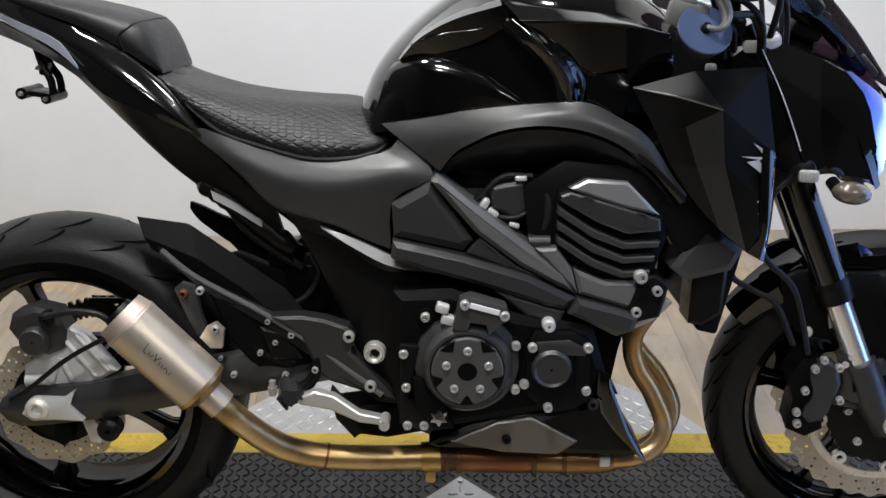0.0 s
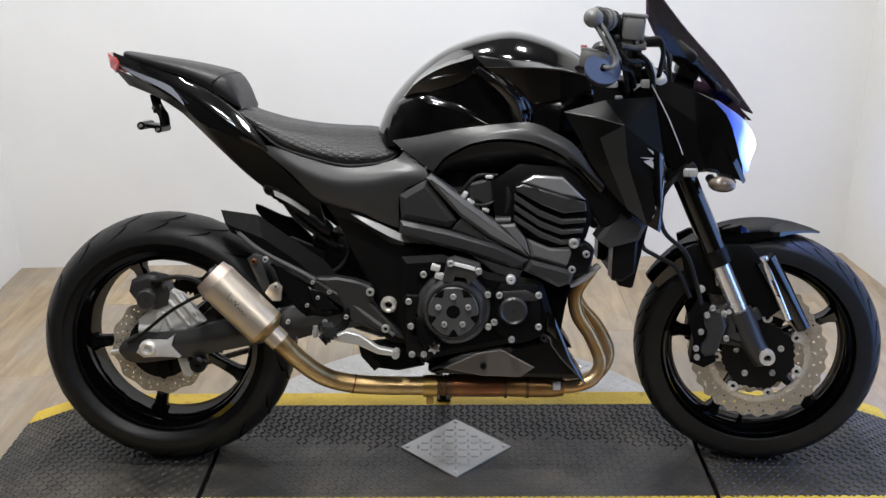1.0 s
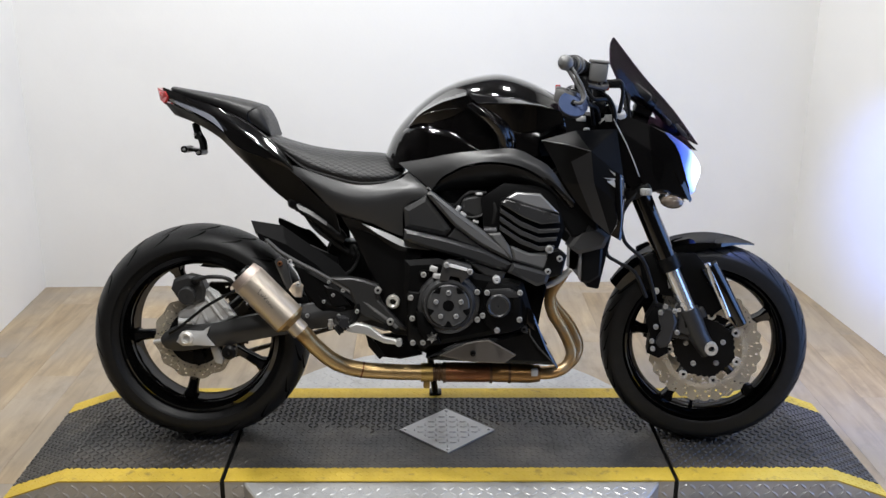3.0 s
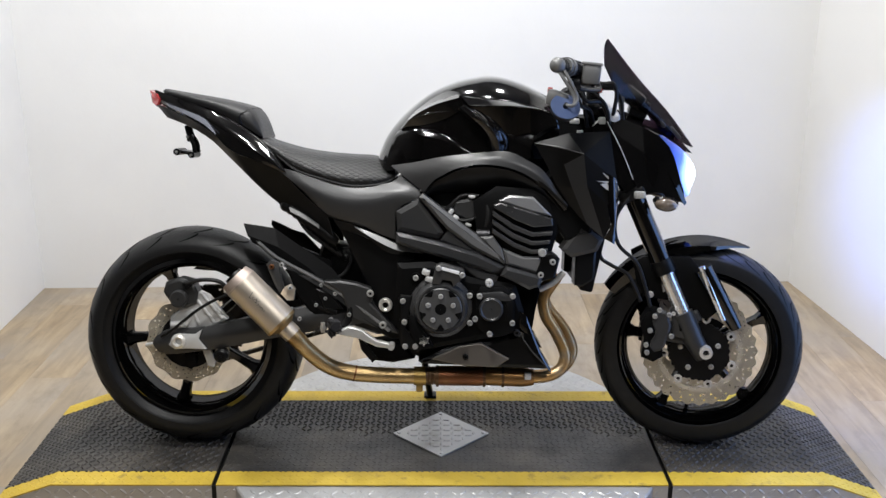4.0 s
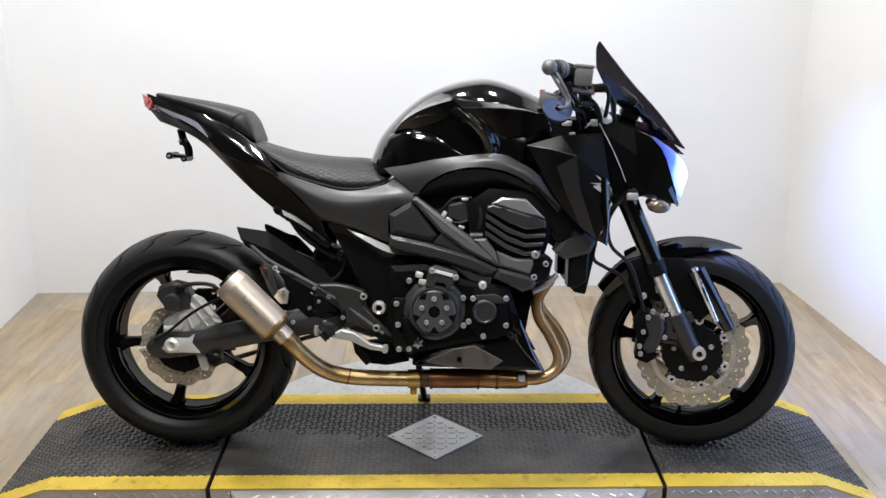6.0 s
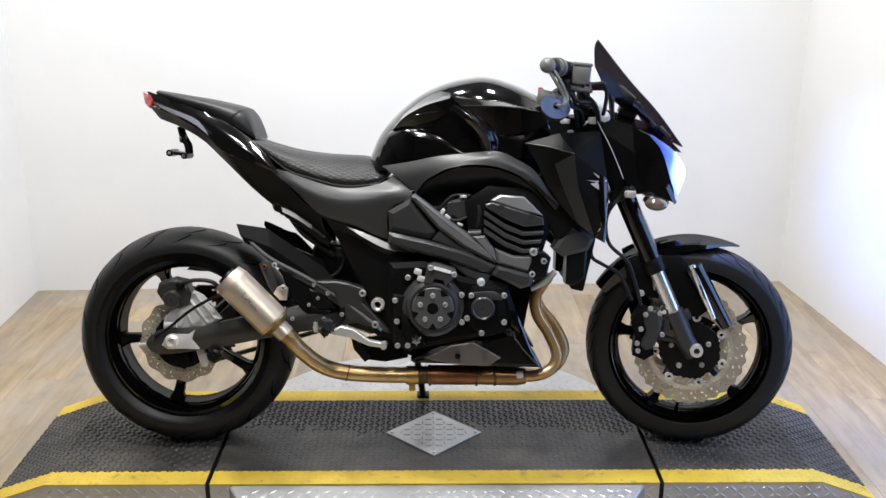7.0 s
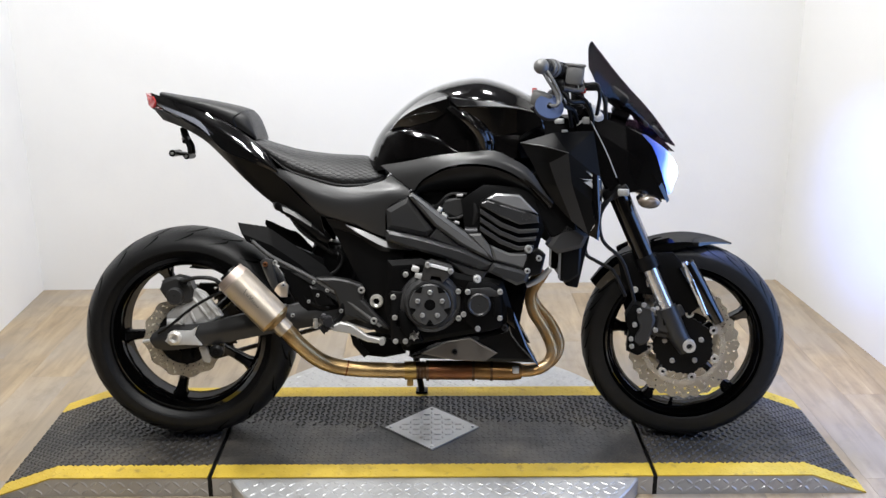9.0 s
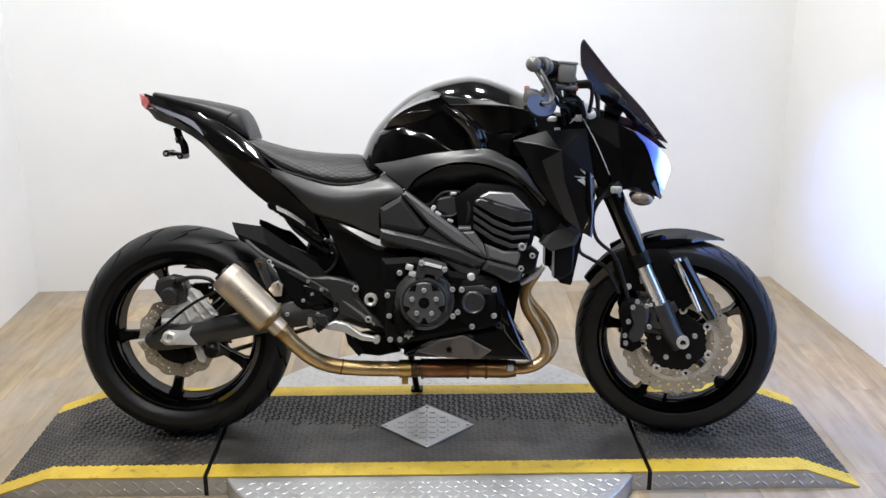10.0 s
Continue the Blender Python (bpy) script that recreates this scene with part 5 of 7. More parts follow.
bm = bmesh.new()
tube(bm, [(0.430, -0.157, 0.907), (0.462, -0.156, 0.848), (0.485, -0.156, 0.798), (0.501, -0.156, 0.759)], 0.0011, 8, 6)
fpart("cowl_edge", bm, M_ALU, cowl, "thin bright edge of the cowl wing")
for s in (-1, 1):
    bm = bmesh.new()
    rod(bm, (0.565, s * 0.10, 0.700), (0.572, s * 0.128, 0.690), 0.010)
    stalk = fpart("indicator_stalk", bm, M_SATIN, cowl)
    bm = bmesh.new()
    bmesh.ops.create_uvsphere(bm, u_segments=20, v_segments=12, radius=1, matrix=Matrix.Translation((0.588, s * 0.133, 0.692)) @ Matrix.Rotation(radians(5), 4, "Y") @ Matrix.Diagonal((0.030, 0.020, 0.0175, 1)))
    fpart("indicator_lens", bm, M_CLEAR, stalk, "smoked clear indicator lens", 60)

bm = bmesh.new()
prism(bm, [(0.272, 0.812), (0.280, 0.906), (0.318, 0.915), (0.372, 0.888), (0.378, 0.812)], -0.118, 0.118, 0.010, 0.004)
part("steering_head_cover", bm, M_DARK, moto, "black cover round the steering head", 30)

# ---- handlebar with controls
bm = bmesh.new()
tube(bm, [(0.310, -0.318, 1.048), (0.350, -0.20, 1.039), (0.388, -0.10, 1.003), (0.392, 0, 0.980), (0.388, 0.10, 1.003), (0.350, 0.20, 1.039), (0.310, 0.318, 1.048)], 0.011, 14, 8)
# the blue reflection on the mirror is put into this colour
M_MIRROR_BLUE = mat("mirror_blue_reflection", (0.045, 0.066, 0.135), 0.3, vary=0.15, coat=0.2)
hbar = fpart("handlebar", bm, M_SATIN, moto, "black tapered handlebar")
bm = bmesh.new()
for s in (-1, 1):
    box(bm, (0.392, s * 0.04, 0.95), (0.036, 0.03, 0.085), 0.008)
fpart("bar_clamp", bm, M_SATIN, hbar)
for s in (-1, 1):
    a, b = Vector((0.310, s * 0.318, 1.048)), Vector((0.347, s * 0.205, 1.0395))
    d = (b - a).normalized()
    bm = bmesh.new()
    rod(bm, a, b, 0.0165, seg=20)
    for k in range(9):
        p = a + d * (0.01 + k * 0.0125)
        rod(bm, p, p + d * 0.006, 0.0178, seg=20)
    fpart("grip", bm, M_RUBBER, hbar, "ribbed black rubber grip", 30)
    bm = bmesh.new()
    bmesh.ops.create_uvsphere(bm, u_segments=18, v_segments=12, radius=0.0190, matrix=Matrix.Translation(a - d * 0.010))
    fpart("bar_end_weight", bm, M_SPAR, hbar, "dark metal bar-end weight", 60)
    c = Vector((0.354, s * 0.180, 1.026))
    bm = bmesh.new()
    box(bm, c, (0.045, 0.055, 0.045), 0.012)
    fpart("switch_block", bm, M_SATIN, hbar, "black switch block")
    bm = bmesh.new()
    box(bm, c + Vector((0.010, s * -0.03, -0.02)), (0.012, 0.012, 0.012), 0.003)
    fpart("switch_button", bm, M_RED, hbar, "small red button")
    # lever
    bm = bmesh.new()
    tube(bm, [c + Vector((0.046, s * -0.010, -0.022)), c + Vector((0.052, s * 0.05, -0.036)), c + Vector((0.030, s * 0.11, -0.036)), c + Vector((0.004, s * 0.155, -0.030))], 0.007, 10, 6, [0.009, 0.007, 0.006, 0.007])
    fpart("lever", bm, M_SATIN, hbar, "black brake or clutch lever")
    # bar-end mirror on a forked bent arm
    m0 = a - d * 0.006
    ctr = Vector((0.328, s * 0.326, 0.951))
    nrm = Vector((0.22, s * 0.74, 0.60)).normalized()
    bm = bmesh.new()
    for w in (-0.006, 0.006):
        tube(bm, [m0 + Vector((w, 0, 0)), m0 + Vector((0.020 + w, s * 0.010, -0.030)), (0.352 + w * 0.6, s * 0.334, 0.974), (0.346, s * 0.342, 0.955), ctr + nrm * 0.006], 0.0042, 10, 6)
    fpart("mirror_arm", bm, M_SPAR, hbar, "forked grey mirror arm")
    face = Matrix.Translation(ctr) @ nrm.to_track_quat("Z", "Y").to_matrix().to_4x4()
    bm = bmesh.new()
    bmesh.ops.create_cone(bm, cap_ends=True, segments=36, radius1=0.033, radius2=0.0365, depth=0.014, matrix=face @ Matrix.Translation((0, 0, -0.007)))
    shell = fpart("bar_end_mirror", bm, M_GREY, hbar, "round grey bar-end mirror housing")
    bm = bmesh.new()
    bmesh.ops.create_cone(bm, cap_ends=True, segments=36, radius1=0.0362, radius2=0.0355, depth=0.002, matrix=face @ Matrix.Translation((0, 0, 0.0013)))
    fpart("mirror_cap", bm, M_MIRROR_BLUE, shell, "round mirror cap coloured blue for its reflection", 30)
    bm = bmesh.new()
    rod(bm, ctr - nrm * 0.001, ctr + nrm * 0.010, 0.008, 0.006, 12)
    fpart("mirror_pivot", bm, M_SATIN, shell)
    if s < 0:
        bm = bmesh.new()
        box(bm, (0.307, -0.296, 0.968), (0.052, 0.036, 0.036), 0.006, Matrix.Rotation(radians(14), 4, "Y"))
        box(bm, (0.302, -0.300, 0.986), (0.034, 0.026, 0.008), 0.003, Matrix.Rotation(radians(14), 4, "Y"))
        fpart("fluid_reservoir", bm, M_SPAR, hbar, "small grey fluid reservoir")
        bm = bmesh.new()
        rod(bm, (0.290, -0.300, 0.984), (0.290, -0.300, 0.996), 0.007, 0.006, 14)
        fpart("red_switch", bm, M_RED, hbar, "small red cap")
        bm = bmesh.new()
        rod(bm, a + d * 0.034, a + d * 0.050, 0.0215, seg=24)
        rod(bm, a + d * 0.054, a + d * 0.070, 0.0235, seg=24)
        fpart("grip_collar", bm, M_SPAR, hbar, "grey throttle collar round the grip", 30)
M_GREEN = mat("green_connector", (0.02, 0.22, 0.09), 0.4)
for name, c, size, material, label in (
        ("master_cylinder", (0.420, -0.130, 0.995), (0.050, 0.030, 0.022), M_SATIN, "black brake master cylinder"),
        ("lever_switch", (0.408, -0.150, 0.985), (0.016, 0.014, 0.014), M_RED, "small red switch"),
        ("switch_pod", (0.345, -0.215, 0.998), (0.034, 0.030, 0.036), M_SATIN, "black switch pod"),
        ("clamp_bracket", (0.347, -0.112, 0.904), (0.026, 0.016, 0.014), M_ALU, "bare metal clamp bracket"),
        ("yoke_bolt", (0.362, -0.140, 0.876), (0.016, 0.012, 0.013), M_PALE, "pale bolt head"),
        ("yoke_end", (0.420, -0.118, 0.906), (0.026, 0.018, 0.020), M_PALE, "bare metal yoke end"),
        ("wire_connector", (0.412, -0.112, 0.930), (0.016, 0.012, 0.010), M_GREEN, "green wire connector"),
        ("wire_cover", (0.390, -0.110, 0.935), (0.040, 0.030, 0.030), M_SATIN, "black wire cover"),
        ("panel_bracket", (0.468, -0.085, 0.945), (0.012, 0.010, 0.046), M_GREY, "grey panel bracket")):
    bm = bmesh.new()
    box(bm, c, size, min(size) * 0.25)
    fpart(name, bm, material, hbar, label)
for pts in ([(0.418, -0.140, 1.000), (0.444, -0.140, 1.000), (0.452, -0.130, 0.970), (0.445, -0.12, 0.920)],
            [(0.350, -0.190, 1.000), (0.375, -0.190, 0.960), (0.410, -0.160, 0.955), (0.430, -0.130, 0.920), (0.430, -0.12, 0.88)],
            [(0.345, -0.200, 1.000), (0.362, -0.200, 0.950), (0.385, -0.160, 0.935), (0.395, -0.120, 0.900)],
            [(0.352, -0.185, 1.010), (0.368, -0.170, 0.975), (0.374, -0.150, 0.930), (0.380, -0.130, 0.890)]):
    bm = bmesh.new()
    tube(bm, pts, 0.0055, 8, 8)
    fpart("cable", bm, M_SATIN, hbar)
bm = bmesh.new()
box(bm, (0.387, -0.200, 1.026), (0.046, 0.044, 0.050), 0.008, Matrix.Rotation(radians(6), 4, "Y"))
box(bm, (0.389, -0.200, 1.051), (0.052, 0.050, 0.008), 0.003, Matrix.Rotation(radians(6), 4, "Y"))
box(bm, (0.372, -0.192, 1.002), (0.030, 0.030, 0.030), 0.007)
fpart("brake_reservoir", bm, M_SPAR, hbar, "grey brake fluid reservoir")
bm = bmesh.new()
bmesh.ops.create_cone(bm, cap_ends=True, segments=24, radius1=0.022, radius2=0.022, depth=0.016, matrix=Matrix.Translation((0.345, -0.07, 0.955)))
fpart("ignition_cap", bm, M_ALU, hbar, "silver clamp cap")
for pts in ([(0.40, -0.15, 1.00), (0.455, -0.13, 0.98), (0.47, -0.11, 0.92), (0.47, -0.10, 0.85)],
            [(0.38, -0.17, 0.985), (0.42, -0.16, 0.955), (0.435, -0.13, 0.91), (0.43, -0.12, 0.86)],
            [(0.40, 0.15, 1.00), (0.455, 0.13, 0.98), (0.47, 0.11, 0.92), (0.47, 0.10, 0.85)]):
    bm = bmesh.new()
    tube(bm, pts, 0.0045, 8, 8)
    fpart("cable", bm, M_SATIN, hbar)
# brake hoses down to the calipers
for pts in ([(0.50, -0.125, 0.72), (0.462, -0.13, 0.655), (0.470, -0.13, 0.585), (0.520, -0.128, 0.535), (0.545, -0.122, 0.47), (0.560, -0.118, 0.415)],
            [(0.49, -0.12, 0.72), (0.43, -0.13, 0.61), (0.425, -0.128, 0.55), (0.455, -0.12, 0.525), (0.500, -0.124, 0.50), (0.535, -0.118, 0.43)]):
    bm = bmesh.new()
    tube(bm, pts, 0.005, 10, 8)
    fpart("brake_hose", bm, M_RUBBER, moto, "black rubber brake hose")

# ---- seats and tail
bm = bmesh.new()
loft(bm, [
    (-0.500, [(0.0, 0.846), (0.06, 0.846), (0.095, 0.845), (0.100, 0.843), (0.098, 0.835)]),
    (-0.455, [(0.0, 0.832), (0.07, 0.832), (0.110, 0.825), (0.122, 0.814), (0.120, 0.802)]),
    (-0.400, [(0.0, 0.818), (0.075, 0.817), (0.122, 0.805), (0.140, 0.783), (0.138, 0.768)]),
    (-0.330, [(0.0, 0.807), (0.08, 0.806), (0.128, 0.789), (0.150, 0.760), (0.148, 0.746)]),
    (-0.265, [(0.0, 0.802), (0.08, 0.801), (0.126, 0.781), (0.152, 0.748), (0.150, 0.730)]),
    (-0.210, [(0.0, 0.800), (0.075, 0.798), (0.115, 0.778), (0.146, 0.748), (0.146, 0.730)]),
    (-0.165, [(0.0, 0.790), (0.065, 0.786), (0.098, 0.773), (0.132, 0.750), (0.134, 0.737)]),
    (-0.145, [(0.0, 0.770), (0.055, 0.768), (0.085, 0.765), (0.115, 0.756), (0.118, 0.748)]),
], 5, 4)
seat = part("rider_seat", bm, M_HEX, moto, "black vinyl rider seat embossed with small diamonds", 60)
for s in (-1, 1):
    bm = bmesh.new()
    tube(bm, [(-0.452, s * 0.121, 0.803), (-0.400, s * 0.139, 0.766), (-0.330, s * 0.149, 0.744), (-0.265, s * 0.151, 0.728), (-0.205, s * 0.147, 0.728), (-0.165, s * 0.135, 0.735), (-0.147, s * 0.119, 0.747)], 0.0032, 8, 6)
    part("seat_piping", bm, M_SEAT, seat, "thin raised edge piping")
bm = bmesh.new()
loft(bm, [
    (-0.765, [(0.0, 0.977), (0.03, 0.976), (0.045, 0.973), (0.048, 0.968), (0.046, 0.961)]),
    (-0.700, [(0.0, 0.966), (0.05, 0.965), (0.075, 0.959), (0.080, 0.951), (0.078, 0.943)]),
    (-0.620, [(0.0, 0.953), (0.06, 0.951), (0.090, 0.942), (0.097, 0.931), (0.095, 0.919)]),
    (-0.552, [(0.0, 0.938), (0.065, 0.935), (0.098, 0.922), (0.106, 0.904), (0.104, 0.886)]),
    (-0.524, [(0.0, 0.926), (0.065, 0.923), (0.096, 0.911), (0.104, 0.888), (0.102, 0.868)]),
    (-0.506, [(0.0, 0.898), (0.062, 0.896), (0.090, 0.886), (0.098, 0.870), (0.096, 0.856)]),
    (-0.494, [(0.0, 0.853), (0.06, 0.855), (0.085, 0.854), (0.092, 0.852), (0.090, 0.847)]),
], 5, 4)
pil = part("pillion_seat", bm, M_SEAT, moto, "black vinyl pillion pad with a stitched seam", 60)
bm = bmesh.new()
tube(bm, [(-0.546, -0.1050, 0.880), (-0.552, -0.1070, 0.904), (-0.538, -0.0985, 0.917), (-0.527, -0.065, 0.9245), (-0.525, 0, 0.927), (-0.527, 0.065, 0.9245), (-0.538, 0.0985, 0.917), (-0.552, 0.1070, 0.904)], 0.0022, 6, 5)
part("seat_seam", bm, M_SATIN, pil, "raised seam")
for s in (-1, 1):
    bm = bmesh.new()
    skin(bm, [
        [(-0.790, s * 0.044, 0.974), (-0.733, s * 0.075, 0.955), (-0.656, s * 0.094, 0.928), (-0.582, s * 0.104, 0.900), (-0.524, s * 0.114, 0.864), (-0.465, s * 0.126, 0.812), (-0.425, s * 0.140, 0.762)],
        [(-0.785, s * 0.054, 0.957), (-0.715, s * 0.092, 0.928), (-0.640, s * 0.116, 0.896), (-0.575, s * 0.132, 0.860), (-0.520, s * 0.140, 0.828), (-0.468, s * 0.146, 0.792), (-0.428, s * 0.148, 0.761)],
        [(-0.774, s * 0.052, 0.938), (-0.700, s * 0.090, 0.905), (-0.630, s * 0.112, 0.868), (-0.580, s * 0.122, 0.820), (-0.520, s * 0.134, 0.795), (-0.470, s * 0.142, 0.776), (-0.430, s * 0.146, 0.760)],
    ], 0.012, 20, 8)
    cowl_t = part("tail_cowl", bm, M_GLOSS, moto, "gloss black pointed tail cowl", 50)
    bm = bmesh.new()
    skin(bm, [
        [(-0.752, s * 0.079, 0.938), (-0.690, s * 0.108, 0.918), (-0.640, s * 0.121, 0.897), (-0.612, s * 0.129, 0.862)],
        [(-0.742, s * 0.083, 0.928), (-0.690, s * 0.108, 0.907), (-0.645, s * 0.120, 0.884), (-0.610, s * 0.130, 0.857)],
    ], 0.005, 8, 3)
    part("tail_inlay", bm, M_GREYLENS, cowl_t, "blue-grey glossy inlay", 40)
    bm = bmesh.new()
    skin(bm, [
        [(-0.790, s * 0.044, 0.938), (-0.700, s * 0.086, 0.902), (-0.630, s * 0.106, 0.864), (-0.575, s * 0.116, 0.815), (-0.515, s * 0.128, 0.792), (-0.447, s * 0.138, 0.766), (-0.367, s * 0.142, 0.690), (-0.318, s * 0.142, 0.645)],
        [(-0.760, s * 0.040, 0.900), (-0.694, s * 0.062, 0.876), (-0.636, s * 0.072, 0.842), (-0.592, s * 0.078, 0.801), (-0.503, s * 0.084, 0.714), (-0.443, s * 0.086, 0.664), (-0.376, s * 0.088, 0.607), (-0.300, s * 0.092, 0.545)],
    ], 0.010, 20, 7)
    part("undertail", bm, M_SATIN, moto, "satin black undertail panel", 50)
    bm = bmesh.new()
    skin(bm, [
        [(-0.457, s * 0.138, 0.773), (-0.412, s * 0.143, 0.766), (-0.340, s * 0.148, 0.742), (-0.267, s * 0.148, 0.727), (-0.205, s * 0.146, 0.727), (-0.148, s * 0.140, 0.738), (-0.130, s * 0.138, 0.756)],
        [(-0.400, s * 0.150, 0.730), (-0.360, s * 0.158, 0.712), (-0.310, s * 0.164, 0.694), (-0.255, s * 0.166, 0.684), (-0.195, s * 0.166, 0.690), (-0.130, s * 0.162, 0.706), (-0.076, s * 0.158, 0.706)],
        [(-0.360, s * 0.146, 0.690), (-0.330, s * 0.152, 0.660), (-0.290, s * 0.156, 0.646), (-0.240, s * 0.158, 0.636), (-0.190, s * 0.160, 0.640), (-0.150, s * 0.160, 0.655), (-0.136, s * 0.160, 0.666)],
        [(-0.322, s * 0.140, 0.646), (-0.290, s * 0.142, 0.636), (-0.255, s * 0.144, 0.628), (-0.224, s * 0.146, 0.620), (-0.195, s * 0.150, 0.608), (-0.165, s * 0.152, 0.596), (-0.141, s * 0.154, 0.588)],
    ], 0.012, 20, 12)
    part("side_panel", bm, M_MATTE, moto, "matte black side panel under the seat", 50)
bm = bmesh.new()
loft(bm, [
    (-0.806, [(0.0, 0.974), (0.014, 0.973), (0.026, 0.966), (0.024, 0.956)]),
    (-0.797, [(0.0, 0.972), (0.028, 0.969), (0.046, 0.957), (0.040, 0.940)]),
    (-0.786, [(0.0, 0.964), (0.034, 0.960), (0.050, 0.948), (0.042, 0.928)]),
], 4, 4)
tail_light = part("tail_light", bm, M_RED, moto, "red tail light lens", 60)
for s in (-1, 1):
    part("side_lens", facets(s, [[(-0.809, 0.026, 0.973), (-0.782, 0.058, 0.963), (-0.773, 0.064, 0.950), (-0.781, 0.062, 0.933), (-0.797, 0.046, 0.939)]], 0.006), M_RED, tail_light, "red lens wrapped round the tail's side", 30)
# plate bracket
bm = bmesh.new()
for s in (-1, 1):
    tube(bm, [(-0.716, s * 0.014, 0.878), (-0.708, s * 0.016, 0.850), (-0.697, s * 0.018, 0.830), (-0.694, s * 0.018, 0.806)], 0.0065, 8, 4)
box(bm, (-0.716, 0, 0.806), (0.044, 0.060, 0.009), 0.003, Matrix.Rotation(radians(8), 4, "Y"))
rod(bm, (-0.739, -0.036, 0.808), (-0.739, 0.036, 0.808), 0.0095, seg=14)
rod(bm, (-0.700, -0.036, 0.800), (-0.700, 0.036, 0.800), 0.0085, seg=14)
box(bm, (-0.710, 0, 0.845), (0.014, 0.03, 0.02), 0.004)
pb = part("plate_bracket", bm, M_SATIN, moto, "small black number plate bracket")
for x, z in ((-0.739, 0.808), (-0.700, 0.800), (-0.712, 0.848)):
    bolt(pb, x, -0.037 if z < 0.82 else -0.024, z, 0.005)

# ---- frame and engine
def plate_part(name, outline, y0, y1, material, label="", chamfer=0.006, rise=0.004, parent=None, smooth=30, both=False):
    bm = bmesh.new()
    prism(bm, outline, y0, y1, chamfer, rise)
    if both:
        mirrored(bm)
    return part(name, bm, material, parent or moto, label, smooth)


bm = bmesh.new()
box(bm, (-0.17, 0, 0.49), (0.12, 0.22, 0.34), 0.03, Matrix.Rotation(radians(18), 4, "Y"))
box(bm, (-0.03, 0, 0.60), (0.42, 0.20, 0.16), 0.03)
box(bm, (0.22, 0, 0.76), (0.34, 0.16, 0.16), 0.04)
box(bm, (0.03, 0, 0.71), (0.20, 0.18, 0.12), 0.02)
box(bm, (0.36, 0, 0.83), (0.15, 0.20, 0.17), 0.03)
box(bm, (-0.26, 0, 0.505), (0.13, 0.13, 0.11), 0.02)
box(bm, (-0.30, 0, 0.68), (0.34, 0.15, 0.09), 0.02, Matrix.Rotation(radians(18), 4, "Y"))
box(bm, (-0.55, 0, 0.84), (0.36, 0.11, 0.07), 0.02, Matrix.Rotation(radians(30), 4, "Y"))
part("frame", bm, M_SATIN, moto, "black steel backbone frame")
M_CAP = mat("brushed_metal_cap", (0.28, 0.28, 0.28), 0.36, 0.5, vary=0.1, scale=20)
bm = bmesh.new()
prism(bm, [(-0.135, 0.530), (-0.045, 0.535), (0.055, 0.495), (0.172, 0.478), (0.196, 0.400), (0.176, 0.350), (0.088, 0.332), (-0.066, 0.302), (-0.125, 0.310), (-0.142, 0.400)], -0.02, -0.185, 0.014, 0.010)
mirrored(bm)
engine = part("engine_case", bm, M_DARK, moto, "black cast engine case", 30)
bm = bmesh.new()
prism(bm, [(0.085, 0.500), (0.060, 0.690), (0.120, 0.730), (0.250, 0.720), (0.290, 0.640), (0.240, 0.480)], -0.01, -0.165, 0.012, 0.006)
mirrored(bm)
part("cylinder_block", bm, M_DARK, moto, "black cylinder block and head", 30)
bm = bmesh.new()
prism(bm, [(0.150, 0.490), (0.252, 0.500), (0.250, 0.450), (0.236, 0.390), (0.226, 0.330), (0.180, 0.330)], -0.005, -0.066, 0.008, 0.004)
prism(bm, [(-0.108, 0.330), (0.180, 0.340), (0.200, 0.262), (-0.060, 0.262), (-0.100, 0.275)], -0.005, -0.120, 0.008, 0.004)
mirrored(bm)
part("sump", bm, M_DARK, engine, "black sump and front engine casting", 30)
for s in (-1, 1):
    # faceted cylinder cover with four ribs
    core = plate_part("cylinder_cover", [(0.104, 0.648), (0.112, 0.690), (0.150, 0.710), (0.214, 0.706), (0.268, 0.652), (0.276, 0.612), (0.250, 0.568), (0.214, 0.545), (0.168, 0.552), (0.114, 0.602)], s * 0.150, s * 0.180, M_DARK, "black faceted cylinder cover", 0.008, 0.004)
    plate_part("cover_cap", [(0.126, 0.694), (0.152, 0.708), (0.213, 0.704), (0.262, 0.655), (0.205, 0.668)], s * 0.178, s * 0.196, M_CAP, "brushed silver metal cover cap", 0.004, 0.003, core)
    plate_part("cover_plate", [(0.113, 0.684), (0.128, 0.690), (0.262, 0.650), (0.264, 0.632), (0.214, 0.627), (0.168, 0.645), (0.114, 0.676)], s * 0.178, s * 0.200, M_MATTE, "dark cover plate with two bosses", 0.003, 0.002, core)
    for bx, bz in ((0.152, 0.672), (0.232, 0.648)):
        bm = bmesh.new()
        lathe(bm, [(0.009, s * 0.200), (0.009, s * 0.2035), (0.0125, s * 0.2035), (0.0125, s * 0.200)], (bx, 0, bz), 20)
        part("boss", bm, M_MATTE, core)
    for k in range(3):
        dz = -0.0225 * k
        plate_part("rib", [(0.110, 0.668 + dz), (0.166, 0.632 + dz), (0.212, 0.613 + dz), (0.264 - 0.006 * k, 0.616 + dz), (0.262 - 0.006 * k, 0.607 + dz), (0.210, 0.603 + dz), (0.162, 0.621 + dz), (0.110, 0.656 + dz)], s * 0.176, s * 0.199, M_MIDGREY, "chevron rib", 0.002, 0.0015, core)
for x, z, r in ((0.237, 0.563, 0.014),):
    bolt(engine, x, -0.206, z, r, "cover_bolt", h=0.010)
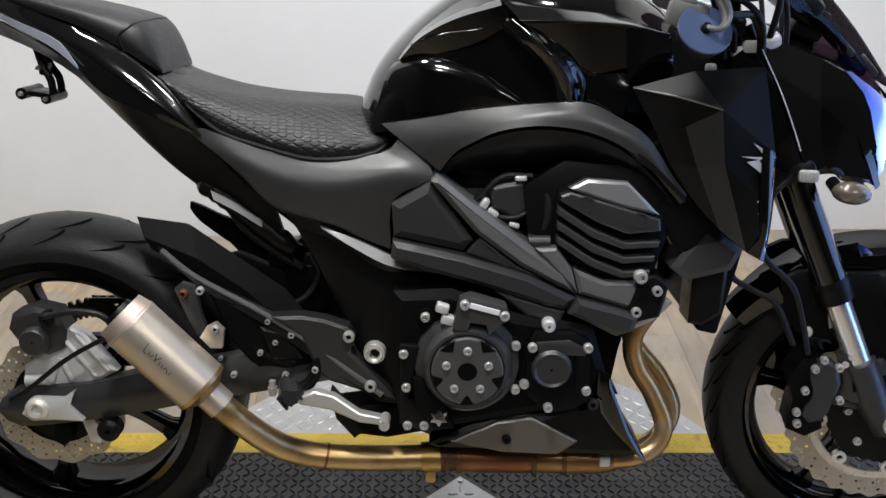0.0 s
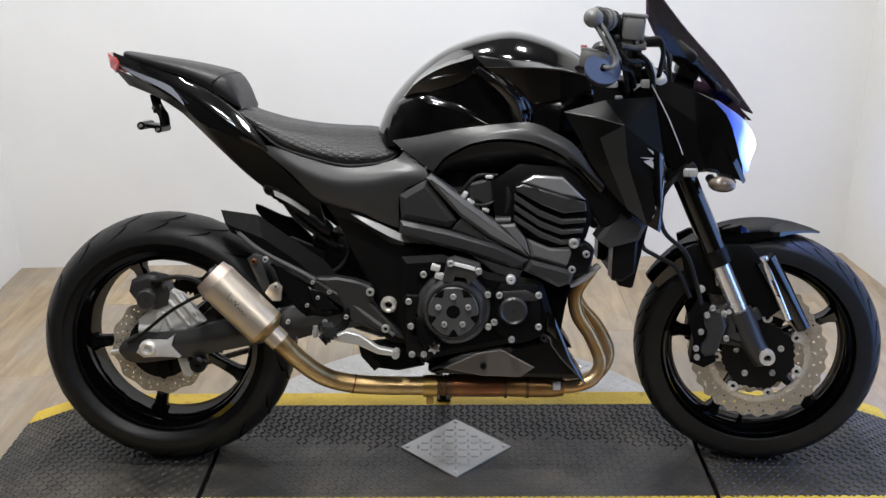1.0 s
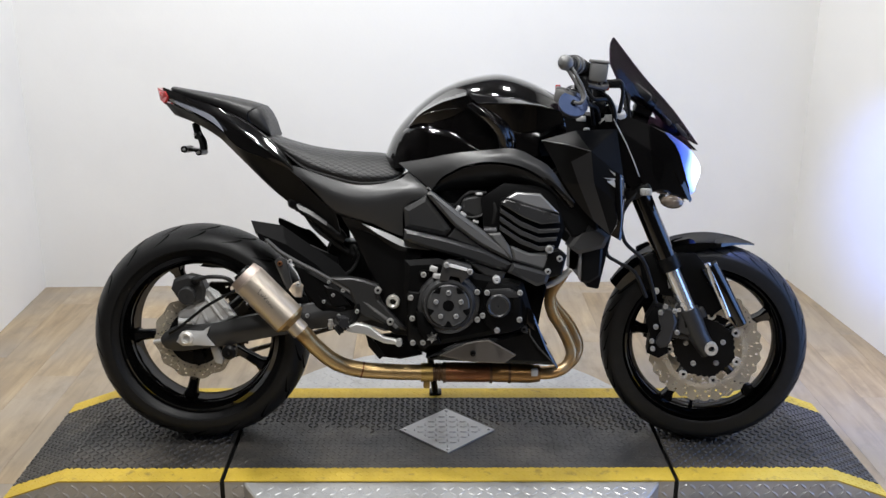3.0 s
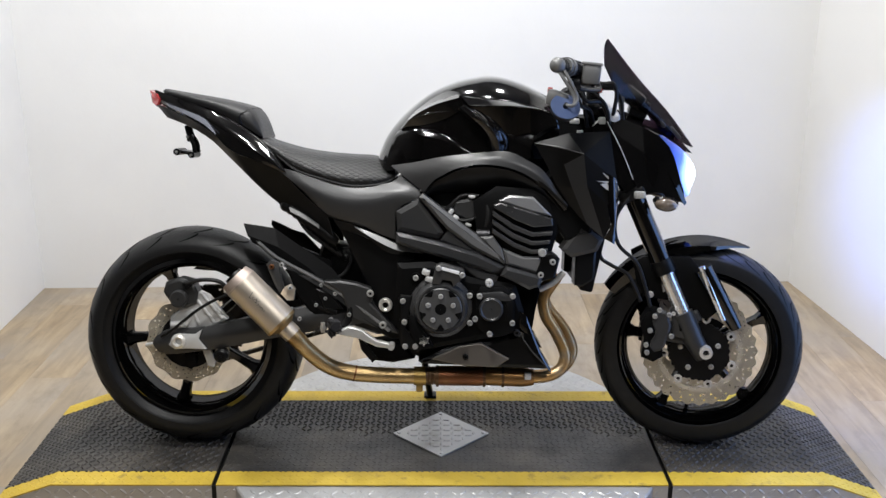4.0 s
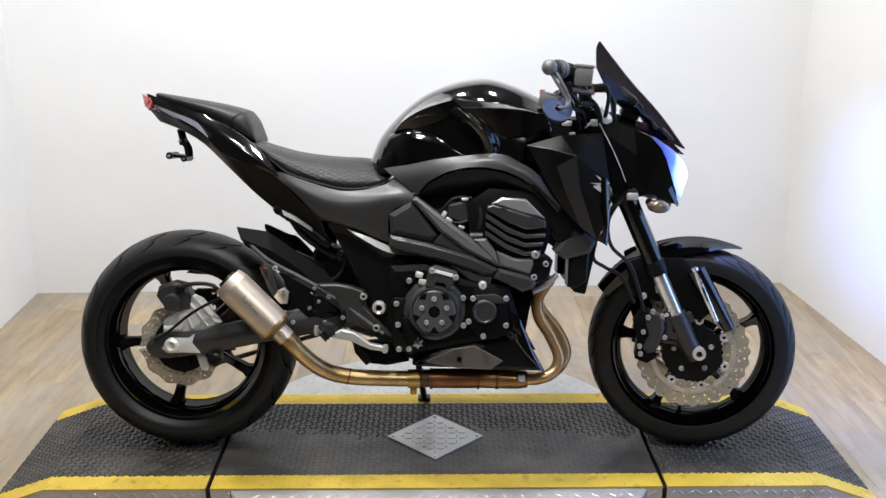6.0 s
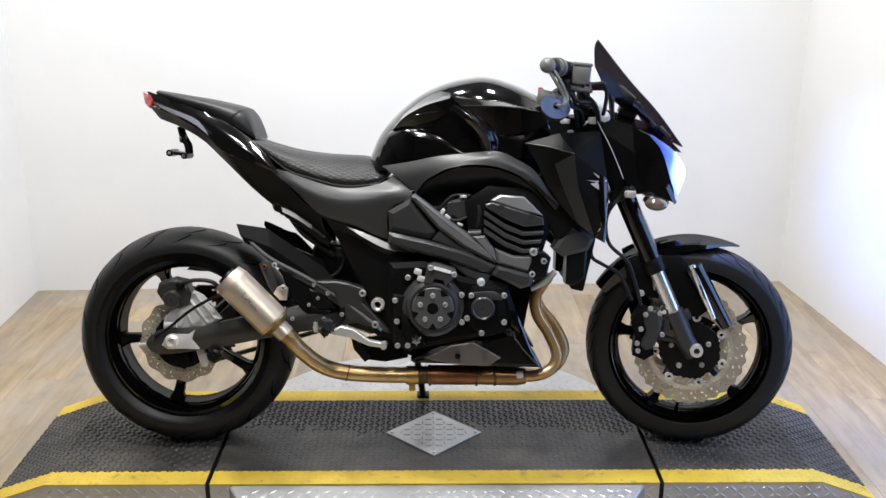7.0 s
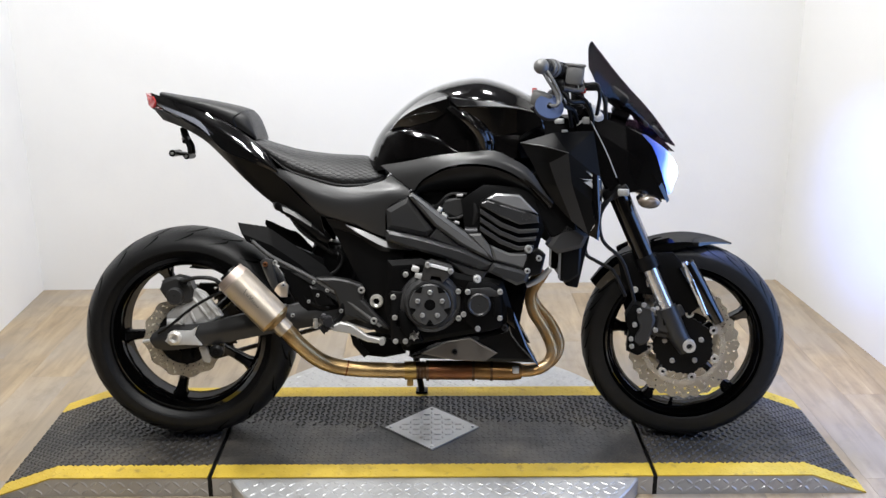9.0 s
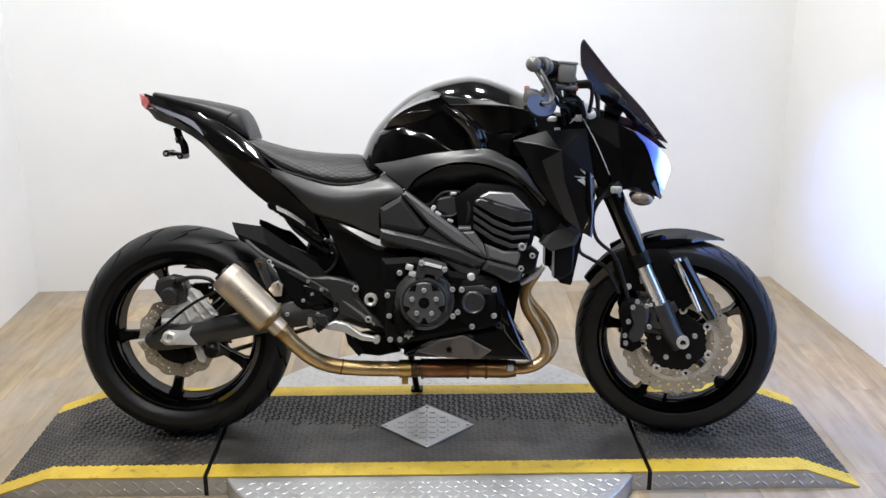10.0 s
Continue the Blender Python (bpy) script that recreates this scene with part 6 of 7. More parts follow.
# throttle bodies and hoses in the gap above
plate_part("throttle_body", [(0.012, 0.688), (0.064, 0.698), (0.080, 0.660), (0.050, 0.634), (0.014, 0.656)], -0.09, -0.150, M_MATTE, "dark faceted throttle cover", 0.006, 0.006)
for x, z, w, h, tilt in ((0.086, 0.686, 0.014, 0.026, 15), (0.089, 0.666, 0.018, 0.014, -30), (0.057, 0.701, 0.018, 0.008, 0), (0.003, 0.661, 0.012, 0.018, 30), (0.016, 0.647, 0.018, 0.010, 35), (0.049, 0.628, 0.016, 0.008, 20), (0.159, 0.716, 0.010, 0.006, 0)):
    bm = bmesh.new()
    box(bm, (x, -0.152, z), (w, 0.016, h), min(w, h) * 0.3, Matrix.Rotation(radians(tilt), 4, "Y"))
    part("hose_fitting", bm, M_ALU, moto, "pale metal hose fitting", 60)
for pts in ([(-0.02, -0.14, 0.655), (0.00, -0.15, 0.675), (0.03, -0.152, 0.703), (0.075, -0.15, 0.704)], [(0.02, -0.150, 0.640), (0.05, -0.155, 0.640), (0.08, -0.15, 0.655)]):
    bm = bmesh.new()
    tube(bm, pts, 0.0045, 8, 6)
    part("fuel_line", bm, M_RUBBER, moto)
bm = bmesh.new()
rod(bm, (0.070, -0.165, 0.603), (0.103, -0.165, 0.603), 0.015, seg=18)
part("coolant_elbow", bm, M_GREY, moto, "grey coolant elbow")
bm = bmesh.new()
tube(bm, [(0.09, -0.16, 0.70), (0.10, -0.165, 0.65), (0.085, -0.16, 0.61)], 0.009, 12, 6)
part("coolant_hose", bm, M_RUBBER, moto)

# clutch cover: stepped ring with a five-bolt cap
KX, KZ = -0.0215, 0.4195
bm = bmesh.new()
lathe(bm, [(0.002, -0.180), (0.084, -0.180), (0.080, -0.203), (0.070, -0.208), (0.068, -0.222), (0.062, -0.232), (0.057, -0.232), (0.055, -0.227), (0.002, -0.227)], (KX, 0, KZ), 72)
clutch = part("clutch_cover", bm, mat("clutch_ring_grey", (0.046, 0.046, 0.047), 0.38, 0.3, vary=0.15, scale=25, bump=0.06, bump_scale=500), engine, "dark grey stepped clutch cover", 30)
bm = bmesh.new()
pts = []
for k in range(100):
    a = 2 * math.pi * k / 100
    r = 0.0545 - 0.007 * max(0.0, math.cos(5 * (a - radians(54)))) ** 6
    pts.append((KX + r * math.cos(a), KZ + r * math.sin(a)))
prism(bm, pts, -0.222, -0.236, 0.003, 0.002)
part("clutch_cap", bm, mat("clutch_cap_grey", (0.075, 0.075, 0.075), 0.38, 0.3, vary=0.15, scale=25, bump=0.06, bump_scale=500), clutch, "grey five-lobed clutch cap", 30)
# black wedges laid on the cap stand for its shaded slots
for k in range(5):
    a0 = radians(54 + 72 * k)
    w = 1.0 if k < 2 else 0.7
    tri = []
    for rr, da in ((0.0540, 0.27 * w), (0.0540, -0.27 * w), (0.0395, -0.05), (0.0395, 0.05)):
        tri.append((KX + rr * math.cos(a0 + da), KZ + rr * math.sin(a0 + da)))
    b2 = bmesh.new()
    prism(b2, tri, -0.234, -0.2387)
    part("cap_slot", b2, M_GROOVE, clutch, "", 0)
# black disc on the cap stands for the shaded hub hole
bm = bmesh.new()
lathe(bm, [(0.0005, -0.2384), (0.0142, -0.2384), (0.0150, -0.2378), (0.0150, -0.234), (0.0005, -0.234)], (KX, 0, KZ), 32)
part("clutch_hub", bm, M_GROOVE, clutch, "black disc for the shaded hub recess")
for k in range(5):
    a = radians(90 + 72 * k)
    bm = bmesh.new()
    lathe(bm, [(0.002, -0.2376), (0.0098, -0.2376), (0.0098, -0.236), (0.002, -0.236)], (KX + 0.0335 * math.cos(a), 0, KZ + 0.0335 * math.sin(a)), 18)
    part("bolt_seat", bm, M_DARK, clutch)
    bolt(clutch, KX + 0.0335 * math.cos(a), -0.2375, KZ + 0.0335 * math.sin(a), 0.0088, "clutch_bolt")
# crossing arms of the clutch guard
plate_part("clutch_arm", [(-0.045, 0.484), (-0.034, 0.530), (-0.018, 0.536), (0.036, 0.520), (0.040, 0.505), (0.010, 0.476), (0.006, 0.492), (-0.018, 0.496), (-0.022, 0.482)], -0.200, -0.232, M_MIDGREY, "grey guard arm", 0.004, 0.002, engine)
bm = bmesh.new()
box(bm, (0.003, -0.2365, 0.519), (0.046, 0.002, 0.0085), 0.0008, Matrix.Rotation(radians(15), 4, "Y"))
part("maker_plate", bm, M_WHITE, engine, "plain pale badge strip", 0)
plate_part("case_rim", [(-0.125, 0.450), (-0.095, 0.448), (-0.112, 0.360), (-0.062, 0.318), (-0.080, 0.300), (-0.125, 0.320)], -0.186, -0.205, M_SATIN, "black case rim", 0.004, 0.002, engine)
plate_part("case_web", [(-0.105, 0.400), (-0.085, 0.395), (-0.055, 0.345), (-0.040, 0.315), (-0.070, 0.310), (-0.100, 0.350)], -0.186, -0.212, M_DARK, "", 0.004, 0.002, engine)
for x, z in ((-0.119, 0.435), (-0.115, 0.380), (-0.086, 0.495), (-0.087, 0.316), (-0.027, 0.525), (0.033, 0.508), (0.053, 0.450), (0.078, 0.450), (0.163, 0.450), (0.067, 0.390), (0.054, 0.378), (0.163, 0.380), (0.105, 0.351), (-0.113, 0.316)):
    y = -0.236 if z > 0.503 else (-0.213 if x > 0.06 else -0.206)
    bolt(engine, x, y, z, 0.0098, "case_bolt")
    if y > -0.21:
        bm = bmesh.new()
        lathe(bm, [(0.001, -0.18), (0.0135, -0.18), (0.0125, -0.203), (0.001, -0.203)], (x, 0, z), 18)
        part("bolt_boss", bm, M_DARK, engine)
bm = bmesh.new()
pts = [(-0.064 + (0.015 if k % 2 else 0.009) * math.cos(math.pi * k / 6), 0.332 + (0.015 if k % 2 else 0.009) * math.sin(math.pi * k / 6)) for k in range(12)]
prism(bm, pts, -0.18, -0.214)
part("filler_cap", bm, M_BOB, engine, "star-shaped bare metal filler cap", 20)
for x, z in ((-0.060, 0.510), (-0.052, 0.492)):
    bm = bmesh.new()
    box(bm, (x, -0.205, z), (0.020, 0.02, 0.014), 0.003, Matrix.Rotation(radians(18), 4, "Y"))
    part("cable_fitting", bm, M_ALU, engine, "bare metal clutch cable fitting")
# ignition cover
plate_part("ignition_cover", [(0.070, 0.452), (0.082, 0.474), (0.140, 0.474), (0.168, 0.456), (0.170, 0.362), (0.148, 0.346), (0.105, 0.338), (0.072, 0.368)], -0.18, -0.205, M_DARK, "black square ignition cover", 0.008, 0.004, engine)
bm = bmesh.new()
lathe(bm, [(0.002, -0.206), (0.031, -0.206), (0.031, -0.217), (0.027, -0.223), (0.023, -0.220), (0.002, -0.220)], (0.108, 0, 0.416), 48)
part("ignition_cap", bm, M_MATTE, engine, "round black cap", 30)
plate_part("cover_step", [(0.084, 0.458), (0.134, 0.462), (0.160, 0.448), (0.160, 0.438), (0.090, 0.438)], -0.204, -0.214, M_MATTE, "", 0.002, 0.001, engine)
plate_part("cover_rib", [(0.146, 0.436), (0.166, 0.436), (0.166, 0.382), (0.146, 0.382)], -0.204, -0.212, M_DARK, "", 0.002, 0.001, engine)
bm = bmesh.new()
lathe(bm, [(0.002, -0.210), (0.008, -0.210), (0.0105, -0.206), (0.0105, -0.18), (0.002, -0.18)], (0.103, 0, 0.482), 20)
part("plug", bm, M_ALU, engine, "bare metal plug")

# ---- spar covers along the frame
for s in (-1, 1):
    plate_part("spar_cover", [(-0.138, 0.664), (-0.080, 0.697), (-0.014, 0.609), (-0.030, 0.592), (-0.135, 0.614)], s * 0.11, s * 0.172, M_MATTE, "matte black faceted spar cover", 0.012, 0.008)
    plate_part("spar_strip", [(-0.079, 0.701), (-0.069, 0.709), (0.012, 0.647), (0.103, 0.581), (0.128, 0.562), (0.144, 0.527), (0.100, 0.549), (0.056, 0.573), (-0.010, 0.622)], s * 0.12, s * 0.184, M_SPAR, "grey faceted spar strip", 0.008, 0.010)
    plate_part("spar_wedge", [(-0.012, 0.606), (-0.004, 0.614), (0.052, 0.570), (0.090, 0.552), (0.040, 0.566), (-0.024, 0.590)], s * 0.12, s * 0.180, M_MATTE, "matte black wedge", 0.003, 0.002)
    plate_part("lower_spar", [(-0.136, 0.611), (-0.030, 0.588), (0.071, 0.558), (0.143, 0.523), (0.130, 0.504), (0.100, 0.510), (-0.002, 0.542), (-0.090, 0.566), (-0.139, 0.584)], s * 0.12, s * 0.190, M_MATTE, "matte black lower spar", 0.008, 0.008)
    plate_part("spar_underside", [(0.020, 0.532), (0.095, 0.507), (0.128, 0.500), (0.120, 0.478), (0.070, 0.492)], s * 0.12, s * 0.186, M_MATTE, "", 0.004, 0.003)
    plate_part("front_spar", [(0.145, 0.526), (0.202, 0.511), (0.240, 0.500), (0.232, 0.474), (0.206, 0.466), (0.166, 0.486), (0.131, 0.502)], s * 0.12, s * 0.202, M_MATTE, "matte black front engine mount", 0.008, 0.006)
    plate_part("mount_web", [(0.080, 0.600), (0.112, 0.602), (0.136, 0.568), (0.146, 0.530), (0.130, 0.546)], s * 0.12, s * 0.190, M_SPAR, "grey mount web", 0.004, 0.004)
    plate_part("mount_plate", [(0.138, 0.570), (0.188, 0.550), (0.232, 0.552), (0.246, 0.530), (0.238, 0.503), (0.148, 0.530)], s * 0.12, s * 0.190, M_SPAR, "grey faceted mount plate", 0.006, 0.005)
    plate_part("mount_bracket", [(0.238, 0.556), (0.262, 0.562), (0.284, 0.546), (0.272, 0.495), (0.228, 0.484), (0.218, 0.498)], s * 0.12, s * 0.194, M_SATIN, "black mount bracket", 0.004, 0.003)
    for x, z in ((0.265, 0.538), (0.235, 0.504)):
        if s < 0:
            bolt(moto, x, -0.200, z, 0.0105, "mount_bolt")
    # frame gusset by the swingarm pivot
    bm = bmesh.new()
    skin(bm, [
        [(-0.306, s * 0.128, 0.636), (-0.258, s * 0.140, 0.628), (-0.224, s * 0.145, 0.618), (-0.190, s * 0.148, 0.590), (-0.150, s * 0.150, 0.566), (-0.069, s * 0.154, 0.558)],
        [(-0.290, s * 0.120, 0.610), (-0.250, s * 0.130, 0.602), (-0.215, s * 0.135, 0.588), (-0.185, s * 0.138, 0.566), (-0.150, s * 0.140, 0.548), (-0.080, s * 0.145, 0.548)],
    ], 0.010, 14, 4)
    part("gusset_edge", bm, M_SATIN, moto, "satin black gusset edge", 40)
    # silver strip paints the wide highlight along the gusset
    bm = bmesh.new()
    skin(bm, [
        [(-0.250, s * 0.146, 0.622), (-0.191, s * 0.151, 0.600), (-0.127, s * 0.156, 0.572), (-0.068, s * 0.159, 0.555)],
        [(-0.246, s * 0.150, 0.618), (-0.197, s * 0.157, 0.589), (-0.140, s * 0.162, 0.562), (-0.070, s * 0.162, 0.552)],
    ], 0.012, 12, 4)
    part("gusset_blade", bm, M_CAP, moto, "silver strip for the wide highlight on the gusset", 40)
    bm = bmesh.new()
    skin(bm, [
        [(-0.292, s * 0.118, 0.612), (-0.250, s * 0.126, 0.600), (-0.205, s * 0.132, 0.582), (-0.150, s * 0.136, 0.552), (-0.085, s * 0.140, 0.550)],
        [(-0.258, s * 0.118, 0.550), (-0.230, s * 0.126, 0.530), (-0.195, s * 0.134, 0.510), (-0.155, s * 0.138, 0.500), (-0.110, s * 0.138, 0.500)],
        [(-0.215, s * 0.120, 0.450), (-0.200, s * 0.128, 0.430), (-0.180, s * 0.134, 0.415), (-0.155, s * 0.136, 0.410), (-0.128, s * 0.136, 0.410)],
        [(-0.180, s * 0.120, 0.330), (-0.170, s * 0.126, 0.325), (-0.155, s * 0.130, 0.320), (-0.140, s * 0.132, 0.320), (-0.125, s * 0.132, 0.320)],
    ], 0.020, 10, 12)
    part("frame_gusset", bm, M_SATIN, moto, "satin black swingarm pivot plate", 50)
bm = bmesh.new()
lathe(bm, [(0.0085, -0.136), (0.0085, -0.150), (0.0125, -0.153), (0.0140, -0.148), (0.0165, -0.150), (0.0185, -0.145), (0.0185, -0.130), (0.0085, -0.130)], (-0.168, 0, 0.412), 36)
part("pivot_collar", bm, M_BOB, moto, "bare steel swingarm pivot collar")

# ---- belly pan
for s in (-1, 1):
    plate_part("belly_pan", [(-0.080, 0.268), (0.040, 0.330), (0.100, 0.322), (0.165, 0.340), (0.200, 0.352), (0.236, 0.300), (0.268, 0.250), (0.120, 0.254), (0.060, 0.258), (-0.070, 0.262)], s * 0.07, s * 0.172, M_SATIN, "satin black belly pan", 0.010, 0.006)
    plate_part("belly_inlay", [(-0.046, 0.277), (0.027, 0.311), (0.083, 0.321), (0.158, 0.279), (0.126, 0.256), (0.038, 0.260)], s * 0.16, s * 0.184, mat("bronze_grey_paint", (0.14, 0.125, 0.108), 0.36, 0.5, 0.12), "bronze-grey diamond belly inlay", 0.003, 0.002)
    plate_part("belly_blade", [(0.178, 0.404), (0.200, 0.395), (0.238, 0.300), (0.272, 0.240), (0.215, 0.300), (0.192, 0.332)], s * 0.12, s * 0.190, M_RIM, "gloss black blade", 0.004, 0.003)
plate_part("blade_facet", [(0.184, 0.408), (0.200, 0.398), (0.206, 0.346), (0.183, 0.366)], -0.186, -0.196, M_GLOSS, "gloss black upright facet", 0.003, 0.001)
bolt(moto, 0.044, -0.188, 0.284, 0.010, "pan_bolt", M_SATIN)
bolt(moto, 0.176, -0.200, 0.352, 0.012, "pan_bolt", M_GREY)

# ---- exhaust
M_BURNT = mat("burnt_weld", (0.12, 0.065, 0.03), 0.45, 0.6, vary=0.5, scale=30)
A, B2 = Vector((-0.551, -0.196, 0.490)), Vector((-0.436, -0.196, 0.373))
ax = (B2 - A).normalized()
bm = bmesh.new()
rod(bm, A + ax * 0.016, B2, 0.0452, seg=48)
can = part("silencer", bm, M_TITAN, moto, "champagne titanium silencer can", 40)
bm = bmesh.new()
rod(bm, A + ax * 0.020, A - ax * 0.004, 0.0458, 0.040, 48)
part("end_cap", bm, mat("dull_end_cap", (0.46, 0.38, 0.33), 0.52, 0.7, vary=0.15, scale=30), can, "brushed bevelled end cap")
bm = bmesh.new()
rod(bm, A - ax * 0.0045, A - ax * 0.012, 0.026, 0.024, 30)
part("outlet", bm, M_SATIN, can, "dark silencer outlet")
bm = bmesh.new()
rod(bm, B2 - ax * 0.003, B2 + ax * 0.004, 0.0462, 0.045, 48)
rod(bm, B2 + ax * 0.004, B2 + ax * 0.016, 0.043, 0.026, 48)
part("inlet_cone", bm, M_PIPE, can, "golden inlet cone", 30)
# dark scribble of lettering along the can, as plain strokes
nrm = Vector((0, -1, 0))
up = ax.cross(nrm).normalized()
if up.z < 0:
    up = -up
bm = bmesh.new()
for k, (u, v, h, tilt) in enumerate(((0.040, 0.004, 0.022, 8), (0.046, -0.004, 0.009, 80), (0.055, 0.0, 0.011, 20), (0.063, 0.0, 0.012, -25), (0.072, 0.002, 0.020, 30), (0.078, 0.002, 0.020, -28), (0.088, -0.002, 0.010, 5), (0.096, -0.002, 0.012, 20), (0.104, -0.002, 0.012, -30), (0.112, -0.003, 0.010, 40), (0.120, -0.003, 0.009, -10))):
    ang = math.asin(max(-1, min(1, (v + 0.006) / 0.0453)))
    rad = nrm * math.cos(ang) + up * math.sin(ang)
    p = A + ax * (0.058 + (u - 0.040) * 0.66) + rad * 0.0454
    tang = (up * math.cos(ang) - nrm * math.sin(ang)).normalized()
    rot = Matrix((ax, tang, rad)).transposed().to_4x4() @ Matrix.Rotation(radians(tilt), 4, "Z")
    box(bm, p, (0.0013, h * 0.62, 0.0006), 0, rot)
part("can_marking", bm, M_MARK, can, "dark handwriting-like strokes", 0)
bm = bmesh.new()
tube(bm, [B2 + ax * 0.008, B2 + ax * 0.06, (-0.372, -0.180, 0.300), (-0.335, -0.162, 0.262), (-0.298, -0.146, 0.238), (-0.245, -0.136, 0.224), (-0.168, -0.126, 0.217), (-0.092, -0.112, 0.212)], 0.0215, 24, 8)
link = part("link_pipe", bm, M_PIPE, moto, "golden heat-tinted link pipe", 60)
bm = bmesh.new()
rod(bm, B2 + ax * 0.012, B2 + ax * 0.045, 0.0245, seg=28)
part("pipe_sleeve", bm, M_TITAN, link, "pale pipe sleeve")
bm = bmesh.new()
rod(bm, (-0.253, -0.137, 0.2255), (-0.249, -0.1365, 0.2245), 0.0226, seg=28)
part("weld_bead", bm, M_COPPER, link, "dark weld bead")
bm = bmesh.new()
rod(bm, (-0.094, -0.112, 0.212), (-0.062, -0.110, 0.212), 0.0255, seg=28)
box(bm, (-0.078, -0.122, 0.184), (0.018, 0.012, 0.026), 0.004)
part("pipe_clamp", bm, mat("brass_clamp", (0.45, 0.30, 0.10), 0.35, 0.9), link, "brassy pipe clamp")
bm = bmesh.new()
tube(bm, [(-0.034, -0.110, 0.213), (-0.02, -0.110, 0.213), (0.08, -0.110, 0.213), (0.098, -0.110, 0.213)], 0.026, 28, 3, [0.0240, 0.0268, 0.0270, 0.0250])
cat = part("catalyser_pipe", bm, M_COPPER, moto, "rust-red heat-stained catalyser section", 50)
bm = bmesh.new()
tube(bm, [(-0.066 + 0.0022 * k, -0.110, 0.213) for k in range(16)], 0.024, 24, 1, [0.0235 if k % 4 < 2 else 0.0252 for k in range(16)])
part("bellows", bm, M_BURNT, cat, "dark ribbed bellows", 30)
bm = bmesh.new()
tube(bm, [(0.096, -0.110, 0.213), (0.11, -0.110, 0.213), (0.15, -0.110, 0.212), (0.20, -0.108, 0.210), (0.228, -0.106, 0.210)], 0.026, 26, 4, [0.0245, 0.0262, 0.0262, 0.0258, 0.0225])
part("collector", bm, mat("amber_collector", (0.30, 0.165, 0.062), 0.36, 0.8, vary=0.6, scale=16, rvary=0.12), cat, "amber heat-tinted collector", 50)
for x in (-0.030, 0.096, 0.146):
    bm = bmesh.new()
    rod(bm, (x - 0.0035, -0.110, 0.212), (x + 0.0035, -0.110, 0.212), 0.0288, seg=28)
    part("seam_ring", bm, M_BURNT, cat, "dark burnt seam ring")
M_HEADER = mat("amber_header_pipe", (0.56, 0.33, 0.125), 0.34, 0.75, vary=0.6, scale=14, rvary=0.12)
stain(M_HEADER, (0.50, 0.42, 0.30), 11, 0.5, 0.66, 0.8)
for k, (oy, pts) in enumerate(((0, [(0.19, -0.110, 0.214), (0.252, -0.108, 0.211), (0.299, -0.102, 0.228), (0.315, -0.096, 0.268), (0.292, -0.094, 0.326), (0.261, -0.094, 0.378), (0.256, -0.096, 0.430), (0.288, -0.096, 0.484)]),
                               (1, [(0.19, -0.080, 0.208), (0.268, -0.066, 0.206), (0.320, -0.050, 0.228), (0.340, -0.040, 0.274), (0.314, -0.036, 0.334), (0.270, -0.036, 0.390), (0.262, -0.036, 0.436), (0.292, -0.036, 0.484)]))):
    bm = bmesh.new()
    tube(bm, [Vector(p) for p in pts], 0.0162, 22, 8)
    part("header_pipe", bm, M_HEADER, cat, "golden-brown heat-tinted header pipe", 60)
bm = bmesh.new()
box(bm, (0.212, -0.133, 0.220), (0.018, 0.012, 0.020), 0.003)
part("clamp_nut", bm, M_ALU, cat, "bare clamp nut")
bm = bmesh.new()
tube(bm, [(0.240, -0.118, 0.452), (0.275, -0.120, 0.470), (0.304, -0.116, 0.498)], 0.008, 12, 5)
part("header_clamp", bm, M_ALU, cat, "bare metal header clamp")

# ---- silencer hanger
plate_part("silencer_bracket", [(-0.478, 0.522), (-0.466, 0.532), (-0.446, 0.526), (-0.438, 0.480), (-0.430, 0.452), (-0.446, 0.446), (-0.458, 0.470)], -0.150, -0.162, M_MATTE, "black hanger bracket", 0.002, 0.001)
plate_part("silencer_tab", [(-0.440, 0.446), (-0.430, 0.462), (-0.414, 0.470), (-0.402, 0.458), (-0.406, 0.428), (-0.424, 0.428)], -0.160, -0.172, M_TITAN, "pale silencer tab", 0.002, 0.001)
bolt(moto, -0.463, -0.166, 0.516, 0.009, "hanger_bolt", M_COPPER)
bolt(moto, -0.437, -0.166, 0.521, 0.0085, "hanger_bolt")
bolt(moto, -0.414, -0.176, 0.462, 0.008, "hanger_bolt")

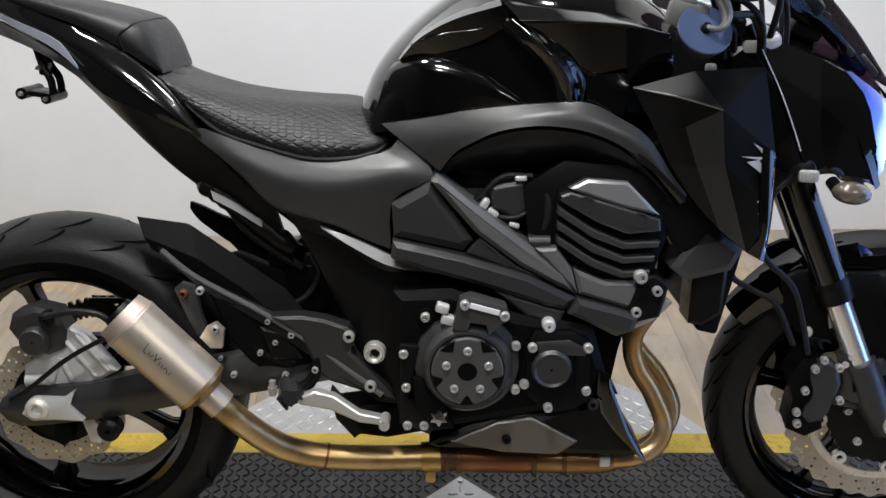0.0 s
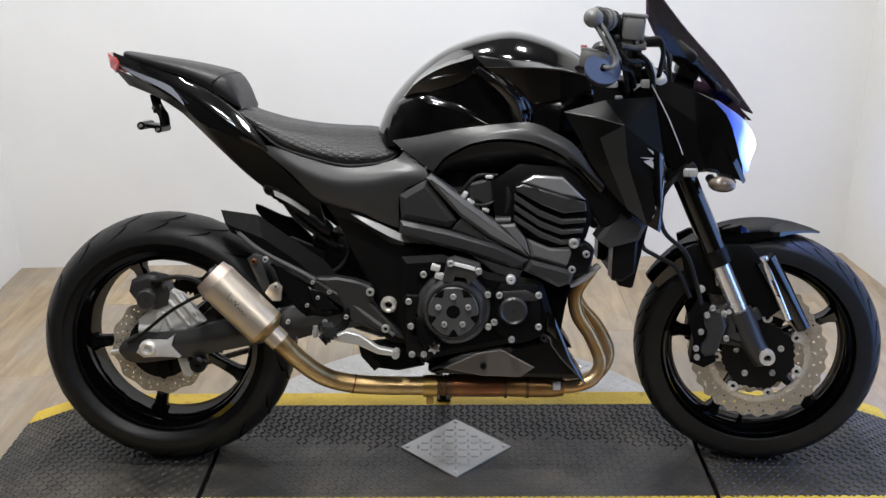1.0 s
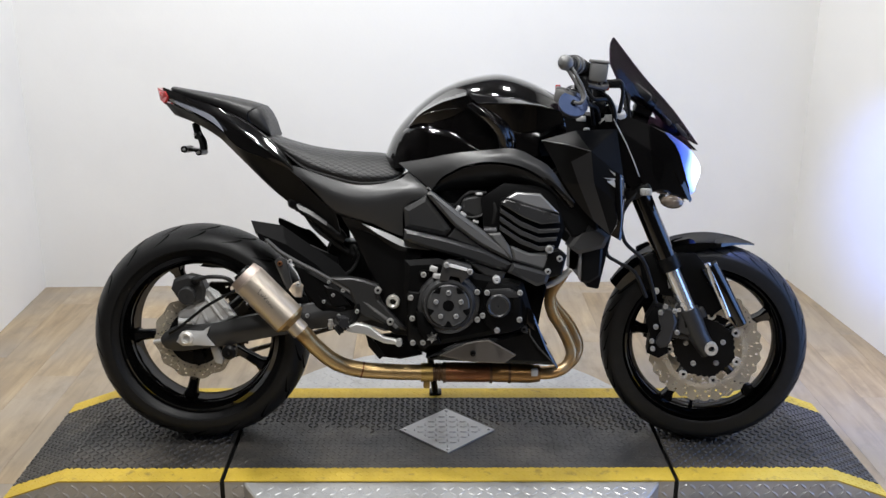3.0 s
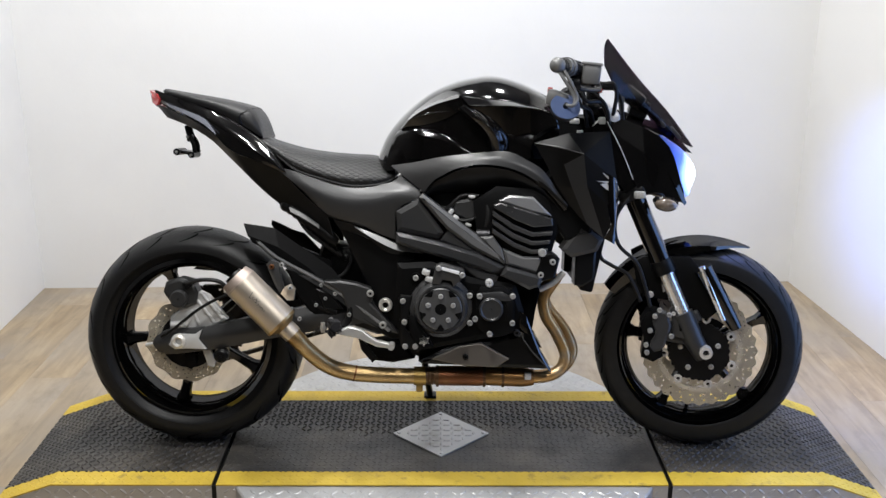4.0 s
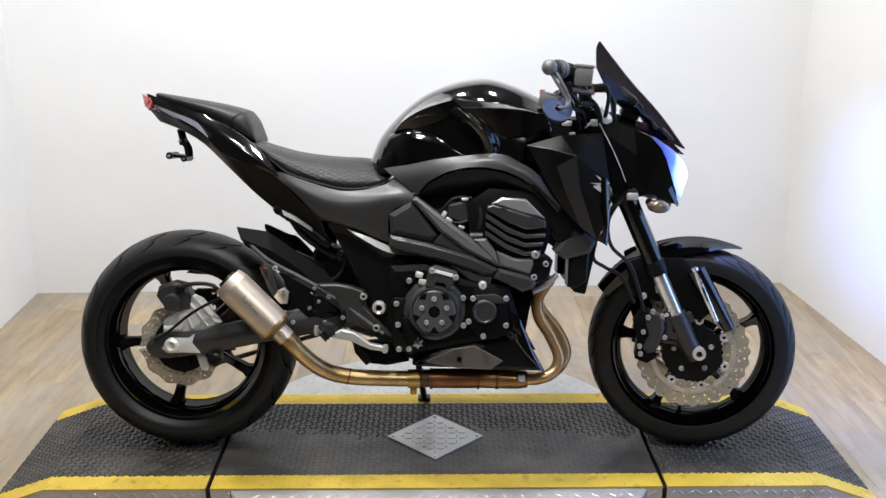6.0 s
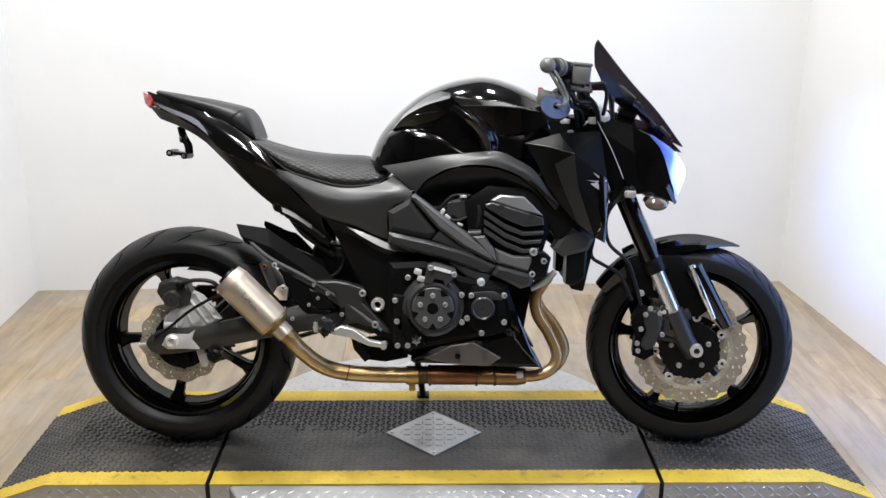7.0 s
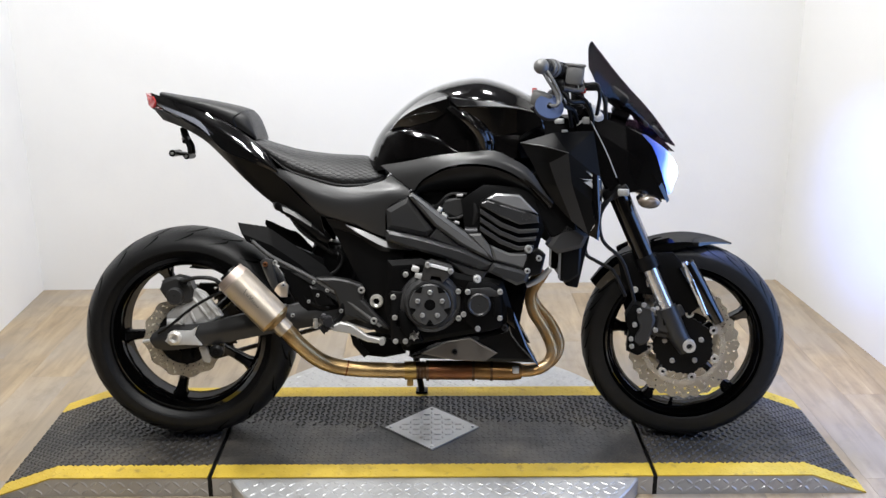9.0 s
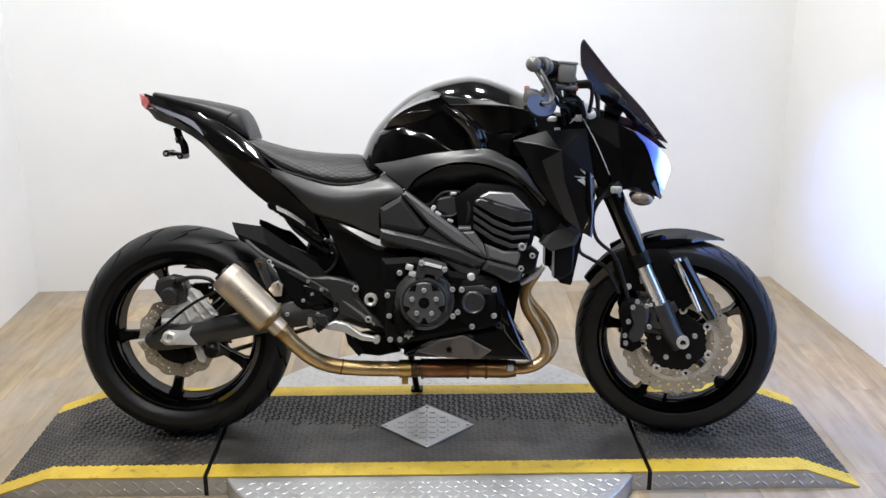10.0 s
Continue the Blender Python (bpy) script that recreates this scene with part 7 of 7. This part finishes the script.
# ---- swingarm, axle carrier, rear brake
for s in (-1, 1):
    bm = bmesh.new()
    skin(bm, [
        [(-0.785, s * 0.124, 0.318), (-0.760, s * 0.130, 0.334), (-0.738, s * 0.132, 0.339), (-0.633, s * 0.134, 0.350), (-0.558, s * 0.136, 0.368), (-0.437, s * 0.136, 0.392), (-0.270, s * 0.128, 0.424), (-0.160, s * 0.115, 0.440)],
        [(-0.792, s * 0.128, 0.300), (-0.760, s * 0.140, 0.305), (-0.735, s * 0.143, 0.308), (-0.630, s * 0.145, 0.322), (-0.558, s * 0.147, 0.335), (-0.440, s * 0.146, 0.356), (-0.270, s * 0.138, 0.390), (-0.160, s * 0.120, 0.405)],
        [(-0.780, s * 0.124, 0.278), (-0.760, s * 0.130, 0.274), (-0.738, s * 0.132, 0.272), (-0.620, s * 0.134, 0.288), (-0.550, s * 0.136, 0.302), (-0.440, s * 0.136, 0.324), (-0.270, s * 0.128, 0.352), (-0.160, s * 0.115, 0.370)],
    ], 0.030, 24, 8)
    arm = part("swingarm", bm, M_MATTE, moto, "matte black box swingarm", 45)
    plate_part("axle_carrier", [(-0.744, 0.302), (-0.732, 0.320), (-0.715, 0.330), (-0.674, 0.330), (-0.655, 0.343), (-0.664, 0.318), (-0.645, 0.290), (-0.690, 0.292), (-0.728, 0.290)], s * 0.135, s * 0.149, M_ALU if s < 0 else M_GREY, "bare aluminium axle adjuster plate", 0.004, 0.002, arm)
    bm = bmesh.new()
    lathe(bm, [(0.008, s * 0.158), (0.013, s * 0.160), (0.0185, s * 0.156), (0.0195, s * 0.150), (0.0195, s * 0.14), (0.008, s * 0.14)], (-0.717, 0, 0.312), 28)
    part("axle_nut", bm, M_BOB, arm, "bare steel axle nut")
    bm = bmesh.new()
    rod(bm, (-0.790, s * 0.122, 0.298), (-0.812, s * 0.122, 0.294), 0.006, seg=12)
    part("adjuster_bolt", bm, M_BOLT, arm)
bm = bmesh.new()
rod(bm, (-0.708, -0.14, 0.304), (-0.708, 0.14, 0.304), 0.012, seg=20)
part("rear_axle", bm, M_BOB, moto, "steel rear axle")
plate_part("caliper_bracket", [(-0.748, 0.330), (-0.745, 0.372), (-0.700, 0.408), (-0.664, 0.442), (-0.640, 0.430), (-0.592, 0.366), (-0.650, 0.338)], -0.100, -0.118, M_ALU, "cast aluminium ribbed caliper bracket", 0.005, 0.003)
for x0, z0, x1, z1 in ((-0.655, 0.430, -0.606, 0.368), (-0.672, 0.418, -0.628, 0.358), (-0.700, 0.348, -0.684, 0.388), (-0.684, 0.388, -0.668, 0.350)):
    bm = bmesh.new()
    rod(bm, (x0, -0.121, z0), (x1, -0.121, z1), 0.0045, seg=10)
    part("bracket_rib", bm, M_ALU, moto, "raised casting rib")
bm = bmesh.new()
tube(bm, [(-0.742, -0.122, 0.350), (-0.705, -0.123, 0.352)], 0.010, 12, 3)
part("bracket_boss", bm, M_ALU, moto, "smooth oval boss")
cal = plate_part("rear_caliper", [(-0.760, 0.440), (-0.752, 0.466), (-0.715, 0.478), (-0.680, 0.470), (-0.668, 0.440), (-0.672, 0.408), (-0.700, 0.396), (-0.735, 0.402)], -0.085, -0.125, M_MATTE, "dark rear brake caliper", 0.008, 0.005)
bm = bmesh.new()
lathe(bm, [(0.002, -0.148), (0.020, -0.148), (0.0235, -0.142), (0.0235, -0.120), (0.002, -0.120)], (-0.716, 0, 0.424), 28)
part("caliper_piston", bm, M_MATTE, cal, "round caliper piston housing")
bm = bmesh.new()
lathe(bm, [(0.003, -0.143), (0.008, -0.143), (0.012, -0.138), (0.012, -0.12), (0.003, -0.12)], (-0.694, 0, 0.462), 16)
part("hose_union", bm, M_SATIN, cal)
bm = bmesh.new()
tube(bm, [(-0.695, -0.140, 0.466), (-0.650, -0.142, 0.476), (-0.605, -0.140, 0.470), (-0.580, -0.135, 0.440), (-0.545, -0.12, 0.40)], 0.0055, 10, 8)
part("brake_hose", bm, M_RUBBER, moto, "black rear brake hose")
bm = bmesh.new()
tube(bm, [(-0.765, -0.140, 0.322), (-0.735, -0.146, 0.340), (-0.670, -0.148, 0.392), (-0.620, -0.146, 0.422), (-0.575, -0.14, 0.442)], 0.004, 8, 8)
part("sensor_cable", bm, M_SATIN, moto, "thin black sensor cable")
plate_part("chain_guard", [(-0.735, 0.470), (-0.715, 0.486), (-0.560, 0.486), (-0.480, 0.470), (-0.480, 0.455), (-0.570, 0.462), (-0.700, 0.466)], 0.085, 0.112, M_SATIN, "black chain guard", 0.003, 0.002)
plate_part("lower_hanger", [(-0.705, 0.288), (-0.690, 0.288), (-0.680, 0.240), (-0.695, 0.226), (-0.712, 0.236)], -0.10, -0.112, M_DARK, "dark bracket below the axle", 0.002, 0.001)
plate_part("torque_arm", [(-0.665, 0.286), (-0.645, 0.287), (-0.628, 0.246), (-0.634, 0.232), (-0.650, 0.236)], -0.10, -0.112, M_ALU, "bare metal arm", 0.002, 0.001)
bm = bmesh.new()
lathe(bm, [(0.004, -0.152), (0.012, -0.152), (0.019, -0.147), (0.019, -0.125), (0.004, -0.125)], (-0.606, 0, 0.272), 24)
part("spool", bm, M_SATIN, moto, "black swingarm spool")

# ---- hugger and rear subframe braces
plate_part("inner_fender", [(-0.440, 0.540), (-0.400, 0.550), (-0.350, 0.528), (-0.260, 0.500), (-0.240, 0.420), (-0.340, 0.420), (-0.420, 0.500)], -0.03, -0.05, M_DARK, "black inner fender plate", 0.004, 0.002)
top = [(-0.549, 0.096, 0.622), (-0.469, 0.088, 0.609), (-0.315, 0.098, 0.504), (-0.277, 0.108, 0.461)]
fold = [(-0.536, 0.110, 0.592), (-0.452, 0.118, 0.560), (-0.372, 0.122, 0.506), (-0.310, 0.122, 0.445)]
hem = [(-0.524, 0.112, 0.572), (-0.483, 0.115, 0.553), (-0.444, 0.120, 0.526), (-0.345, 0.122, 0.458)]
hugger = part("rear_hugger", facets(-1, [[top[k], top[k + 1], fold[k + 1], fold[k]] for k in range(3)], 0.008), M_DARK, moto, "dull black plastic rear hugger", 40)
part("hugger_hem", facets(-1, [[fold[0], fold[1], hem[2], hem[1], hem[0]], [fold[1], fold[2], fold[3], hem[3], hem[2]]], 0.008), M_DARK, hugger, "black turned-down hem", 40)
bm = bmesh.new()
skin(bm, [
    [(-0.498, 0.048, 0.616), (-0.479, 0.048, 0.609), (-0.435, 0.048, 0.588), (-0.408, 0.048, 0.580), (-0.368, 0.048, 0.539), (-0.325, 0.048, 0.496)],
    [(-0.500, 0.052, 0.604), (-0.490, 0.052, 0.588), (-0.464, 0.052, 0.565), (-0.437, 0.052, 0.547), (-0.397, 0.052, 0.504), (-0.345, 0.052, 0.470)],
], 0.010, 14, 4)
part("hugger_far_side", bm, M_DARK, moto, "black far-side hugger fin", 45)
for s in (-1, 1):
    bm = bmesh.new()
    skin(bm, [
        [(-0.512, s * 0.122, 0.578), (-0.450, s * 0.130, 0.532), (-0.345, s * 0.142, 0.478), (-0.250, s * 0.152, 0.418), (-0.150, s * 0.158, 0.342)],
        [(-0.500, s * 0.126, 0.562), (-0.440, s * 0.136, 0.514), (-0.340, s * 0.148, 0.458), (-0.250, s * 0.158, 0.396), (-0.160, s * 0.160, 0.334)],
    ], 0.014, 16, 3)
    brace = part("footrest_brace", bm, M_SATIN, moto, "satin black diagonal footrest brace", 40)
    # grey strip paints the highlight on the brace's top edge
    bm = bmesh.new()
    tube(bm, [(-0.505, s * 0.124, 0.574), (-0.450, s * 0.132, 0.532), (-0.345, s * 0.144, 0.478), (-0.250, s * 0.154, 0.418), (-0.156, s * 0.160, 0.346)], 0.0048, 8, 6)
    part("brace_edge", bm, M_SPAR, brace, "grey strip for the highlight on the brace's top edge")
    plate_part("footrest_plate", [(-0.330, 0.476), (-0.282, 0.478), (-0.245, 0.472), (-0.208, 0.459), (-0.199, 0.440), (-0.206, 0.419), (-0.130, 0.336), (-0.181, 0.350), (-0.247, 0.374), (-0.262, 0.390), (-0.283, 0.446)], s * 0.128, s * 0.156, M_MATTE, "matte black triangular footrest plate", 0.005, 0.003)
    plate_part("heel_guard", [(-0.430, 0.510), (-0.400, 0.502), (-0.300, 0.452), (-0.268, 0.392), (-0.345, 0.366), (-0.400, 0.430)], s * 0.112, s * 0.138, M_DARK, "dark heel guard plate", 0.005, 0.003)
    plate_part("inner_web", [(-0.350, 0.455), (-0.310, 0.445), (-0.280, 0.400), (-0.330, 0.400)], s * 0.136, s * 0.146, M_SATIN, "", 0.004, 0.003)
for x, z, r in ((-0.207, 0.446, 0.0125), (-0.174, 0.362, 0.0125), (-0.250, 0.462, 0.006)):
    bolt(moto, x, -0.162 if x > -0.22 else -0.146, z, r, "plate_bolt")
# footpeg and brake pedal
bm = bmesh.new()
tube(bm, [(-0.312, -0.150, 0.360), (-0.305, -0.175, 0.368), (-0.290, -0.235, 0.372)], 0.012, 12, 4)
for k in range(5):
    p = Vector((-0.303 + k * 0.003, -0.182 - k * 0.012, 0.368 + k * 0.0008))
    box(bm, p + Vector((0, 0, 0.008)), (0.026, 0.006, 0.012), 0.002)
part("footpeg", bm, M_GREY, moto, "folding metal footpeg")
ped = plate_part("brake_pedal", [(-0.294, 0.347), (-0.262, 0.362), (-0.230, 0.354), (-0.190, 0.325), (-0.157, 0.318), (-0.157, 0.305), (-0.190, 0.309), (-0.238, 0.331), (-0.284, 0.339)], -0.168, -0.184, M_BOLT, "bare aluminium angular brake pedal", 0.003, 0.002)
bm = bmesh.new()
rod(bm, (-0.150, -0.168, 0.312), (-0.150, -0.204, 0.312), 0.0085, seg=14)
part("pedal_tip", bm, M_BOLT, ped, "knurled steel pedal tip")
for x, z, w, h in ((-0.333, 0.352, 0.012, 0.026), (-0.318, 0.346, 0.010, 0.022)):
    bm = bmesh.new()
    rod(bm, (x, -0.150, z - h / 2), (x, -0.150, z + h / 2), w / 2, seg=12)
    rod(bm, (x, -0.150, z - h * 0.2), (x, -0.150, z + h * 0.1), w * 0.7, seg=6)
    part("push_rod", bm, M_BOLT, moto, "bare steel push rod")
bm = bmesh.new()
box(bm, (-0.300, -0.172, 0.350), (0.040, 0.022, 0.024), 0.005, Matrix.Rotation(radians(-38), 4, "Y"))
for k in range(4):
    p = Vector((-0.312 + k * 0.008, -0.185, 0.341 + k * 0.006))
    box(bm, p, (0.004, 0.008, 0.026), 0.001, Matrix.Rotation(radians(-38), 4, "Y"))
part("peg_pivot", bm, M_GREY, moto, "dark metal footpeg pivot")
for pts, r in (([(-0.427, -0.128, 0.508), (-0.389, -0.130, 0.458), (-0.349, -0.132, 0.408), (-0.297, -0.134, 0.390)], 0.010),
               ([(-0.406, -0.120, 0.503), (-0.365, -0.122, 0.484), (-0.320, -0.124, 0.462)], 0.007),
               ([(-0.391, -0.118, 0.463), (-0.351, -0.120, 0.476)], 0.006),
               ([(-0.262, -0.140, 0.440), (-0.258, -0.150, 0.405), (-0.268, -0.155, 0.370), (-0.290, -0.160, 0.352)], 0.010)):
    bm = bmesh.new()
    tube(bm, pts, r, 12, 5)
    part("footrest_strut", bm, M_SATIN, moto, "satin black footrest strut")
for x, z, r in ((-0.337, 0.465, 0.006), (-0.300, 0.443, 0.0075), (-0.326, 0.430, 0.006), (-0.312, 0.373, 0.008), (-0.351, 0.412, 0.006), (-0.415, 0.402, 0.005), (-0.395, 0.374, 0.007)):
    bolt(moto, x, -0.148, z, r, "brace_bolt")
for x, z in ((-0.286, 0.358), (-0.262, 0.389)):
    bolt(moto, x, -0.160, z, 0.0075, "small_bolt")
plate_part("stand_bracket", [(-0.235, 0.300), (-0.170, 0.310), (-0.120, 0.300), (-0.090, 0.262), (-0.150, 0.250), (-0.215, 0.258)], -0.05, -0.115, M_DARK, "dark lower bracket", 0.006, 0.004)
plate_part("lower_link", [(-0.245, 0.330), (-0.220, 0.300), (-0.190, 0.262), (-0.205, 0.250), (-0.235, 0.285)], -0.08, -0.120, M_SATIN, "", 0.003, 0.002)

# ---- shock reservoir and harness
bm = bmesh.new()
rod(bm, (-0.338, -0.030, 0.548), (-0.276, -0.040, 0.522), 0.028, seg=28)
rod(bm, (-0.345, -0.028, 0.551), (-0.337, -0.030, 0.548), 0.022, 0.028, seg=28)
part("shock_reservoir", bm, M_SATIN, moto, "black cylindrical shock reservoir")
bm = bmesh.new()
tube(bm, [(-0.28, -0.06, 0.55), (-0.265, -0.07, 0.52), (-0.285, -0.08, 0.485), (-0.32, -0.08, 0.468)], 0.005, 8, 6)
part("shock_hose", bm, M_RUBBER, moto, "thin shock hose")
bm = bmesh.new()
tube(bm, [(-0.445, -0.075, 0.675), (-0.405, -0.092, 0.652), (-0.355, -0.098, 0.615), (-0.300, -0.098, 0.570)], 0.017, 16, 12, [0.015, 0.019] + [0.0165 if k % 2 else 0.0185 for k in range(16)] + [0.012])
part("harness_cover", bm, M_SATIN, moto, "ribbed black harness cover", 30)
bm = bmesh.new()
tube(bm, [(-0.405, -0.085, 0.640), (-0.375, -0.088, 0.600), (-0.330, -0.088, 0.565), (-0.290, -0.080, 0.535)], 0.008, 10, 6)
part("harness_hose", bm, M_RUBBER, moto, "black hose under the harness")
# grey strip paints the light streak on top of the harness cover
bm = bmesh.new()
skin(bm, [[(-0.425, -0.112, 0.668), (-0.390, -0.116, 0.652), (-0.345, -0.118, 0.622)], [(-0.420, -0.118, 0.655), (-0.385, -0.122, 0.638), (-0.345, -0.122, 0.612)]], 0.004, 8, 3)
part("reflector_strip", bm, M_SPAR, moto, "grey strip for the light streak along the harness cover", 50)

# ---- side stand on the far side
bm = bmesh.new()
tube(bm, [(-0.080, 0.120, 0.270), (-0.070, 0.180, 0.170), (-0.056, 0.262, 0.052)], 0.010, 14, 5)
stand = part("side_stand", bm, M_SATIN, moto, "black side stand leg")
bm = bmesh.new()
box(bm, (-0.056, 0.268, 0.052), (0.038, 0.040, 0.008), 0.004, Matrix.Rotation(radians(10), 4, "X"))
part("stand_foot", bm, M_SATIN, stand, "flat stand foot")
bm = bmesh.new()
box(bm, (-0.085, 0.10, 0.275), (0.07, 0.06, 0.05), 0.010)
part("stand_mount", bm, M_DARK, stand)

# ---------------------------------------------------------------- added headlight spots
HEAD = moto.matrix_world @ STEER
# blue spots added ahead of the lens, to tint the east wall and front tyre
for nm, watts, cone, color, at, to in (
        ("headlight_beam", 80, 44, (0.16, 0.30, 1.0), HEAD @ Vector((0.715, 0.0, 0.775)), Vector((1.57, 0.74, 0.56))),
        ("headlight_glow_lamp", 30, 125, (0.22, 0.34, 1.0), HEAD @ Vector((0.735, -0.02, 0.775)), HEAD @ Vector((1.05, -0.05, 0.38)))):
    beam = bpy.data.lights.new(nm, "SPOT")
    beam.energy, beam.spot_size, beam.spot_blend, beam.color, beam.shadow_soft_size = watts, radians(cone), 0.8, color, 0.03
    bob = new(nm, beam)
    bob.matrix_world = look(at, to)

# ---------------------------------------------------------------- floor planks
PW, PL = 0.152, 1.22
bm = bmesh.new()
box(bm, (0, 0, 0), (PW - 0.0005, PL - 0.0005, 0.008), 0.0003, None, 1)
plank_mesh = finish("plank", bm, M_WOOD, 0)
for i in range(27):
    x = -1.86 + (i + 0.5) * PW
    shift = (i * 0.437) % 1.0 * PL
    for k in range(7):
        # the last board of a row is cut to length at the wall
        near = -4.75 + shift + (k - 1 if shift > 0 else k) * PL
        y0, y1 = max(near, -4.62), min(near + PL, 1.56)
        if y1 - y0 < 0.02:
            continue
        ob = new("plank", plank_mesh)
        ob.parent = floor
        ob.location = (x, (y0 + y1) / 2, -0.0042)
        ob.scale = (1, (y1 - y0) / PL, 1)
        if k % 2:
            ob.rotation_euler = (0, 0, math.pi)
